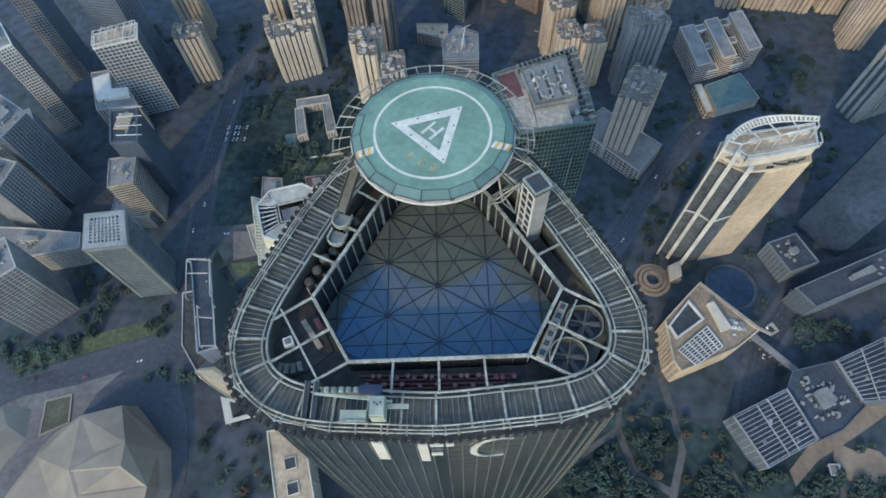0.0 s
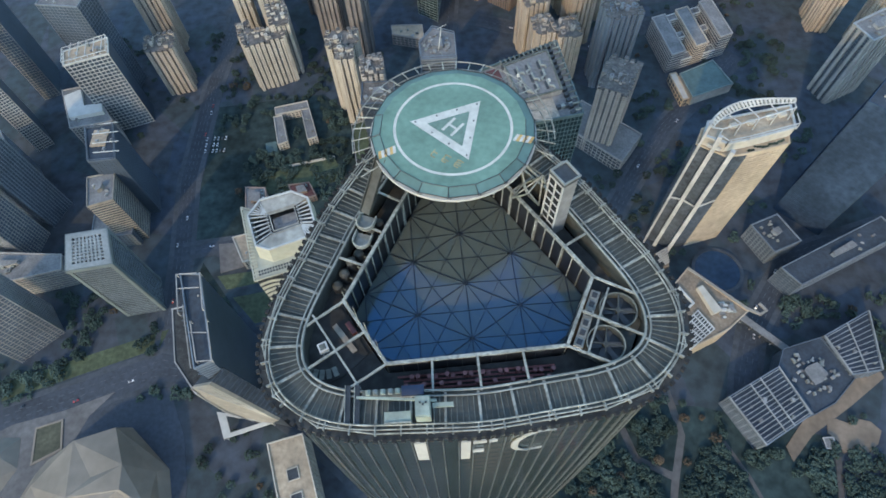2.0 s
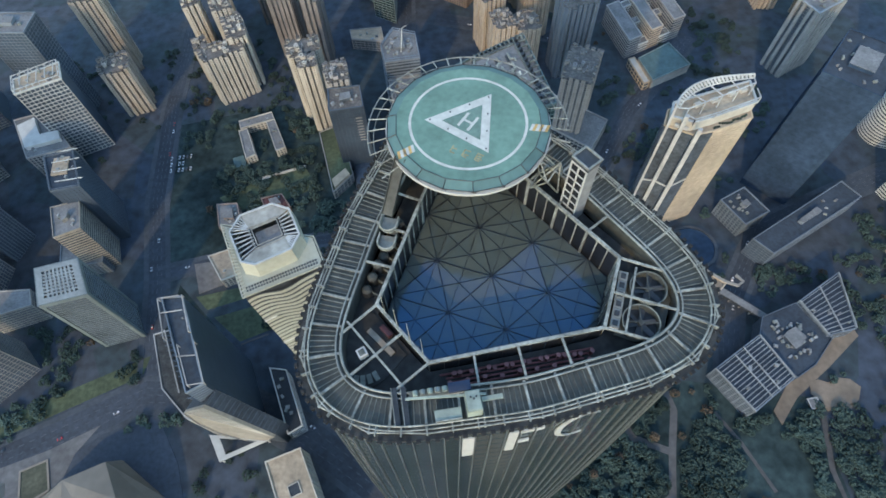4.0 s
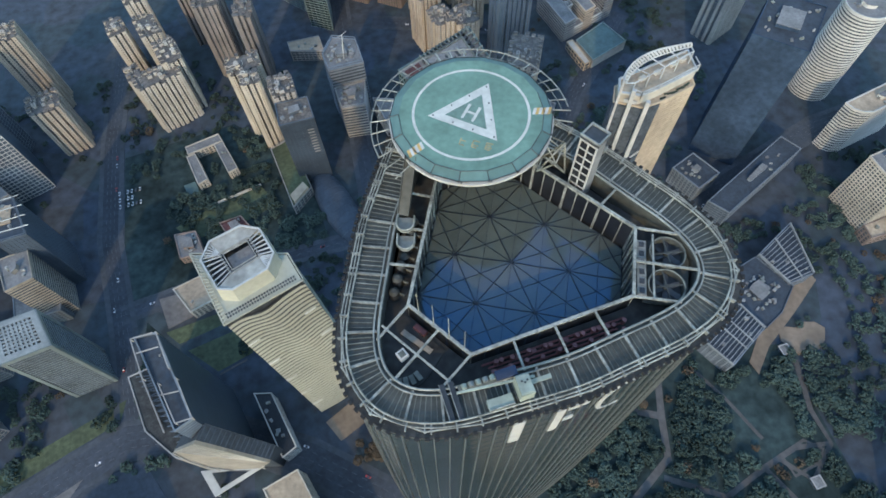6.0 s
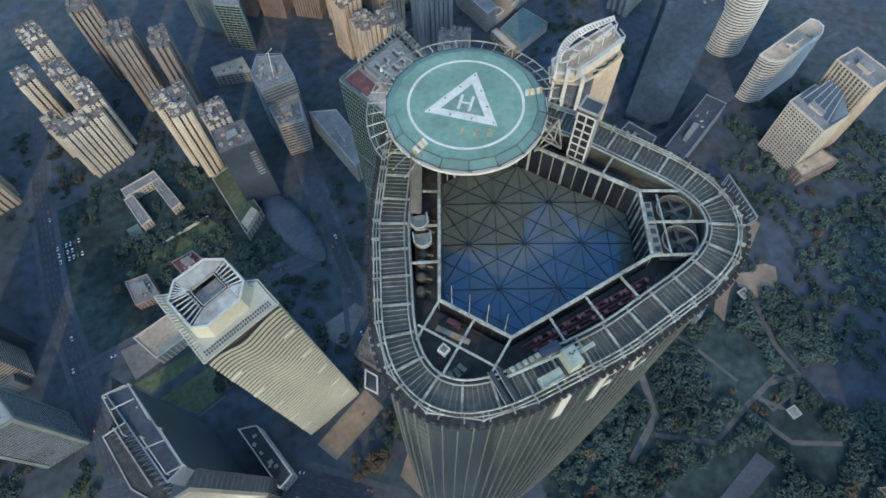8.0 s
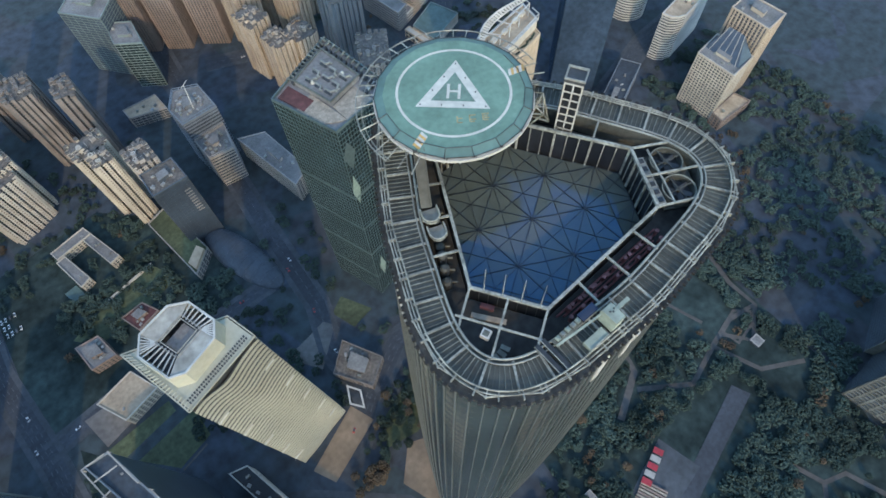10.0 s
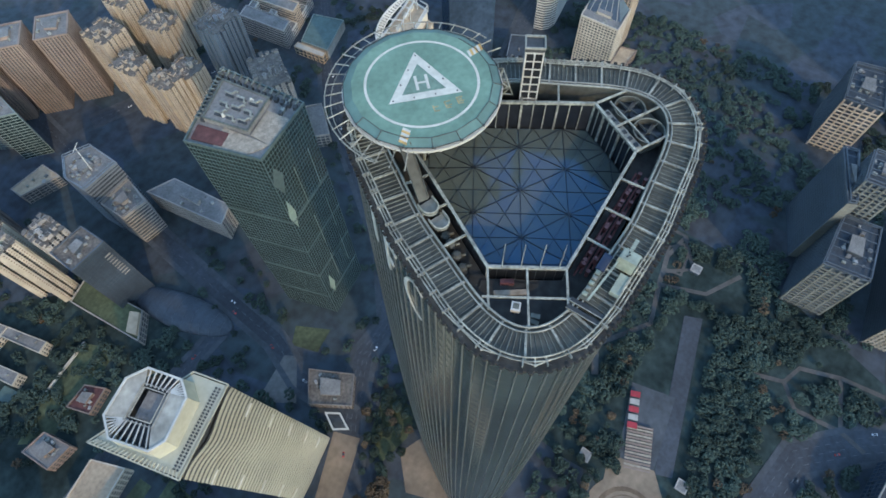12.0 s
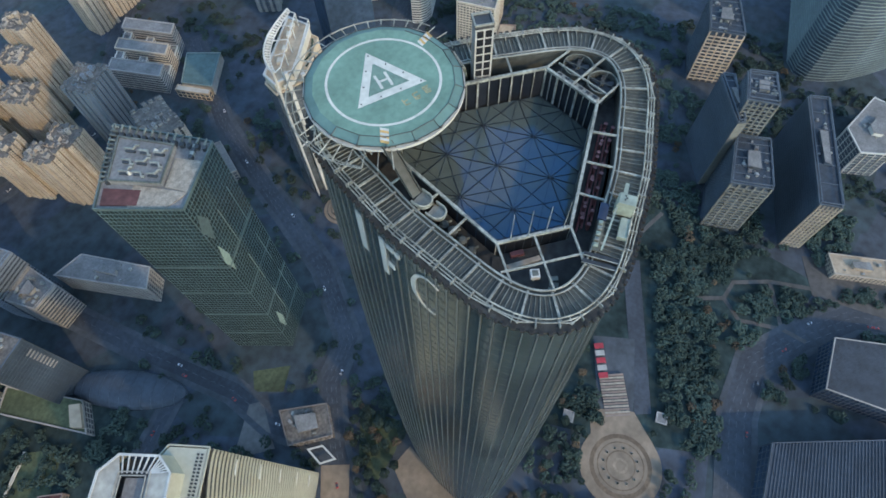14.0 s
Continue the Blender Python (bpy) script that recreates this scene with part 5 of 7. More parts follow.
path([(197, -153), (205, -177), (224, -184), (235, -216), (240, -259)], 4)
path([(205, -177), (187, -192), (190, -229), (184, -250)], 4)
path([(235, -216), (190, -229)], 3.5)
path([(176, 114), (182, 70), (184, 44), (171, 12), (160, -20), (120, -40)], 6)
path([(134, 61), (143, 28), (171, 12)], 6)
path([(100, 40), (134, 61), (140, 90)], 5)
path([(217, 37), (229, 10), (241, -30)], 3.0)
path([(248, -46), (272, -41), (283, -52), (274, -60), (250, -63), (248, -46)], 2.6)
path([(150, -32), (190, -60), (230, -50), (262, -44), (292, -50), (292, -22), (305, 20)], 4.5)
path([(230, -50), (245, -90), (280, -110)], 4)
path([(245, -48), (262, -70), (292, -50)], 4)
paved("plaza", disc(30, -113, 33, 48), SAND_PAVING, "pale round plaza paved with rings", 0.10)
rings = thing("plaza_rings", (30, -113, 0), "brown paving rings set in the round plaza", "paving")
for r0, r1, m, z in ((25, 21.5, RING_BROWN, 0.16), (19, 18, RING_BROWN, 0.17), (12, 11, RING_BROWN, 0.17), (6, 4, WARM_ROOF, 0.18)):
    part("ring", Shape().band(disc(0, 0, r0, 48), disc(0, 0, r1, 48), 0.0, z + 0.26), m, rings)
for k in range(12):
    a = math.pi * k / 6
    drum = thing("planter", (30 + 14 * math.cos(a), -113 + 14 * math.sin(a), 0.35), "small round stone planter on the plaza", "planter", "plaza planters")
    part("tub", Shape().tube((0, 0, 0), (0, 0, 0.9), 0.9, 10), GREY_WALL, drum)
    part("shrub", Shape().tube((0, 0, 0.9), (0, 0, 1.9), 0.8, 8, 0.3), LEAF, drum)
paved("pavement_landing", [(68, -80), (76, -116), (54, -136), (36, -88)], SAND_PAVING, "pale paved landing between plaza and steps", 0.106)
paved("pavement_mall", [(58, -90), (66, -117), (140, -106), (132, -70)], PAVING, "pale paved mall between plaza and tower", 0.10)
paved("pavement_court", [(79, -130), (74, -117), (214, -82), (220, -97)], ASPHALT, "blue-grey paved court beside the mall", 0.08)
stairs = thing("mall_steps", (84, -98, 0), "broad sand coloured steps with brown treads", "steps", "", math.degrees(math.atan2(11, 28)))
for k in range(16):
    part("step", Shape().block(-19 + 2.4 * k, -10.5, 0.1, -19 + 2.4 * k + 1.5, 10.5, 0.35 + 0.16 * k), (TERRACE_BEIGE, BROWN_WALL)[k % 2], stairs)
for k in range(5):
    can = thing("awning", (98 + 6.2 * k, -85 + 2.2 * k, 0), "red and white striped awning on the mall", "awning", "mall awnings", math.degrees(math.atan2(11, 28)))
    part("canopy", Shape().block(-2.4, -4, 3.4, 2.4, 4, 3.9), (RED_PAINT, GREY_WALL)[k % 2], can)
    for x in (-2, 2):
        for y in (-3.5, 3.5):
            part("post", Shape().tube((x, y, 0), (x, y, 3.4), 0.12, 6), GREY_STEEL, can)
for x, y in ((55, -64), (77, -138), (262, -72), (300, 30)):
    kiosk = thing("kiosk", (x, y, 0), "small pale glass kiosk with a flat roof", "kiosk", "park kiosks")
    part("wall", Shape().block(-4, -4, 0, 4, 4, 3.6), BLUEGLASS, kiosk)
    part("roof", Shape().band([(-4.6, -4.6), (4.6, -4.6), (4.6, 4.6), (-4.6, 4.6)], [(-3.6, -3.6), (3.6, -3.6), (3.6, 3.6), (-3.6, 3.6)], 3.6, 4.2), GREY_WALL, kiosk)
    part("roof_panel", Shape().block(-3.6, -3.6, 3.5, 3.6, 3.6, 3.9), ROOF_GREY, kiosk)
cove = [(303, 38), (306, 47), (314, 49), (322, 45), (331, 48), (341, 45), (347, 37), (340, 27), (330, 21), (320, 24), (310, 22), (309, 31)]
paved("terrace_walk", [(268, 18), (290, 37), (330, 58), (368, 80), (366, 91), (330, 76), (292, 54), (266, 30)], SAND_PAVING, "sandy walk along the louvred block", 0.3)
CLEAR = [cove, disc(256, 191, 27, 24), disc(185, 199, 20, 24), [(262, 12), (376, 76), (372, 96), (286, 56), (258, 30)], [(56, -92), (66, -148), (80, -140), (226, -108), (222, -74), (132, -64)], [(-230, 224), (-160, 230), (-160, 160), (-185, 160), (-218, 200)]]
paved("terrace_sand", cove, SAND_PAVING, "sandy free-form terrace in the park", 0.5)
paved("terrace_east", [(272, -243), (279, -283), (268, -330), (228, -330), (232, -254)], PATHWAY, "tan paved yard at the park's edge", 0.10)
paved("terrace_tower", [(-9, 54), (-37, 4), (-50, 40), (-28, 62)], SAND_PAVING, "pale stone forecourt at the tower's foot", 0.12)
paved("pavement_podium", [(-100, 95), (-91, 76), (-38, 96), (-46, 118)], SAND_PAVING, "pale paving at the foot of the cream tower", 0.12)


def lawn(pts, label="mown green lawn"):
    structure("lawn", Shape().prism(ccw(pts), -0.2, 0.19), LAWN, label, "lawn")


structure("paving", Shape().prism(ccw([(-227, 256), (-209.5, 256), (-196.5, 229), (-221, 223)]), -0.2, 0.8), LILAC_PAVING, "pale paved terrace before the flat roofed hall", "paving")
structure("paving", Shape().prism(ccw([(-65, 189), (-20, 197), (-14, 187), (-46, 160)]), -0.2, 0.16), LILAC_PAVING, "grey paved forecourt beside the brown block", "paving")
lawn([(-205, 332), (-171, 344), (-114, 355), (-101, 328), (-145, 314), (-190, 312)])
lawn([(-224, 220), (-164, 225), (-163, 213), (-213, 205)])
lawn([(-206, 196), (-150, 204), (-150, 176), (-182, 168)], "dark mown lawn beside the cream tower")
path([(-181, 165), (-156, 171)], 1.6, "thin pale garden kerb")
lawn([(7, 207), (22, 178), (-1, 174), (-9, 198)])
lawn([(6, 104), (8, 68), (-16, 64), (-44, 70), (-28, 92)])
lawn([(-400, 110), (-268, 150), (-262, 168), (-400, 128)])
wall_line = thing("garden_wall", (-142, 351, 0), "long white garden wall beside the lawn", "wall", "", math.degrees(math.atan2(10, 57)))
part("wall", Shape().block(-29, -0.6, 0, 29, 0.6, 2.2), WHITE_WALL, wall_line)
part("coping", Shape().block(-29, -0.9, 2.2, 29, 0.9, 2.5), CREAM, wall_line)


school = [((-182, 424), (-146, 431), (-143, 420), (-180, 413)), ((-152, 418), (-143, 420), (-132, 378), (-142, 375)), ((-182, 410), (-173, 412), (-164, 374), (-174, 370))]
for k, p in enumerate(school):
    building("school_wing", "pale flat-roofed wing of a small courtyard school", list(p), 10, CREAM, WINDOW, 3.3, 4, 1.4, 0.3, 1.0, 0.3, clutter=3, penthouse=0, roof=ROOF_GREY, group="school wings")
paved("court_green", [(-192, 382), (-180, 384), (-176, 366), (-188, 364)], ROOF_GREEN, "green tennis court beside the school", 0.12)
building("civic_block", "reddish brown block with a courtyard roof", [(-159, 317), (-138, 319), (-130, 302), (-152, 296)], 8, BROWN_WALL, WINDOW, roof=ROOF_RED, clutter=4, penthouse=0.4)
building("civic_block", "reddish brown block with small roof houses", [(-203, 316), (-183, 314), (-178, 287), (-200, 288)], 10, BROWN_WALL, WINDOW, roof=ROOF_GREY, clutter=5, penthouse=0.4)
building("civic_block", "flat cream roofed hall beside the cream tower", [(-208, 254), (-174, 262), (-163, 234), (-195, 226)], 14, CREAM, WINDOW, roof=ROOF_BEIGE, clutter=1, penthouse=0)
building("office_slab", "long dark blue office slab by the road", [(300, 178), (312, 160), (420, 204), (410, 224)], 26, BLUEGREY, BLUEGLASS, 3.4, 4, 0.4, 0.3, 0.6, 0.3, clutter=9, penthouse=0.2, roof=ROOF_DARK)
building("office_block", "dark blue block with white roof fins", [(290, 226), (318, 236), (330, 206), (302, 196)], 22, BLUEGREY, BLUEGLASS, clutter=7, penthouse=0.2, roof=ROOF_DARK)
building("office_tower", "pale teal glass slab tower", [(-14, 579), (10, 561), (16, 600), (-8, 618)], 62, PALE_GLASS, GREENGLASS, 3.6, 6, 0.3, 0.3, 0.8, 0.3, clutter=4, penthouse=0.4)
building("hall", "low hall with a beige flat roof", [(-48, 542), (-10, 540), (-9, 514), (-47, 526)], 14, GREY_WALL, WINDOW, 4, 5, 0.6, 0.3, 0.8, 0.3, clutter=3, penthouse=0, roof=ROOF_BEIGE)
building("office_tower", "pale green tower with a plain white flank", [(-40, 640), (-10, 600), (30, 640), (0, 680)], 80, PALE_GLASS, BLUEGLASS, 3.6, 8, 0.6, 0.3, 0.8, 0.3, clutter=4, penthouse=0.4)
for cx, cy, w, d, h in ((30, 640, 30, 34, 96), (62, 618, 30, 34, 92), (100, 596, 32, 34, 88)):
    building("apartment_tower", "brown ribbed apartment tower in a row", rect(cx, cy, w, d, -40), h, BROWN_WALL, WINDOW, 3.0, 3.4, 1.6, 1.2, 0.7, 0.3, clutter=8, penthouse=0.4, group="brown apartment towers")
building("office_block", "low brown building with court by the road", [(256, -268), (276, -262), (284, -312), (264, -318)], 9, BEIGE, WINDOW, roof=ROOF_BEIGE, clutter=5, penthouse=0.3)
building("office_tower", "dark arched tower with curved white ribs", [(384, -276), (412, -264), (462, -290), (450, -318), (390, -305)], 34, WHITE_WALL, BLUEGLASS, 4, 7, 0.7, 0.8, 0.4, 0.2, clutter=3, penthouse=0.3)


def louvred_tower(label, pts, h, wall, front, clutter=6):
    """A dark gridded tower whose end wall carries deep pale louvre frames and whose roof is framed."""
    ob = building("office_tower", label, pts, h, SLATE, BLUEGLASS, 3.6, 3.2, 0.35, 0.3, 0.5, 0.3, clutter=clutter * 2, penthouse=0.3, parapet=1.6, roof=ROOF_DARK)
    base = ccw([tuple(p) for p in pts])
    c = centre(base)
    a, b = Vector((front[0][0] - c[0], front[0][1] - c[1], 0)), Vector((front[1][0] - c[0], front[1][1] - c[1], 0))
    out = Vector((-1, 0, 0))
    n = 5
    for k in range(n + 1):
        p = a.lerp(b, k / n) + out * 0.9
        part("end_fin", Shape().bar(p + UP * 2, p + UP * (h + 1), 0.6, 1.6, up=(b - a)), wall, ob)
    k = 0
    while 5 + 4.5 * k < h:
        part("end_ledge", Shape().bar(a + out * 0.8 + UP * (5 + 4.5 * k), b + out * 0.8 + UP * (5 + 4.5 * k), 1.3, 0.9), wall, ob)
        k += 1
    q = [Vector((*p, h + 4)) for p in inset(local(base, c), 0.8)]
    m = len(q)
    for i in range(m):
        part("roof_frame", Shape().bar(q[i], q[(i + 1) % m], 0.8, 0.8), SLATE, ob)
        part("frame_post", Shape().bar(q[i] - UP * 4, q[i], 0.7, 0.7), SLATE, ob)
    for k in range(1, 6):
        part("roof_frame", Shape().bar(q[0].lerp(q[3], k / 6), q[1].lerp(q[2], k / 6), 0.5, 0.5), SLATE, ob)
    return ob


louvred_tower("grey tower with white louvred end and open roof court", [(278, -146), (282, -182), (336, -176), (332, -146)], 72, DULL_LOUVRE, ((277.6, -147), (281.6, -181)))
louvred_tower("taller grey tower stepping up behind a louvred one", [(337, -138), (339, -165), (374, -160), (371, -136)], 112, DULL_LOUVRE, ((336.6, -139), (338.4, -164)))
louvred_tower("slim banded slab with a pale louvred edge", [(326, -139), (329, -145), (382, -131), (380, -119)], 94, DULL_LOUVRE, ((325.6, -139), (328.4, -145)), 3)
louvred_tower("long gridded tower with a cream louvred end wall", [(278, -220), (280, -239), (403, -225), (400, -206)], 72, PALE_LOUVRE, ((277.6, -221), (279.4, -238)), 9)
louvred_tower("dark slab tower with a sunlit tan louvred end", [(468, -109), (471, -145), (526, -134), (520, -104)], 68, TAN, ((467.4, -110), (470.4, -144)), 8)
ribbed = building("museum", "low hall with a broad roof of fine grey ribs", [(80, -218), (34, -214), (16, -330), (120, -330)], 20, RIB_DARK, NAVYGLASS, 6, 6, 0.5, 0.3, 0.6, 0.3, clutter=0, penthouse=0, roof=ROOF_DARK)
rc = Vector(centre(ccw([(80, -218), (34, -214), (16, -330), (120, -330)])))
for k in range(46):
    f = (k + 0.5) / 46
    p, q = Vector((80, -218)).lerp(Vector((120, -330)), f) - rc, Vector((34, -214)).lerp(Vector((16, -330)), f) - rc
    part("roof_rib", Shape().bar((p.x, p.y, 20.6), (q.x, q.y, 20.6), 0.6, 0.5), RIB_DARK, ribbed)


def shell_canopy():
    """Long low glass shell with ribs, lying among the trees."""
    ob = thing("glass_canopy", (-42, 304, 0), "long oval glass canopy with slim ribs over a court", "canopy", "", math.degrees(math.atan2(-112, 27)))
    s = Shape()
    n, m = 28, 7
    for j in range(m):
        a = j / m * math.pi / 2
        s.v += [(54 * math.cos(a) * math.cos(2 * math.pi * i / n), 17 * math.cos(a) * math.sin(2 * math.pi * i / n), 11 * math.sin(a)) for i in range(n)]
    s.v.append((0, 0, 11.2))
    for j in range(m - 1):
        s.f += [(j * n + i, j * n + (i + 1) % n, (j + 1) * n + (i + 1) % n, (j + 1) * n + i) for i in range(n)]
    s.f += [((m - 1) * n + i, (m - 1) * n + (i + 1) % n, m * n) for i in range(n)]
    part("shell", s, RIB_DARK, ob)
    for k in range(11):
        x = -45 + 9 * k
        w = math.sqrt(max(0.02, 1 - (x / 54) ** 2))
        part("rib", Shape().pipe([(x, 17.1 * w * math.cos(b * math.pi / 10), 11.2 * w * math.sin(b * math.pi / 10)) for b in range(11)], 0.18, 5), SLATE, ob)


shell_canopy()
slats = building("office_block", "grey ribbed block with rows of white roof louvres", [(-71, 345), (-39, 345), (-40, 372), (-70, 373)], 90, SLATE, BLUEGLASS, 3.4, 3.4, 0.5, 0.5, 0.5, 0.3, clutter=5, penthouse=0.3, roof=ROOF_BROWN)
for k in range(9):
    part("front_slat", Shape().block(7, -14.6, 76 - 4 * k, 13, -13.8, 77 - 4 * k), GREY_WALL, slats)
gate_frame = thing("canopy", (-38, 120, 0), "small white framed entrance canopy beside a brown block", "canopy")
gate_rim = [(-0.4, 13.2), (6.8, 1.7), (0.1, -13.4), (-8, -2)]
part("frame", Shape().band(ccw(gate_rim), inset(ccw(gate_rim), 1.4), 5.4, 6.2), WHITE_WALL, gate_frame)
for x, y in gate_rim:
    part("column", Shape().tube((x * 0.88, y * 0.88, 0), (x * 0.88, y * 0.88, 5.5), 0.35, 8), GREY_STEEL, gate_frame)
low_green = building("podium_block", "low podium with a planted green roof and beige end", [(-94, 390), (-84.5, 309), (-62.5, 328), (-73, 397)], 12, GREY_WALL, WINDOW, 4, 5, 0.8, 0.4, 0.8, 0.3, clutter=0, penthouse=0, roof=LAWN)
part("end_house", Shape().prism([(-3, -44), (13, -30), (9, -22), (-6, -34)], 12.2, 17), WARM_STONE, low_green, "small beige roof house")
mast = thing("radio_mast", (6, 432, 70), "white lattice mast leaning over a roof", "mast")
part("pole", Shape().tube((0, 0, 0), (4, 10, 22), 0.6, 8, 0.35), PAD_WHITE, mast)
part("cross_arm", Shape().tube((0, 8, 21), (9, 12, 23), 0.3, 6), PAD_WHITE, mast)
for k in range(3):
    part("stay", Shape().tube((4 * k - 4, -4 + 3 * k, 0), (3.0, 7.5, 16), 0.12, 5), GREY_STEEL, mast)


# ---- trees ----
def leaf_mesh(rng, r, blobs, size):
    """A crown of many small ragged clumps with gaps between them."""
    s = Shape()
    for k in range(blobs):
        a, u = rng.uniform(0, 6.283), rng.uniform(-0.55, 1.0)
        w = r * rng.uniform(0.55, 1.0) * math.sqrt(max(0.05, 1 - u * u * 0.9))
        c = Vector((w * math.cos(a), w * math.sin(a), r * 0.75 * u))
        h = size * rng.uniform(0.6, 1.35)
        ax = [Vector((rng.uniform(-1, 1), rng.uniform(-1, 1), rng.uniform(-1, 1))).normalized() for _ in range(2)]
        x = ax[0]
        y = x.cross(ax[1]).normalized()
        z = x.cross(y)
        s.add([c + x * h, c - x * h * 0.8, c + y * h * 0.9, c - y * h, c + z * h * 0.7, c - z * h * 0.7], [(0, 2, 4), (2, 1, 4), (1, 3, 4), (3, 0, 4), (2, 0, 5), (1, 2, 5), (3, 1, 5), (0, 3, 5)])
    return s


def trunk_mesh(rng, h):
    s = Shape().tube((0, 0, 0), (0.1, 0.05, h), 0.32, 7, 0.16)
    for k in range(4):
        a = k * 1.6 + rng.random()
        s.tube((0.07, 0.03, h * 0.7), (1.6 * math.cos(a), 1.6 * math.sin(a), h * 1.25), 0.13, 5, 0.05)
    return s


trng = random.Random(11)
CROWNS = [leaf_mesh(trng, trng.uniform(2.9, 4.2), 110, 0.8).mesh("crown") for _ in range(5)]
TRUNKS = [trunk_mesh(trng, 3.2).mesh("trunk") for _ in range(3)]
RUST = leaf_mesh(trng, 3.2, 70, 0.85).mesh("crown_rust")


BOXES = [(min(p[0] for p in f) - 3, min(p[1] for p in f) - 3, max(p[0] for p in f) + 3, max(p[1] for p in f) + 3) for f in FOOTPRINTS]


def free(x, y, gap=2.5):
    if math.hypot(x - TC_X, y - TC_Y) < 47 or math.hypot(x - 30, y + 113) < 35:
        return False
    if any(inside_poly(x, y, p) for p in CLEAR):
        return False
    for f, b in zip(FOOTPRINTS, BOXES):
        if b[0] < x < b[2] and b[1] < y < b[3]:
            return False
    for pts, w in ROADS:
        for p, q in zip(pts, pts[1:]):
            d = Vector((q[0] - p[0], q[1] - p[1]))
            t = max(0.0, min(1.0, ((x - p[0]) * d.x + (y - p[1]) * d.y) / d.length_squared))
            if math.hypot(x - p[0] - d.x * t, y - p[1] - d.y * t) < w / 2 + gap:
                return False
    return True


TC_X, TC_Y = 1.1, 10.8
RUST_SPOT = (-70, 58)
made = 0
while made < 270:
    x, y = trng.choice((
        (trng.uniform(40, 140), trng.uniform(-140, -40)), (trng.uniform(90, 190), trng.uniform(-60, 80)),
        (trng.uniform(-60, 20), trng.uniform(60, 110)), (trng.uniform(-20, 40), trng.uniform(-160, -40)), (trng.uniform(120, 240), trng.uniform(-240, -60))))
    if not free(x, y):
        continue
    rust = trng.random() < 0.10
    k = trng.uniform(0.75, 1.35)
    tree = thing("tree", (x, y, 0), "rust leaved park tree with a ragged crown" if rust else "dark green park tree with a ragged crown", "tree", "park trees")
    tree.matrix_world = Matrix.Translation((x, y, 0)) @ Matrix.Rotation(trng.uniform(0, 6.28), 4, "Z") @ Matrix.Scale(k, 4)
    part("trunk", TRUNKS[made % 3], BARK, tree)
    cr = part("crown", RUST if rust else CROWNS[made % 5], LEAF_RUST if rust else LEAF, tree)
    cr.location = (0, 0, 4.6)
    made += 1

for k in range(18):
    x, y = RUST_SPOT[0] + trng.gauss(0, 7.5), RUST_SPOT[1] + trng.gauss(0, 6.0)
    if not free(x, y, 1.0):
        continue
    tree = thing("tree", (x, y, 0), "rust leaved street tree with a ragged crown", "tree", "park trees")
    tree.matrix_world = Matrix.Translation((x, y, 0)) @ Matrix.Rotation(trng.uniform(0, 6.28), 4, "Z") @ Matrix.Scale(trng.uniform(0.9, 1.4), 4)
    part("trunk", TRUNKS[k % 3], BARK, tree)
    cr = part("crown", RUST, LEAF_RUST, tree)
    cr.location = (0, 0, 4.6)

# woods that nobody could count
tmpl = [leaf_mesh(trng, 3.6, 34, 1.1) for _ in range(6)]
tv = [np.array([tuple(v) for v in t.v]) for t in tmpl]
tf = [np.array(t.f) for t in tmpl]
REGIONS = (((60, 330), (-330, 60), 4200), ((-420, -225), (95, 210), 420), ((-215, -60), (165, 420), 620), ((-60, 60), (60, 330), 260),
           ((60, 330), (60, 330), 380), ((200, 420), (300, 560), 520), ((-60, 130), (-330, -30), 420), ((-420, -60), (400, 560), 420), ((300, 560), (-330, 200), 2600), ((-440, -150), (-60, 110), 300))
for name, mt, share in (("woodland", LEAF, 0.93), ("rust_woodland", LEAF_RUST, 0.07)):
    V, F, k = [], [], 0
    for (x0, x1), (y0, y1), count in REGIONS:
        for _ in range(int(count * share)):
            x, y = trng.uniform(x0, x1), trng.uniform(y0, y1)
            if noise.noise(Vector((x * 0.018, y * 0.018, 3.0 if share > 0.5 else 9.0))) < (-0.16 if share > 0.5 else 0.2) or not free(x, y):
                continue
            i, sc, a = trng.randrange(6), trng.uniform(0.7, 1.5), trng.uniform(0, 6.28)
            c, s = math.cos(a), math.sin(a)
            v = tv[i] * sc
            V.append(np.stack([v[:, 0] * c - v[:, 1] * s + x, v[:, 0] * s + v[:, 1] * c + y, v[:, 2] * 0.7 + 2.2 * sc], 1))
            F.append(tf[i] + k)
            k += len(v)
    me = bpy.data.meshes.new(name)
    me.from_pydata(np.concatenate(V).tolist(), [], np.concatenate(F).tolist())
    me.materials.append(mt)
    tagged(new(name, me), "dense dark green tree crowns of the parks" if share > 0.5 else "rust coloured tree crowns scattered in the park", "woods", "", "stuff")


# ---- parked and waiting cars ----
PARK_ROWS = [(-258 + 4.2 * i, 376 + 8.5 * j) for j in range(3) for i in range(6)]
def car_parts():
    body = Shape().block(-2.2, -0.9, 0.35, 2.2, 0.9, 0.85)
    cabin = Shape().add([(-1.5, -0.8, 0.85), (1.0, -0.8, 0.85), (1.0, 0.8, 0.85), (-1.5, 0.8, 0.85), (-1.1, -0.68, 1.45), (0.4, -0.68, 1.45), (0.4, 0.68, 1.45), (-1.1, 0.68, 1.45)],
                        [(0, 1, 5, 4), (1, 2, 6, 5), (2, 3, 7, 6), (3, 0, 4, 7), (4, 5, 6, 7)])
    wheel = Shape().tube((0, -0.11, 0), (0, 0.11, 0), 0.33, 12)
    return body, cabin.mesh("cabin"), wheel.mesh("wheel")


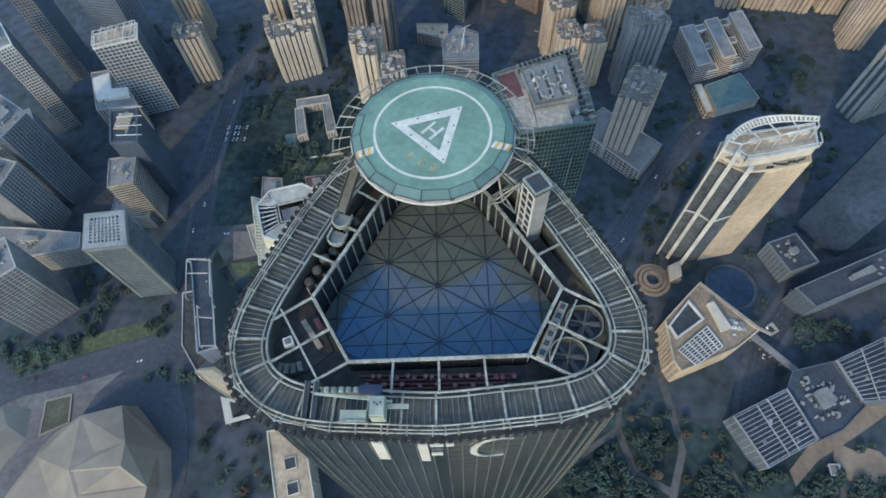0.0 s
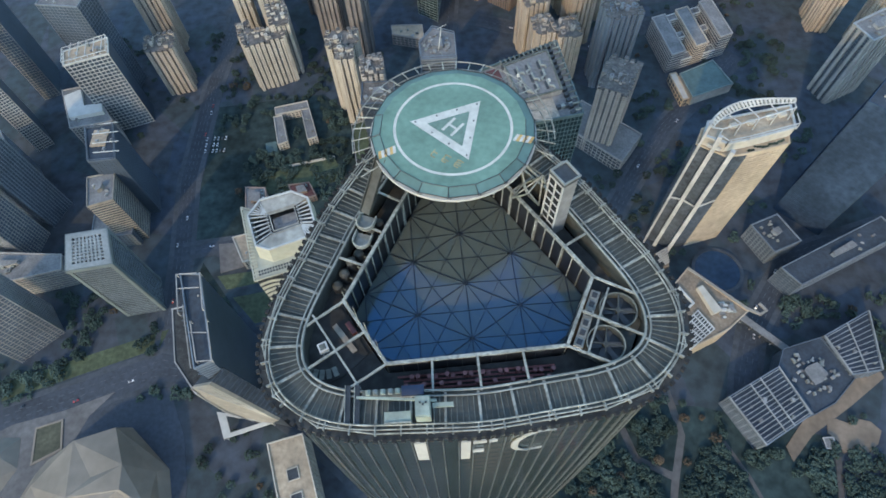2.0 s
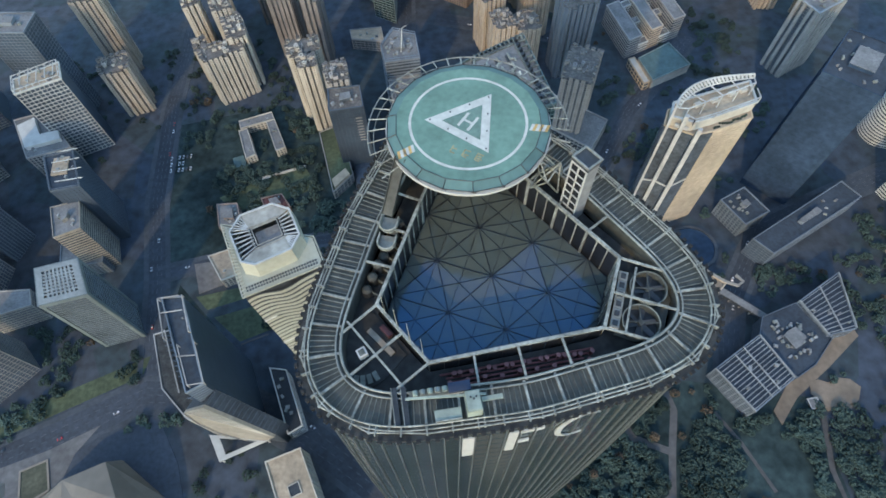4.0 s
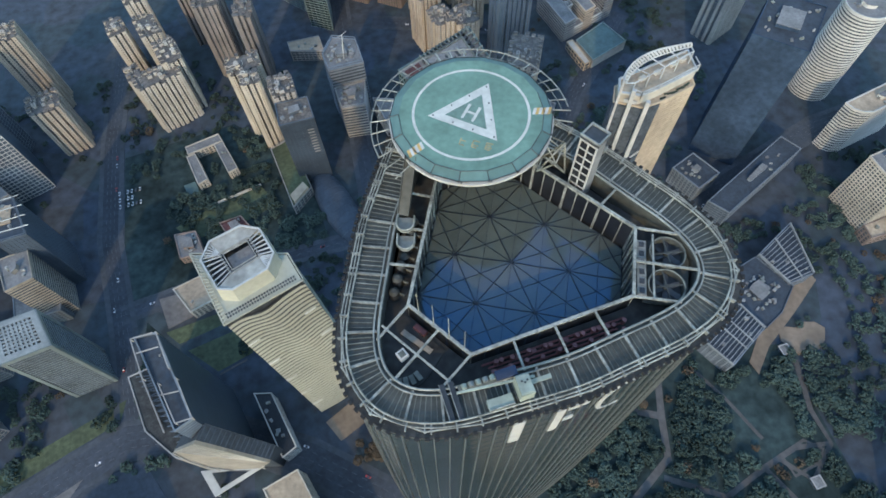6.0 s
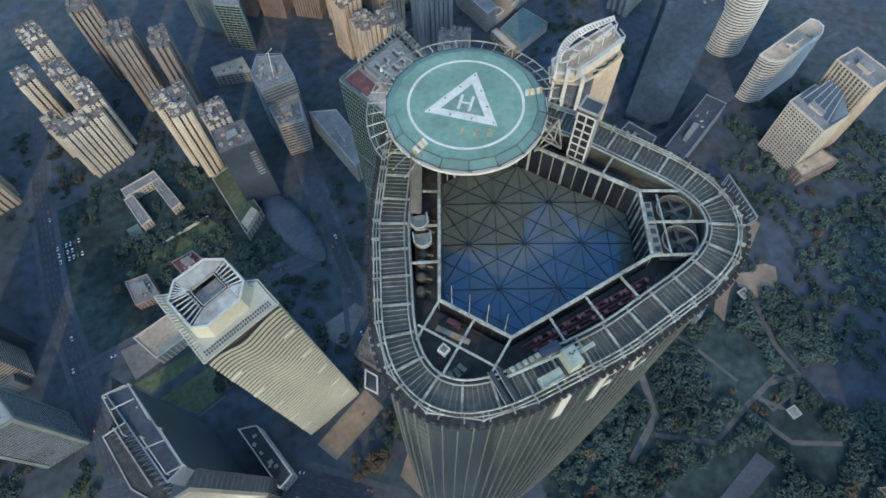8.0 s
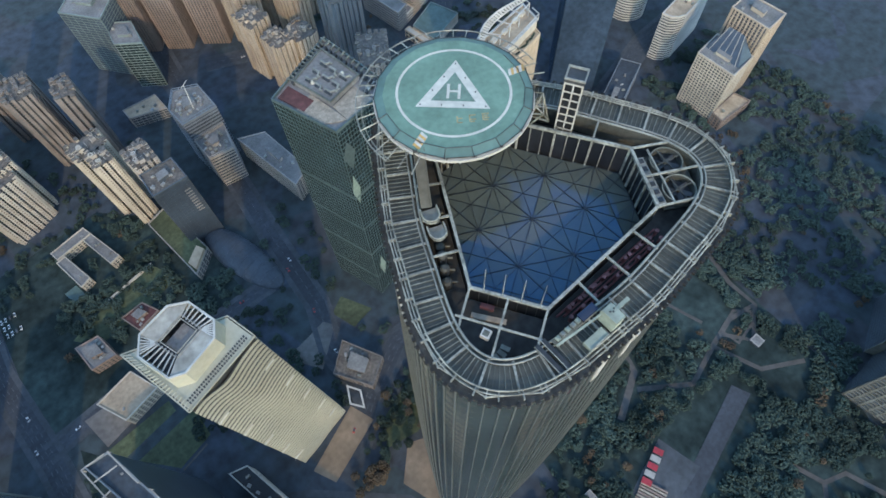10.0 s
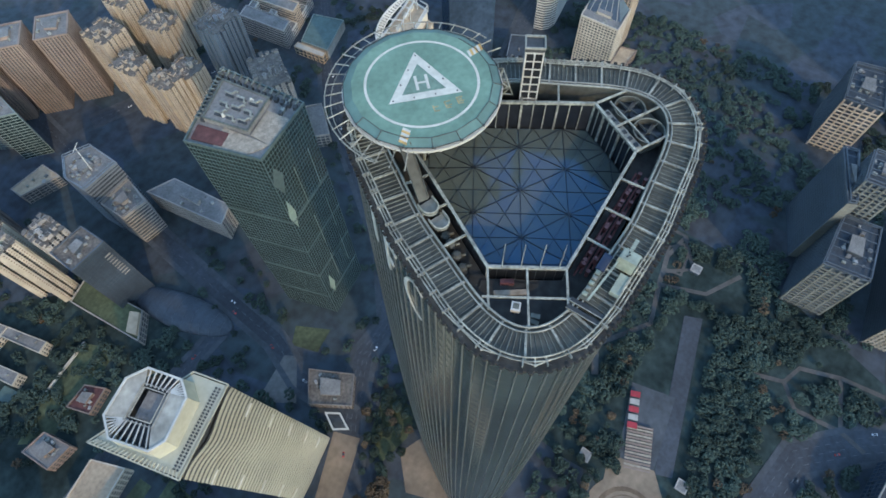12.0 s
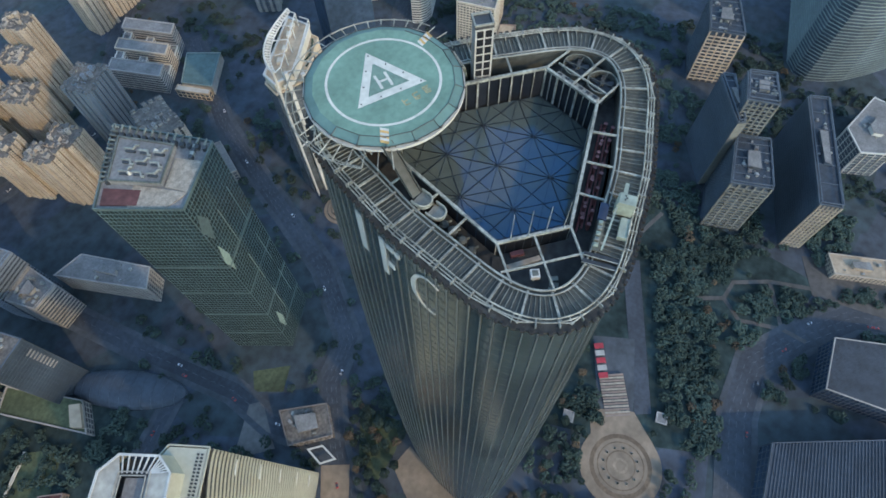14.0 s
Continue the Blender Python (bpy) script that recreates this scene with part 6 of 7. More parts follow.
CAR_BODY, CABIN, WHEEL = car_parts()
BODIES = {m.name: CAR_BODY.mesh("body_" + m.name.split()[0]) for m in (CAR_WHITE, CAR_DARK, CAR_RED)}
crng = random.Random(21)
for pts, w in ROADS:
    if w < 9:
        continue
    for p, q in zip(pts, pts[1:]):
        if max(abs(p[0]), abs(q[0])) > 460 or max(p[1], q[1]) > 560:
            continue
        d = Vector((q[0] - p[0], q[1] - p[1], 0))
        for k in range(max(1, int(d.length / 42))):
            f = crng.random()
            u = d.normalized()
            lane = crng.choice((-0.34, -0.12, 0.12, 0.34)) * w
            paint = crng.choice((CAR_WHITE, CAR_WHITE, CAR_DARK, CAR_RED))
            ob = thing("car", (p[0] + d.x * f - u.y * lane, p[1] + d.y * f + u.x * lane, 0.06), paint.name.replace(" car paint", "") + " saloon car on the asphalt road", "car", "cars on the roads", math.degrees(math.atan2(u.y, u.x)) + (180 if lane > 0 else 0))
            part("body", BODIES[paint.name], paint, ob)
            part("cabin", CABIN, WINDOW, ob)
            for x in (-1.4, 1.4):
                for y in (-0.85, 0.85):
                    wh = part("wheel", WHEEL, TYRE, ob)
                    wh.location = (x, y, 0.33)

for k, (x, y) in enumerate(PARK_ROWS):
    if crng.random() < 0.25:
        continue
    paint = (CAR_WHITE, CAR_DARK, CAR_WHITE)[k % 3]
    ob = thing("car", (x, y, 0.0), paint.name.replace(" car paint", "") + " saloon car parked in a row", "car", "parked cars", 82)
    part("body", BODIES[paint.name], paint, ob)
    part("cabin", CABIN, WINDOW, ob)
    for wx in (-1.4, 1.4):
        for wy in (-0.85, 0.85):
            wh = part("wheel", WHEEL, TYRE, ob)
            wh.location = (wx, wy, 0.33)


# ---- the city lies on lower ground than the plan's datum, and is larger by the same measure ----
CITY_SCALE = 1.05
CITY_EYE = Matrix.Translation((-33, -25, 493))
CITY = CITY_EYE @ Matrix.Scale(CITY_SCALE, 4) @ CITY_EYE.inverted()
GROUND_Z = 493 * (1 - CITY_SCALE)
for ob in [o for o in scene.objects if o.parent is None and o.type in ("MESH", "EMPTY")]:
    ob.matrix_world = CITY @ ob.matrix_world


# ---- the tower with the helipad ----
TC = Vector((1.1, 10.8, 0.0))
TURN = 1.608
TOP = 400.7
tower = thing("skyscraper", (TC.x, TC.y, 0), "tall rounded-triangle skyscraper of grey reflective glass with fine vertical fins", "skyscraper")


def radius(a):
    return 33.3 + 5.15 * math.cos(3 * (a - TURN)) + 0.91 * math.cos(6 * (a - TURN))


def swell(z):
    """How much wider than at the top the tower is at height z."""
    t = 1 - z / TOP
    return 1 + 0.45 * t - 0.33 * t * t


def outline(n, off=0.0, k=1.0):
    """The rounded triangle round the tower's axis, moved inwards by off."""
    base = []
    for i in range(n):
        a = 2 * math.pi * i / n
        base.append((k * radius(a) * math.cos(a), k * radius(a) * math.sin(a)))
    return inset(base, off) if off else base


def at(a, off=0.0, k=1.0):
    """A point of the outline at angle a and its outward normal."""
    r = lambda b: Vector((k * radius(b) * math.cos(b), k * radius(b) * math.sin(b), 0))
    t = (r(a + 0.004) - r(a - 0.004)).normalized()
    nrm = Vector((t.y, -t.x, 0))
    return r(a) - off * nrm, nrm, t


def even(count, off=0.0):
    """Angles that part the outline into equal lengths."""
    fine = [at(2 * math.pi * i / 2400, off)[0] for i in range(2401)]
    run = [0.0]
    for p, q in zip(fine, fine[1:]):
        run.append(run[-1] + (q - p).length)
    return [2 * math.pi * float(np.interp(run[-1] * i / count, run, range(2401))) / 2400 for i in range(count)]


# glazed body, floor bands and fins
LEVELS = [GROUND_Z + (TOP - GROUND_Z) * i / 55 for i in range(56)]
NB = 150
body = Shape()
for z in LEVELS:
    body.v += [(x, y, z) for x, y in outline(NB, 0, swell(z))]
for i in range(len(LEVELS) - 1):
    body.f += [(i * NB + j, i * NB + (j + 1) % NB, (i + 1) * NB + (j + 1) % NB, (i + 1) * NB + j) for j in range(NB)]
part("wall", body, TOWERGLASS, tower, smooth=True)
bands = Shape()
for k in range(1, 108):
    z = GROUND_Z + 4.1 * k
    if z > TOP - 2:
        break
    bands.band(outline(NB, -0.03, swell(z)), outline(NB, 0.05, swell(z)), z - 0.45, z + 0.45)
tagged(part("spandrel_grid", bands, SPANDREL, tower), kind="stuff")
for a in even(84):
    fin = Shape()
    zs = [GROUND_Z + (TOP - GROUND_Z) * i / 16 for i in range(17)]
    for z in zs:
        p, nrm, t = at(a, 0, swell(z))
        p = p + Vector((0, 0, z))
        fin.v += [p - t * 0.1, p - t * 0.1 + nrm * 0.3, p + t * 0.1 + nrm * 0.3, p + t * 0.1]
    for i in range(16):
        fin.f += [(4 * i + j, 4 * i + 4 + j, 4 * i + 5 + j, 4 * i + 1 + j) for j in range(3)]
    part("fin", fin, FIN, tower)

# letters on the three curved sides, each built of panels between the fins
def on_facade(side, s, z, off=-0.42):
    p, nrm, t = at(side + s / 29.6, off, swell(z))
    return p + Vector((TC.x, TC.y, z))


def panel(side, quad):
    """A thin plate on the curved facade; quad: four places as metres along it and height."""
    front = [on_facade(side, s, z) for s, z in quad]
    back = [on_facade(side, s, z, -0.12) for s, z in quad]
    return Shape().add(front + back, [(0, 1, 2, 3), (7, 6, 5, 4), (0, 4, 5, 1), (1, 5, 6, 2), (2, 6, 7, 3), (3, 7, 4, 0)])


def oblong(s0, z0, s1, z1):
    return [(s0, z0), (s1, z0), (s1, z1), (s0, z1)]


for side in (-math.pi / 2 + 0.038, 5 * math.pi / 6 + 0.038, math.pi / 6 + 0.038):
    sign = thing("rooftop_sign", (0, 0, 0), "large white letters I F C high on the glass facade", "sign")
    hi, lo = TOP - 6.2, TOP - 20.8
    strokes = [("letter_i", [oblong(-11.8, lo, -9.9, hi)]),
               ("letter_f", [oblong(-4.2, lo, -2.5, hi), oblong(-2.1, hi - 1.6, 0.2, hi), oblong(0.6, hi - 1.6, 2.0, hi), oblong(-2.1, lo + 5.6, -0.1, lo + 7.4)])]
    curve = []
    c, zc, rs, rz = 9.6, (hi + lo) / 2, 4.9, 7.3
    for k in range(14):
        a0, a1 = math.radians(62 + 16 * k), math.radians(62 + 16 * k + 15.4)
        thick = lambda a: 0.90 - 0.15 * math.sin((a - math.radians(62)) / math.radians(224) * math.pi)
        arc = lambda a, r: (c + rs * r * math.cos(a), zc + rz * (0.86 + 0.14 * r) * math.sin(a))
        curve.append([arc(a0, 1.0), arc(a1, 1.0), arc(a1, thick(a1)), arc(a0, thick(a0))])
    strokes.append(("letter_c", curve))
    for nm, quads in strokes:
        whole = Shape()
        for q in quads:
            one = panel(side, q)
            whole.add(one.v, one.f)
        part(nm, whole, SIGN_WHITE, sign)


# ---- roof of the tower ----
def up(x, y, z=0.0):
    """A place by the tower's own axes, one corner of the triangle on +x."""
    c, s = math.cos(TURN), math.sin(TURN)
    return Vector((TC.x + c * x - s * y, TC.y + s * x + c * y, TOP + z))


def world_at(a, off, z=0.0):
    p, nrm, t = at(a, off)
    return p + TC + Vector((0, 0, TOP + z)), nrm, t


RING_IN = 6.4
deck = Shape()
deck.band([(x + TC.x, y + TC.y) for x, y in outline(180, 0.5)], [(x + TC.x, y + TC.y) for x, y in outline(180, RING_IN)], TOP - 1.0, TOP - 0.1)
ring = thing("roof_ring", (0, 0, 0), "ring of grey louvred panels with white cross beams", "roof deck")
part("louvre_deck", deck, LOUVRE, ring)
slat_mesh = Shape().block(-0.06, -2.3, -0.18, 0.06, 2.3, 0.0).mesh("slat")
beam_mesh = Shape().block(-0.2, -2.75, -0.18, 0.2, 2.75, 0.18).mesh("cross_beam")
stations = even(36 * 6, 3.4)
for i, a in enumerate(stations):
    p, nrm, t = world_at(a, 3.45, 0.12 if i % 6 else 0.22)
    m = Matrix(((t.x, nrm.x, 0, p.x), (t.y, nrm.y, 0, p.y), (0, 0, 1, p.z), (0, 0, 0, 1)))
    ob = part("slat" if i % 6 else "cross_beam", slat_mesh if i % 6 else beam_mesh, SLAT if i % 6 else WHITE_STEEL, ring)
    ob.matrix_world = m
for off, z, r in ((RING_IN + 0.1, 0.45, 0.22), (RING_IN - 0.75, 0.35, 0.16)):
    part("inner_rail", Shape().pipe([world_at(2 * math.pi * i / 150, off, z)[0] for i in range(150)], r, 8, True), GREY_STEEL, ring, "", True)
part("inner_kerb", Shape().band([(x + TC.x, y + TC.y) for x, y in outline(150, RING_IN)], [(x + TC.x, y + TC.y) for x, y in outline(150, RING_IN + 0.35)], TOP - 4.2, TOP + 0.15), LOUVRE, ring)

crown = thing("crown_rail", (0, 0, 0), "white steel pipe rails on brackets round the tower's rim", "railing")
nodes = [world_at(a, -0.15, 0.7)[0] for a in even(24)]
part("outer_rail", Shape().pipe(nodes, 0.14, 8, True), WHITE_STEEL, crown)
for i, p in enumerate(nodes):
    q = world_at(even(24)[i], 1.1, 0.95)[0]
    part("rail_tie", Shape().tube(p, q, 0.1, 6), WHITE_STEEL, crown)
    part("rail_node", Shape().tube(p - Vector((0, 0, 0.3)), p + Vector((0, 0, 0.2)), 0.24, 8), WHITE_STEEL, crown)
for off, z, r in ((1.1, 0.95, 0.15), (0.45, 0.8, 0.12)):
    part("rail", Shape().pipe([world_at(2 * math.pi * i / 150, off, z)[0] for i in range(150)], r, 8, True), WHITE_STEEL, crown, "", True)
part("edge_gutter", Shape().band([(x + TC.x, y + TC.y) for x, y in outline(150, -1.0)], [(x + TC.x, y + TC.y) for x, y in outline(150, 0.6)], TOP - 0.8, TOP - 0.05), FLOOR_DARK, crown)
post_mesh = Shape().block(-0.1, -0.75, -0.5, 0.1, 0.75, 0.55).mesh("bracket")
stud_mesh = Shape().block(-0.36, -0.3, -0.5, 0.36, 0.3, 0.25).mesh("edge_bracket")
for i, a in enumerate(even(54)):
    p, nrm, t = world_at(a, 0.35, 0.4)
    ob = part("bracket", post_mesh, GREY_STEEL, crown)
    ob.matrix_world = Matrix(((t.x, nrm.x, 0, p.x), (t.y, nrm.y, 0, p.y), (0, 0, 1, p.z), (0, 0, 0, 1)))
for i, a in enumerate(even(150)):
    p, nrm, t = world_at(a, -1.15, 0.0)
    ob = part("edge_bracket", stud_mesh, TYRE, crown)
    ob.matrix_world = Matrix(((t.x, nrm.x, 0, p.x), (t.y, nrm.y, 0, p.y), (0, 0, 1, p.z), (0, 0, 0, 1)))

# six-sided well with its glass walls
HEX = []
for k in range(3):
    for x, y in ((-16.9, 15.2), (-16.9, -15.2)):
        c, s = math.cos(2 * math.pi * k / 3), math.sin(2 * math.pi * k / 3)
        HEX.append((c * x - s * y, s * x + c * y))
# order the six corners round the axis
HEX.sort(key=lambda p: math.atan2(p[1], p[0]))
WELL = 9.2
well = thing("roof_well", (0, 0, 0), "six-sided roof well with white steel beams, posts and dark glazed walls", "atrium wall")
for i in range(6):
    p, q = up(*HEX[i]), up(*HEX[(i + 1) % 6])
    d = q - p
    u = d.normalized()
    inw = Vector((-u.y, u.x, 0))
    part("edge_beam", Shape().bar(p + Vector((0, 0, 0.3)), q + Vector((0, 0, 0.3)), 0.55, 0.6), WHITE_STEEL, well)
    part("sill_beam", Shape().bar(p + Vector((0, 0, -WELL + 0.3)), q + Vector((0, 0, -WELL + 0.3)), 0.3, 0.35), DARK_STEEL, well)
    k = 12 if d.length > 22 else 8
    for j in range(k):
        a, b = p + d * j / k, p + d * (j + 1) / k
        part("wall_pane", Shape().bar((a + b) / 2 - u * (d.length / k / 2 - 0.05) - inw * 0.12 + Vector((0, 0, -WELL / 2)), (a + b) / 2 + u * (d.length / k / 2 - 0.05) - inw * 0.12 + Vector((0, 0, -WELL / 2)), 0.06, WELL - 0.3), WALLGLASS, well)
        heavy = j % 3 == 0
        w = 0.42 if heavy else 0.2
        part("post", Shape().bar(a + inw * 0.15, a + inw * 0.15 + Vector((0, 0, -WELL)), w, w, up=u), WHITE_STEEL, well)


# ---- skylight: a folded net of triangles ----
skylight = thing("skylight", (0, 0, 0), "folded blue glass skylight of triangular panes in dark bars", "skylight")
inside = [(x * 0.985, y * 0.985) for x, y in HEX]


def clip(poly):
    """A polygon cut to the six-sided outline."""
    for i in range(6):
        (ax, ay), (bx, by) = inside[i], inside[(i + 1) % 6]
        out = []
        side = lambda p: (bx - ax) * (p[1] - ay) - (by - ay) * (p[0] - ax)
        for p, q in zip(poly, poly[1:] + poly[:1]):
            s, t = side(p), side(q)
            if s >= 0:
                out.append(p)
            if s * t < 0:
                k = s / (s - t)
                out.append((p[0] + (q[0] - p[0]) * k, p[1] + (q[1] - p[1]) * k))
        poly = out
        if len(poly) < 3:
            return []
    return poly


STEP = 11.2


def lattice(i, j):
    return STEP * (i + 0.5 * j), STEP * 0.8660254 * j


def glass_height(x, y):
    """Hubs stand proud of the hollows between them, on a shallow dome."""
    j = y / (STEP * 0.8660254)
    i = x / STEP - 0.5 * j
    near = min(math.dist((x, y), lattice(round(i) + a, round(j) + b)) for a in (-1, 0, 1) for b in (-1, 0, 1))
    return -WELL + 0.8 + 0.8 * (1 - (x * x + y * y) / 700) + 0.32 * (1 - near / (STEP * 0.577))


seen_bars = set()
for i in range(-6, 7):
    for j in range(-6, 7):
        for tri in (((i, j), (i + 1, j), (i, j + 1)), ((i + 1, j), (i + 1, j + 1), (i, j + 1))):
            pts3 = [lattice(*t) for t in tri]
            mid = centre(pts3)
            if math.hypot(*mid) > 32:
                continue
            for a in range(3):
                p, q = pts3[a], pts3[(a + 1) % 3]
                half = ((p[0] + q[0]) / 2, (p[1] + q[1]) / 2)
                for poly in ([p, half, mid], [half, q, mid]):
                    cut = clip(poly)
                    if len(cut) < 3:
                        continue
                    s = Shape()
                    top = [up(x, y, glass_height(x, y)) for x, y in cut]
                    n = len(top)
                    s.add(top + [v - Vector((0, 0, 0.12)) for v in top], [tuple(range(n)), tuple(range(n, 2 * n))[::-1]] + [(b, n + b, n + (b + 1) % n, (b + 1) % n) for b in range(n)])
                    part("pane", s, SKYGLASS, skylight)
                    for b in range(n):
                        e0, e1 = cut[b], cut[(b + 1) % n]
                        key = tuple(sorted((tuple(round(v, 1) for v in e0), tuple(round(v, 1) for v in e1))))
                        if key in seen_bars or math.dist(e0, e1) < 0.6:
                            continue
                        seen_bars.add(key)
                        main = min(math.dist(e, mid) for e in (e0, e1)) > 0.2
                        part("glazing_bar", Shape().bar(up(*e0, glass_height(*e0) + 0.06), up(*e1, glass_height(*e1) + 0.06), 0.18 if main else 0.085, 0.12), NAVY_STEEL, skylight)


# ---- helipad ----
PC = Vector((0.5, 34.3, 411.5))
PR = 15.2
SIDES = 18
pad = thing("helipad", PC, "round teal helipad with white ring, triangle and letter H", "helipad")


def ngon(r, n=SIDES, turn=0.05):
    return [(r * math.cos(2 * math.pi * i / n + turn), r * math.sin(2 * math.pi * i / n + turn)) for i in range(n)]


part("deck", Shape().prism(ngon(PR - 1.6), -0.45, 0.0), PAD_GREEN, pad)
lo, hi = ngon(PR + 0.15), ngon(PR - 1.6)
for i in range(SIDES):
    j = (i + 1) % SIDES
    a, b, c, d = (*lo[i], -0.75), (*lo[j], -0.75), (*hi[j], -0.03), (*hi[i], -0.03)
    s = Shape()
    vs = [Vector(v) for v in (a, b, c, d)]
    s.add(vs + [v - Vector((0, 0, 0.05)) for v in vs], [(0, 1, 2, 3), (7, 6, 5, 4), (0, 4, 5, 1), (1, 5, 6, 2), (2, 6, 7, 3), (3, 7, 4, 0)])
    part("safety_net", s, PAD_NET, pad)
    for p, q in ((a, b), (d, c), (a, d)) if lo[i][1] + lo[j][1] < 4 else ((a, b),):
        part("net_rail", Shape().tube(Vector(p) + Vector((0, 0, 0.1)), Vector(q) + Vector((0, 0, 0.1)), 0.075, 6), DARK_STEEL, pad)
    part("edge_lamp", Shape().tube((*lo[i], -0.75), (*lo[i], -0.25), 0.16, 8, 0.1), DARK_STEEL, pad)
    part("ring_clip", Shape().tube((lo[i][0], lo[i][1], -1.7), (lo[j][0] * 0.1 + lo[i][0] * 0.9, lo[j][1] * 0.1 + lo[i][1] * 0.9, -0.9), 0.1, 6), DARK_STEEL, pad)
part("white_ring", Shape().band(ngon(11.1, 96), ngon(10.6, 96), 0.004, 0.02), PAD_WHITE, pad)
ta = math.atan2(36.2 - 34.3, -7.3 - 0.5)
tri_out = [(8.15 * math.cos(ta + 2 * math.pi * i / 3), 8.15 * math.sin(ta + 2 * math.pi * i / 3)) for i in range(3)]
tri_in = [(4.9 * math.cos(ta + 2 * math.pi * i / 3), 4.9 * math.sin(ta + 2 * math.pi * i / 3)) for i in range(3)]
part("white_triangle", Shape().band(tri_out, tri_in, 0.006, 0.022), PAD_WHITE, pad)
part("triangle_field", Shape().prism(tri_in, 0.004, 0.014), PAD_INNER, pad)
# letter H: two stems and a bar, square to one side of the triangle
hx = Vector((math.cos(ta - math.pi / 2 - math.pi / 6 + math.pi / 2), math.sin(ta - math.pi / 6), 0)).normalized()
hy = Vector((-hx.y, hx.x, 0))
for k in (-1, 1):
    part("letter_stem", Shape().box(hx * 1.05 * k + Vector((0, 0, 0.02)), hx * 0.27, hy * 1.85, (0, 0, 0.008)), PAD_WHITE, pad)
part("letter_bar", Shape().box(Vector((0, 0, 0.02)), hx * 0.76, hy * 0.25, (0, 0, 0.008)), PAD_WHITE, pad)
for ang in (ta, ta + 2 * math.pi / 3, ta + 4 * math.pi / 3):
    for f in (0.0, 0.33, 0.66):
        p = Vector((7.1 * math.cos(ang), 7.1 * math.sin(ang), 0)).lerp(Vector((7.1 * math.cos(ang + 2.0944), 7.1 * math.sin(ang + 2.0944), 0)), f)
        part("light_fitting", Shape().tube(p, p + Vector((0, 0, 0.16)), 0.16, 8), DARK_STEEL, pad)
# orange marks: worn figures and the two striped thresholds
for x, y, bars in ((-3.6, -6.0, (0, 2)), (-1.7, -7.3, (0, 1, 3)), (0.4, -8.6, (0, 1, 2, 3))):
    mx, my = Vector((0.80, -0.6, 0)), Vector((0.6, 0.80, 0))
    for k in bars:
        c = Vector((x, y, 0.012)) + my * (-0.75 + 0.5 * k)
        part("worn_mark", Shape().box(c, mx * (0.62 if k % 2 else 0.4), my * 0.13, (0, 0, 0.006)), PAD_FADED, pad)
    part("worn_mark", Shape().box(Vector((x, y, 0.010)) - mx * 0.55, mx * 0.12, my * 0.8, (0, 0, 0.006)), PAD_FADED, pad)
for ang in (math.radians(202), math.radians(-17)):
    d, s = Vector((math.cos(ang), math.sin(ang), 0)), Vector((-math.sin(ang), math.cos(ang), 0))
    for k in range(6):
        r0, w = 11.3 + 0.56 * k, 0.56
        foot = [d * r0 - s * 0.8, d * (r0 + w) - s * 0.8, d * (r0 + w + 0.5) + s * 0.8, d * (r0 + 0.5) + s * 0.8]
        part("threshold_stripe", Shape().prism([(v.x, v.y) for v in foot], 0.006, 0.022), (PAD_WHITE, PAD_ORANGE)[k % 2], pad)
# ring beam, ribs and struts under the deck
part("ring_beam", Shape().band(ngon(15.5, 72), ngon(14.9, 72), -1.75, -1.15), SIGN_WHITE, pad)
for i in range(18):
    a = 2 * math.pi * (i + 0.5) / 18
    c, s = math.cos(a), math.sin(a)
    part("rib", Shape().bar((2 * c, 2 * s, -0.9), (14.6 * c, 14.6 * s, -0.9), 0.3, 0.7), GREY_STEEL, pad)
    part("ring_lug", Shape().tube((14.7 * c, 14.7 * s, -1.6), (15.5 * c, 15.5 * s, -1.9), 0.12, 6), WHITE_STEEL, pad)
    foot_r, drop = (9.5, -10.8)
    part("strut", Shape().tube((12.5 * c, 12.5 * s, -1.3), (foot_r * math.cos(a + 0.17), foot_r * math.sin(a + 0.17) * 0.9, drop), 0.22, 8), WHITE_STEEL, pad)
# outer catwalk ring with spokes, on the side away from the well
arc = [math.radians(-8 + 196 * i / 60) for i in range(61)]
part("catwalk_rail", Shape().pipe([(19.0 * math.cos(a), 19.0 * math.sin(a), -2.2) for a in arc], 0.13, 6), GREY_STEEL, pad)
part("catwalk_rail", Shape().pipe([(18.0 * math.cos(a), 18.0 * math.sin(a), -3.2) for a in arc], 0.10, 6), GREY_STEEL, pad)
for i in range(27):
    a = math.radians(-20 + 226 * i / 26)
    part("spoke", Shape().tube((15.3 * math.cos(a), 15.3 * math.sin(a), -1.4), (19.2 * math.cos(a), 19.2 * math.sin(a), -2.2), 0.12, 6), WHITE_STEEL, pad)

# roof under and round the pad, floor of the plant space between ring and well
plant = Shape()
hexring = []
for i in range(150):
    a = 2 * math.pi * i / 150
    d = Vector((math.cos(a), math.sin(a)))
    best = 99.0
    for k in range(6):
        p, q = up(*HEX[k]) - TC, up(*HEX[(k + 1) % 6]) - TC
        e = (q - p).to_2d()
        den = d.x * e.y - d.y * e.x
        if abs(den) > 1e-6:
            r = (p.x * e.y - p.y * e.x) / den
            f = (p.x * d.y - p.y * d.x) / den
            if r > 0 and -0.001 <= f <= 1.001:
                best = min(best, r)
    hexring.append((TC.x + d.x * (best + 0.4), TC.y + d.y * (best + 0.4)))
outer_ring = []
for i in range(150):
    a = 2 * math.pi * i / 150
    r = radius(a) - RING_IN - 0.9
    outer_ring.append((TC.x + r * math.cos(a), TC.y + r * math.sin(a)))
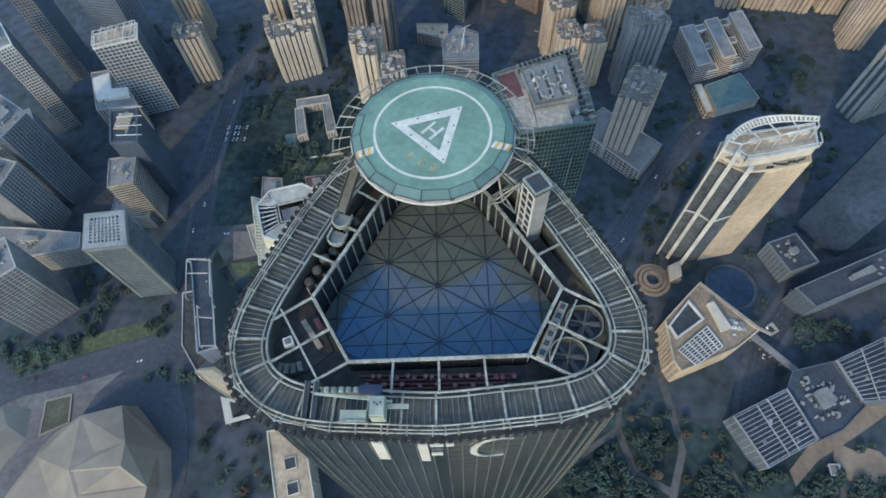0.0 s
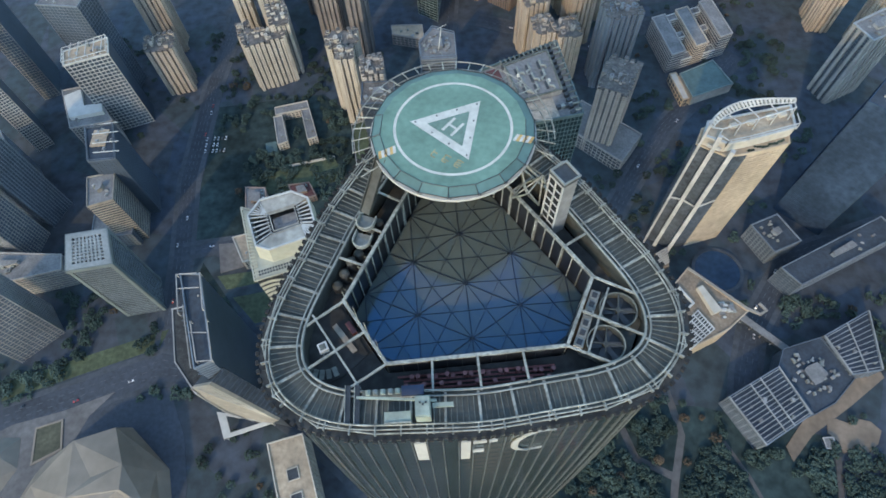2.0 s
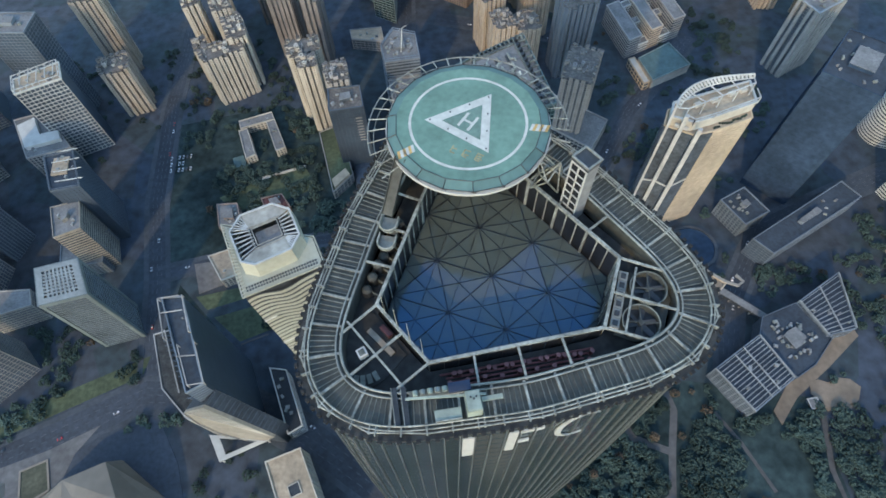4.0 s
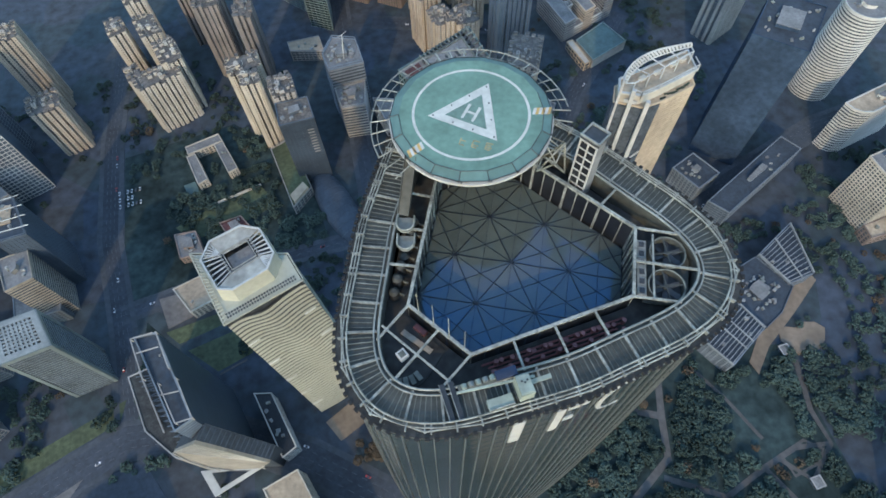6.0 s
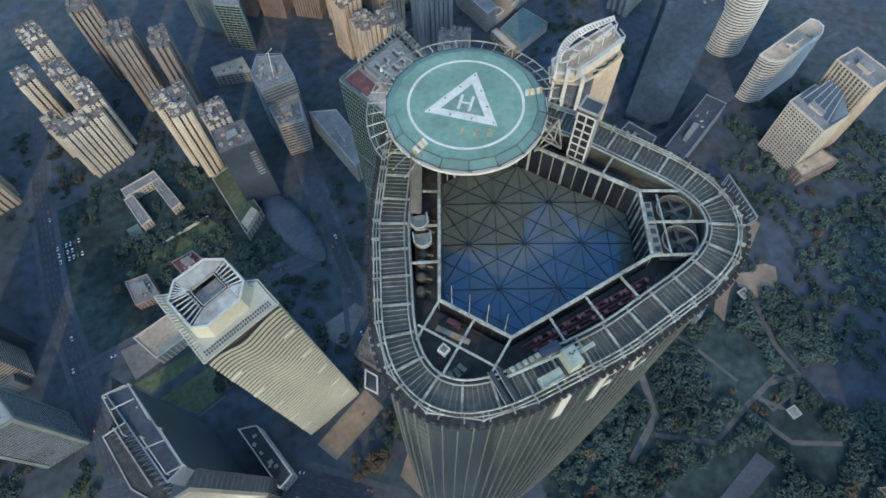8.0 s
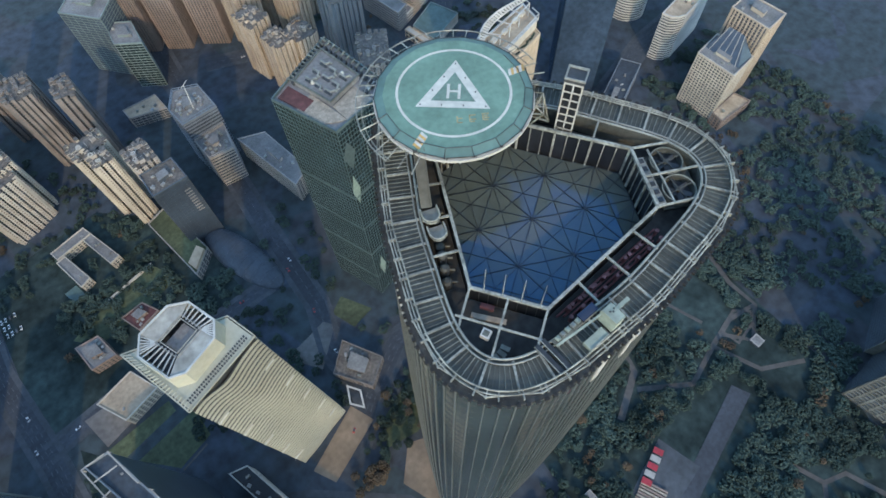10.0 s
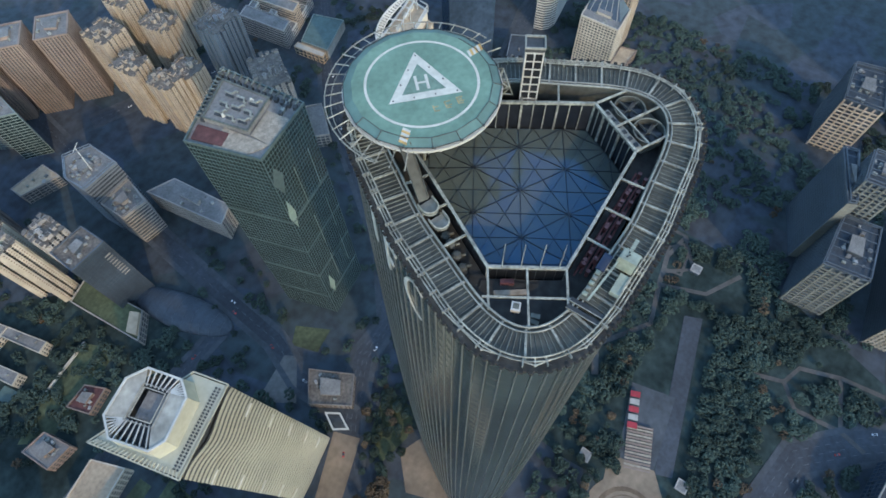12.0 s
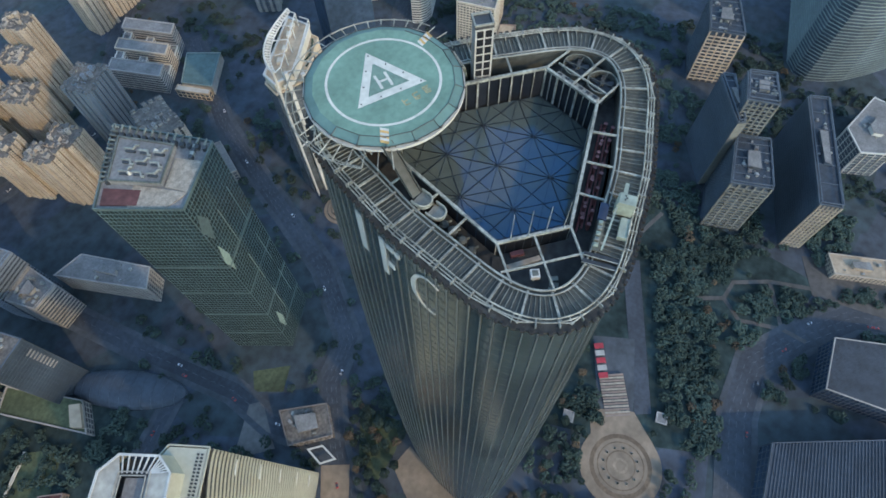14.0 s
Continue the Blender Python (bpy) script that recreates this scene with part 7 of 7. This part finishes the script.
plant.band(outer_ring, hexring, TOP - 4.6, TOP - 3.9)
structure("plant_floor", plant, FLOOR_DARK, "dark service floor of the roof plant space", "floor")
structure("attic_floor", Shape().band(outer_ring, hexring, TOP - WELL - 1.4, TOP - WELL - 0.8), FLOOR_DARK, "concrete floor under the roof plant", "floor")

# white tie beams from ring to well
ties = thing("tie_beams", (0, 0, 0), "white steel tie beams spanning the roof plant space", "beam")


def ring_point(direction, z=0.3, off=RING_IN - 0.2):
    p, _, _ = at(math.atan2(direction.y, direction.x), off)
    return p + TC + Vector((0, 0, TOP + z))


for i in range(6):
    p, q = up(*HEX[i]), up(*HEX[(i + 1) % 6])
    long_side = (q - p).length > 22
    for f in ((0.0, 0.25, 0.5, 0.75) if long_side else (0.0, 0.5)):
        s = p.lerp(q, f) + Vector((0, 0, 0.3))
        mid = (p + q) / 2 - TC
        outd = mid.to_2d().normalized()
        rel = (s - TC).to_2d()
        if f == 0.0:
            corner = rel.normalized()
            e = ring_point(Vector((corner.x, corner.y)))
        else:
            e = ring_point(Vector((rel.x + outd.x * 9, rel.y + outd.y * 9)))
        part("tie_beam", Shape().bar(s, e, 0.38, 0.38), WHITE_STEEL, ties)
        if not long_side and f == 0.5 and outd.x < 0.5:
            w = Vector((-outd.y, outd.x, 0))
            m = s.lerp(e, 0.5)
            part("tie_beam", Shape().bar(m - w * 8.0, m + w * 8.0, 0.34, 0.34), WHITE_STEEL, ties)

# ---- things on the tower's roof ----



def frame_at(p, ux):
    """A pose at p with its x axis along ux, level."""
    ux = Vector((ux[0], ux[1], 0)).normalized()
    return Matrix(((ux.x, -ux.y, 0, p[0]), (ux.y, ux.x, 0, p[1]), (0, 0, 1, p[2]), (0, 0, 0, 1)))


def cooling_fan(m):
    """A round fan with its shroud, hub, cross arms and blades."""
    fan = thing("cooling_fan", (0, 0, 0), "round grey cooling fan with dark throat and cross arms", "fan", "cooling fans")
    fan.matrix_world = m
    ring = lambda r, n=36: [(r * math.cos(2 * math.pi * i / n), r * math.sin(2 * math.pi * i / n)) for i in range(n)]
    part("shroud", Shape().band(ring(3.25), ring(3.0), -1.6, 0.25), LOUVRE, fan)
    part("rim", Shape().pipe([(3.2 * math.cos(2 * math.pi * i / 36), 3.2 * math.sin(2 * math.pi * i / 36), 0.28) for i in range(36)], 0.13, 8, True), SLAT, fan)
    part("throat", Shape().prism(ring(3.0), -1.6, -1.45), DARK_STEEL, fan)
    part("hub", Shape().tube((0, 0, -1.3), (0, 0, 0.1), 0.45, 12), LOUVRE, fan)
    for k in range(2):
        a = math.pi / 2 * k + 0.3
        d = Vector((math.cos(a), math.sin(a), 0))
        part("cross_arm", Shape().bar(d * -3.1 + UP * 0.05, d * 3.1 + UP * 0.05, 0.2, 0.16), LOUVRE, fan)
    for k in range(6):
        a = math.pi / 3 * k
        d, s = Vector((math.cos(a), math.sin(a), 0)), Vector((-math.sin(a), math.cos(a), 0))
        part("blade", Shape().box(d * 1.65 + UP * -0.7, d * 1.2, s * 0.42 + UP * 0.16, (0, 0, 0.03)), DARK_STEEL, fan)
    return fan


for x, y in ((26.9, 0.5), (23.6, -5.4)):
    cooling_fan(frame_at((x, y, TOP - 0.45), (0.5, 0.87)))
fan_deck = thing("fan_deck", (0, 0, 0), "grey sheet deck carrying two cooling fans", "deck")
part("deck_plate", Shape().box((25.6, -2.7, TOP - 2.2), Vector((3.2, 5.55, 0)), Vector((3.4, -1.96, 0)), (0, 0, 0.15)), LOUVRE, fan_deck)
part("edge_beam", Shape().bar((20.1, -7.2, TOP + 0.1), (25.9, 4.6, TOP + 0.1), 0.32, 0.35), WHITE_STEEL, fan_deck)
for k in range(6):
    p = Vector((18.9, -5.5, TOP - 2.4)).lerp(Vector((23.9, 4.6, TOP - 2.4)), (k + 0.5) / 6)
    unit = thing("air_unit", p, "pale boxed air handling unit on the plant deck", "air unit", "air units beside the well", math.degrees(math.atan2(10.1, 5.0)))
    part("casing", Shape().block(-0.85, -0.75, 0, 0.85, 0.75, 1.5), (WHITE_WALL, ROOF_GREY, SLAT)[k % 3], unit)
    part("lid", Shape().block(-0.9, -0.8, 1.5, 0.9, 0.8, 1.6), GREY_STEEL, unit)
    part("vent", Shape().block(-0.5, -0.45, 1.6, 0.5, 0.45, 1.75), DARK_STEEL, unit)

# corner with the round terrace
terrace = thing("corner_terrace", (-22.6, 0.6, TOP - 3.8), "rounded corner terrace with dark floor and a beige strip", "terrace")
arc = [(-2.2 + 6.6 * math.cos(math.radians(a)), -2.0 + 6.6 * math.sin(math.radians(a))) for a in range(125, 306, 9)]
part("floor", Shape().prism(ccw(arc + [(5.5, -4.0), (0.5, 5.0)]), 0, 0.2), FLOOR_DARK, terrace)
sweep = [math.radians(132 + 9 * k) for k in range(11)]
outer_arc = [(-2.2 + 6.3 * math.cos(a), -2.0 + 6.3 * math.sin(a)) for a in sweep]
inner_arc = [(-2.2 + (6.2 - 3.2 * math.sin(math.pi * k / 10) ** 0.7) * math.cos(a), -2.0 + (6.2 - 3.2 * math.sin(math.pi * k / 10) ** 0.7) * math.sin(a)) for k, a in enumerate(sweep)]
pale = Shape()
for k in range(10):
    pale.prism(ccw([outer_arc[k], outer_arc[k + 1], inner_arc[k + 1], inner_arc[k]]), 0.2, 0.34)
part("pale_floor", pale, TERRACE_BEIGE, terrace, "pale beige crescent of paving")
part("tan_strip", Shape().prism(ccw([(-1.0, 1.4), (-0.2, 2.0), (3.6, -3.2), (2.8, -3.8)]), 0.2, 0.5), TERRACE_BEIGE, terrace)
part("duct_box", Shape().prism(ccw([(1.4, 1.6), (2.2, 2.1), (3.6, 0.0), (2.8, -0.5)]), 0.2, 1.1), MAROON, terrace)
for k in range(6):
    a = math.radians(228 + 13 * k)
    d, s = Vector((math.cos(a), math.sin(a), 0)), Vector((-math.sin(a), math.cos(a), 0))
    part("floor_panel", Shape().box(Vector((-2.2, -2.0, 0.28)) + d * 5.2, d * 0.85, s * 0.42, (0, 0, 0.08)), SLAT, terrace)
box_unit = thing("antenna_box", (-24.4, -2.8, TOP - 3.6), "white square equipment box on the corner terrace", "equipment box")
part("pole", Shape().tube((0, 0, 0), (0, 0, 2.3), 0.2, 8), GREY_STEEL, box_unit)
part("casing", Shape().box((0, 0, 2.9), (0.75, 0.3, 0), (-0.3, 0.75, 0), (0, 0, 0.6)), WHITE_WALL, box_unit)
part("lid", Shape().box((0, 0, 3.55), (0.5, 0.2, 0), (-0.2, 0.5, 0), (0, 0, 0.06)), SLAT, box_unit)
for k, f in enumerate((0.18, 0.42, 0.66, 0.9)):
    c, a = up(*HEX[2]), up(*HEX[3])
    corners = sorted((up(*h) for h in HEX), key=lambda v: math.hypot(v.x + 21.6, v.y - 6.7))
    p = corners[0].lerp(sorted((up(*h) for h in HEX), key=lambda v: math.hypot(v.x + 13, v.y + 7))[0], f)
    mast = thing("rod", p + UP * 0.5, "thin white lightning rod on the well's edge beam", "lightning rod", "lightning rods")
    part("shaft", Shape().tube((0, 0, 0), (0, 0, 8.6), 0.09, 6, 0.06), WHITE_STEEL, mast)
    part("foot", Shape().tube((0, 0, -0.2), (0, 0, 0.15), 0.16, 8), GREY_STEEL, mast)

# facade cleaning crane on its track
crane = thing("facade_crane", (-19.0, -13.0, TOP + 0.2), "pale green facade cleaning crane with jib and dark track rails", "crane")
for x in (-0.75, 0.75):
    part("track_rail", Shape().block(x - 0.42, -3.2, 0.0, x + 0.42, 3.0, 0.55), DARK_STEEL, crane)
    part("track_edge", Shape().block(x - 0.5, -3.2, 0.55, x - 0.38, 3.0, 0.72), WHITE_STEEL, crane)
CRANE_GREEN = mat("pale green crane paint", (0.27, 0.31, 0.26), 0.55, 0.0, 0.15, 1.0, 0.15, 0.3)
part("jib", Shape().bar((1.0, 0.4, 2.6), (13.6, -0.9, 2.9), 0.35, 0.45), CRANE_GREEN, crane)
part("counterweight", Shape().block(10.3, -3.6, 0.6, 12.6, -0.3, 4.2), CRANE_GREEN, crane)
part("cabin_top", Shape().block(10.3, -3.4, 4.2, 12.5, -0.5, 4.45), CRANE_GREEN, crane)
for k in range(3):
    part("port", Shape().block(10.9 + 0.45 * k, -1.6 - 0.3 * (k % 2), 4.6, 11.2 + 0.45 * k, -1.3 - 0.3 * (k % 2), 4.66), DARK_STEEL, crane)
part("cradle", Shape().block(5.2, -3.6, 0.3, 9.4, -1.9, 1.5), CRANE_GREEN, crane)
part("cradle_edge", Shape().block(5.2, -3.75, 1.5, 9.4, -3.55, 1.75), WHITE_STEEL, crane)
part("arm_tip", Shape().block(12.9, -1.9, 2.2, 16.2, -1.2, 2.7), CRANE_GREEN, crane)
part("walkway", Shape().block(1.6, 0.6, 0.6, 8.4, 1.9, 0.85), SLAT, crane)
for k in range(5):
    part("drum", Shape().tube((2.6 + 1.2 * k, 1.0, 1.2), (2.6 + 1.2 * k, 1.8, 1.2), 0.42, 10), GREY_STEEL if k % 2 else CRANE_GREEN, crane)
part("tarpaulin", Shape().block(8.0, 0.6, 0.7, 11.6, 2.2, 1.3), mat("blue tarpaulin", (0.03, 0.045, 0.085), 0.8), crane)

# maroon pipework along the front of the well
ROSE = mat("faded rose paint", (0.19, 0.085, 0.085), 0.6, 0.0, 0.3, 1.5)
rng = random.Random(5)
for k in range(26):
    x = -10.5 + k * 1.0
    y = -9.2 - 0.12 * rng.random() + (0.9 if k % 3 else -0.6)
    pump = thing("pump", (x, y, TOP - 3.9), "small maroon pump with grey flange on the plant floor", "pump", "maroon pumps")
    h = rng.uniform(1.0, 2.2)
    part("casing", Shape().tube((0, 0, 0), (0, 0, h), rng.uniform(0.25, 0.4), 8), MAROON, pump)
    part("flange", Shape().tube((0, 0, h), (0, 0, h + 0.12), 0.42, 8), ROSE, pump)
for k in range(4):
    run = thing("pipe_run", (0, 0, 0), "long maroon pipe on the plant floor beside the well", "pipe", "maroon pipes")
    part("pipe", Shape().tube((-12 + k, -8.0 - 0.75 * k, TOP - 3.4), (15 - k, -7.6 - 0.75 * k, TOP - 3.4), 0.2, 8), MAROON, run)

# ramp from the pad down to the round-ended platforms
ramp = thing("access_ramp", (0, 0, 0), "sloping grey access ramp from helipad to round-ended platforms", "ramp")
r0, r1 = Vector((-12.9, 28.6, 410.6)), Vector((-16.9, 22.0, 403.0))
part("ramp_floor", Shape().bar(r0, r1, 1.9, 0.25), LOUVRE, ramp)
for k in (-1, 1):
    side = (r1 - r0).cross(UP).normalized() * 1.0 * k
    part("ramp_side", Shape().bar(r0 + side + UP * 0.45, r1 + side + UP * 0.45, 0.12, 1.0), LOUVRE, ramp)
for cx, cy, z in ((-17.0, 20.6, 402.6), (-17.9, 17.6, 401.2)):
    d = Vector((-0.35, -0.94, 0)).normalized()
    s = Vector((-d.y, d.x, 0))
    c = Vector((cx, cy, z))
    hoop = [c + s * 1.6 - d * 1.6] + [c + (s * math.cos(math.pi * i / 12) + d * math.sin(math.pi * i / 12)) * 1.6 for i in range(13)] + [c - s * 1.6 - d * 1.6]
    part("platform", Shape().prism(ccw([(p.x, p.y) for p in hoop]), z - 1.2, z - 0.9), GREY_STEEL, ramp)
    part("hoop_rail", Shape().pipe(hoop, 0.16, 8), WHITE_STEEL, ramp)
    part("hoop_wall", Shape().pipe([p - UP * 0.6 for p in hoop], 0.2, 6), SLAT, ramp)
for k in range(7):
    f = k / 6
    p = Vector((-22.6, 9.5, TOP - 3.9)).lerp(Vector((-15.0, 22.5, TOP - 3.9)), f)
    duct = thing("duct_unit", p, "grey cylindrical duct unit in the dark plant space", "duct", "duct units")
    part("drum", Shape().tube((0, 0, 0), (0, 0, 2.0 + (k % 3) * 0.5), 0.95, 14), DARK_STEEL, duct)
    part("cap", Shape().tube((0, 0, 2.0 + (k % 3) * 0.5), (0, 0, 2.4 + (k % 3) * 0.5), 0.95, 14, 0.5), LOUVRE, duct)
    part("pipe", Shape().tube((0.3, 0.3, 1.0), (1.7, -0.9, 1.0), 0.22, 8), SLAT, duct)

# lift shaft with its gridded face
e = Vector((-0.5, 0.866, 0))
f = Vector((-0.866, -0.5, 0))
shaft = thing("lift_shaft", (18.6, 20.2, TOP), "tall grey lift shaft with a white gridded window face", "lift shaft", "", math.degrees(math.atan2(e.y, e.x)))
part("casing", Shape().block(-1.75, -1.6, -4.5, 1.75, 1.5, 12.8), ROOF_GREY, shaft)
part("roof_cap", Shape().block(-1.95, -1.8, 12.8, 1.95, 1.7, 13.5), DARK_STEEL, shaft)
part("cap_rim", Shape().band([(-2.0, -1.85), (2.0, -1.85), (2.0, 1.75), (-2.0, 1.75)], [(-1.7, -1.55), (1.7, -1.55), (1.7, 1.45), (-1.7, 1.45)], 13.5, 13.9), GREY_STEEL, shaft)
for i in range(6):
    for j in range(2):
        part("pane", Shape().block(-1.6 + 1.65 * j, 1.5, 0.3 + 2.05 * i, -0.05 + 1.65 * j, 1.58, 2.15 + 2.05 * i), WALLGLASS, shaft)
for x in (-1.7, 0.0, 1.7):
    part("mullion", Shape().block(x - 0.14, 1.5, -0.5, x + 0.14, 1.78, 12.8), SIGN_WHITE, shaft)
for i in range(7):
    part("transom", Shape().block(-1.7, 1.5, 2.05 * i + 0.05, 1.7, 1.74, 2.05 * i + 0.25), SIGN_WHITE, shaft)
truss = thing("access_truss", (0, 0, 0), "white tubular steel truss between helipad and roof ring", "truss")
nodes = [Vector((11.0, 24.5, 401.2)), Vector((13.6, 27.5, 401.2)), Vector((13.2, 22.0, 406.0)), Vector((16.6, 25.6, 406.5)), Vector((16.0, 22.5, 401.2)), Vector((12.4, 28.6, 408.0)), Vector((18.2, 27.0, 401.4))]
for a, b in ((0, 2), (1, 3), (2, 3), (0, 3), (1, 2), (4, 2), (4, 3), (3, 5), (2, 5), (6, 3), (6, 5), (1, 5), (0, 1), (1, 4)):
    part("tube", Shape().tube(nodes[a], nodes[b], 0.16, 6), WHITE_STEEL if (a + b) % 2 else SLAT, truss)
for a in (-0.42, -0.2, 0.0, 0.2, 0.42):
    p = world_at(TURN + a, 8.0, -3.9)[0]
    q = Vector((PC.x + 12.0 * math.sin(-a * 2.2), PC.y + 12.0 * math.cos(a * 2.2) * 0.4, PC.z - 1.4))
    part("leg", Shape().tube(p, q, 0.2, 8), WHITE_STEEL, truss)
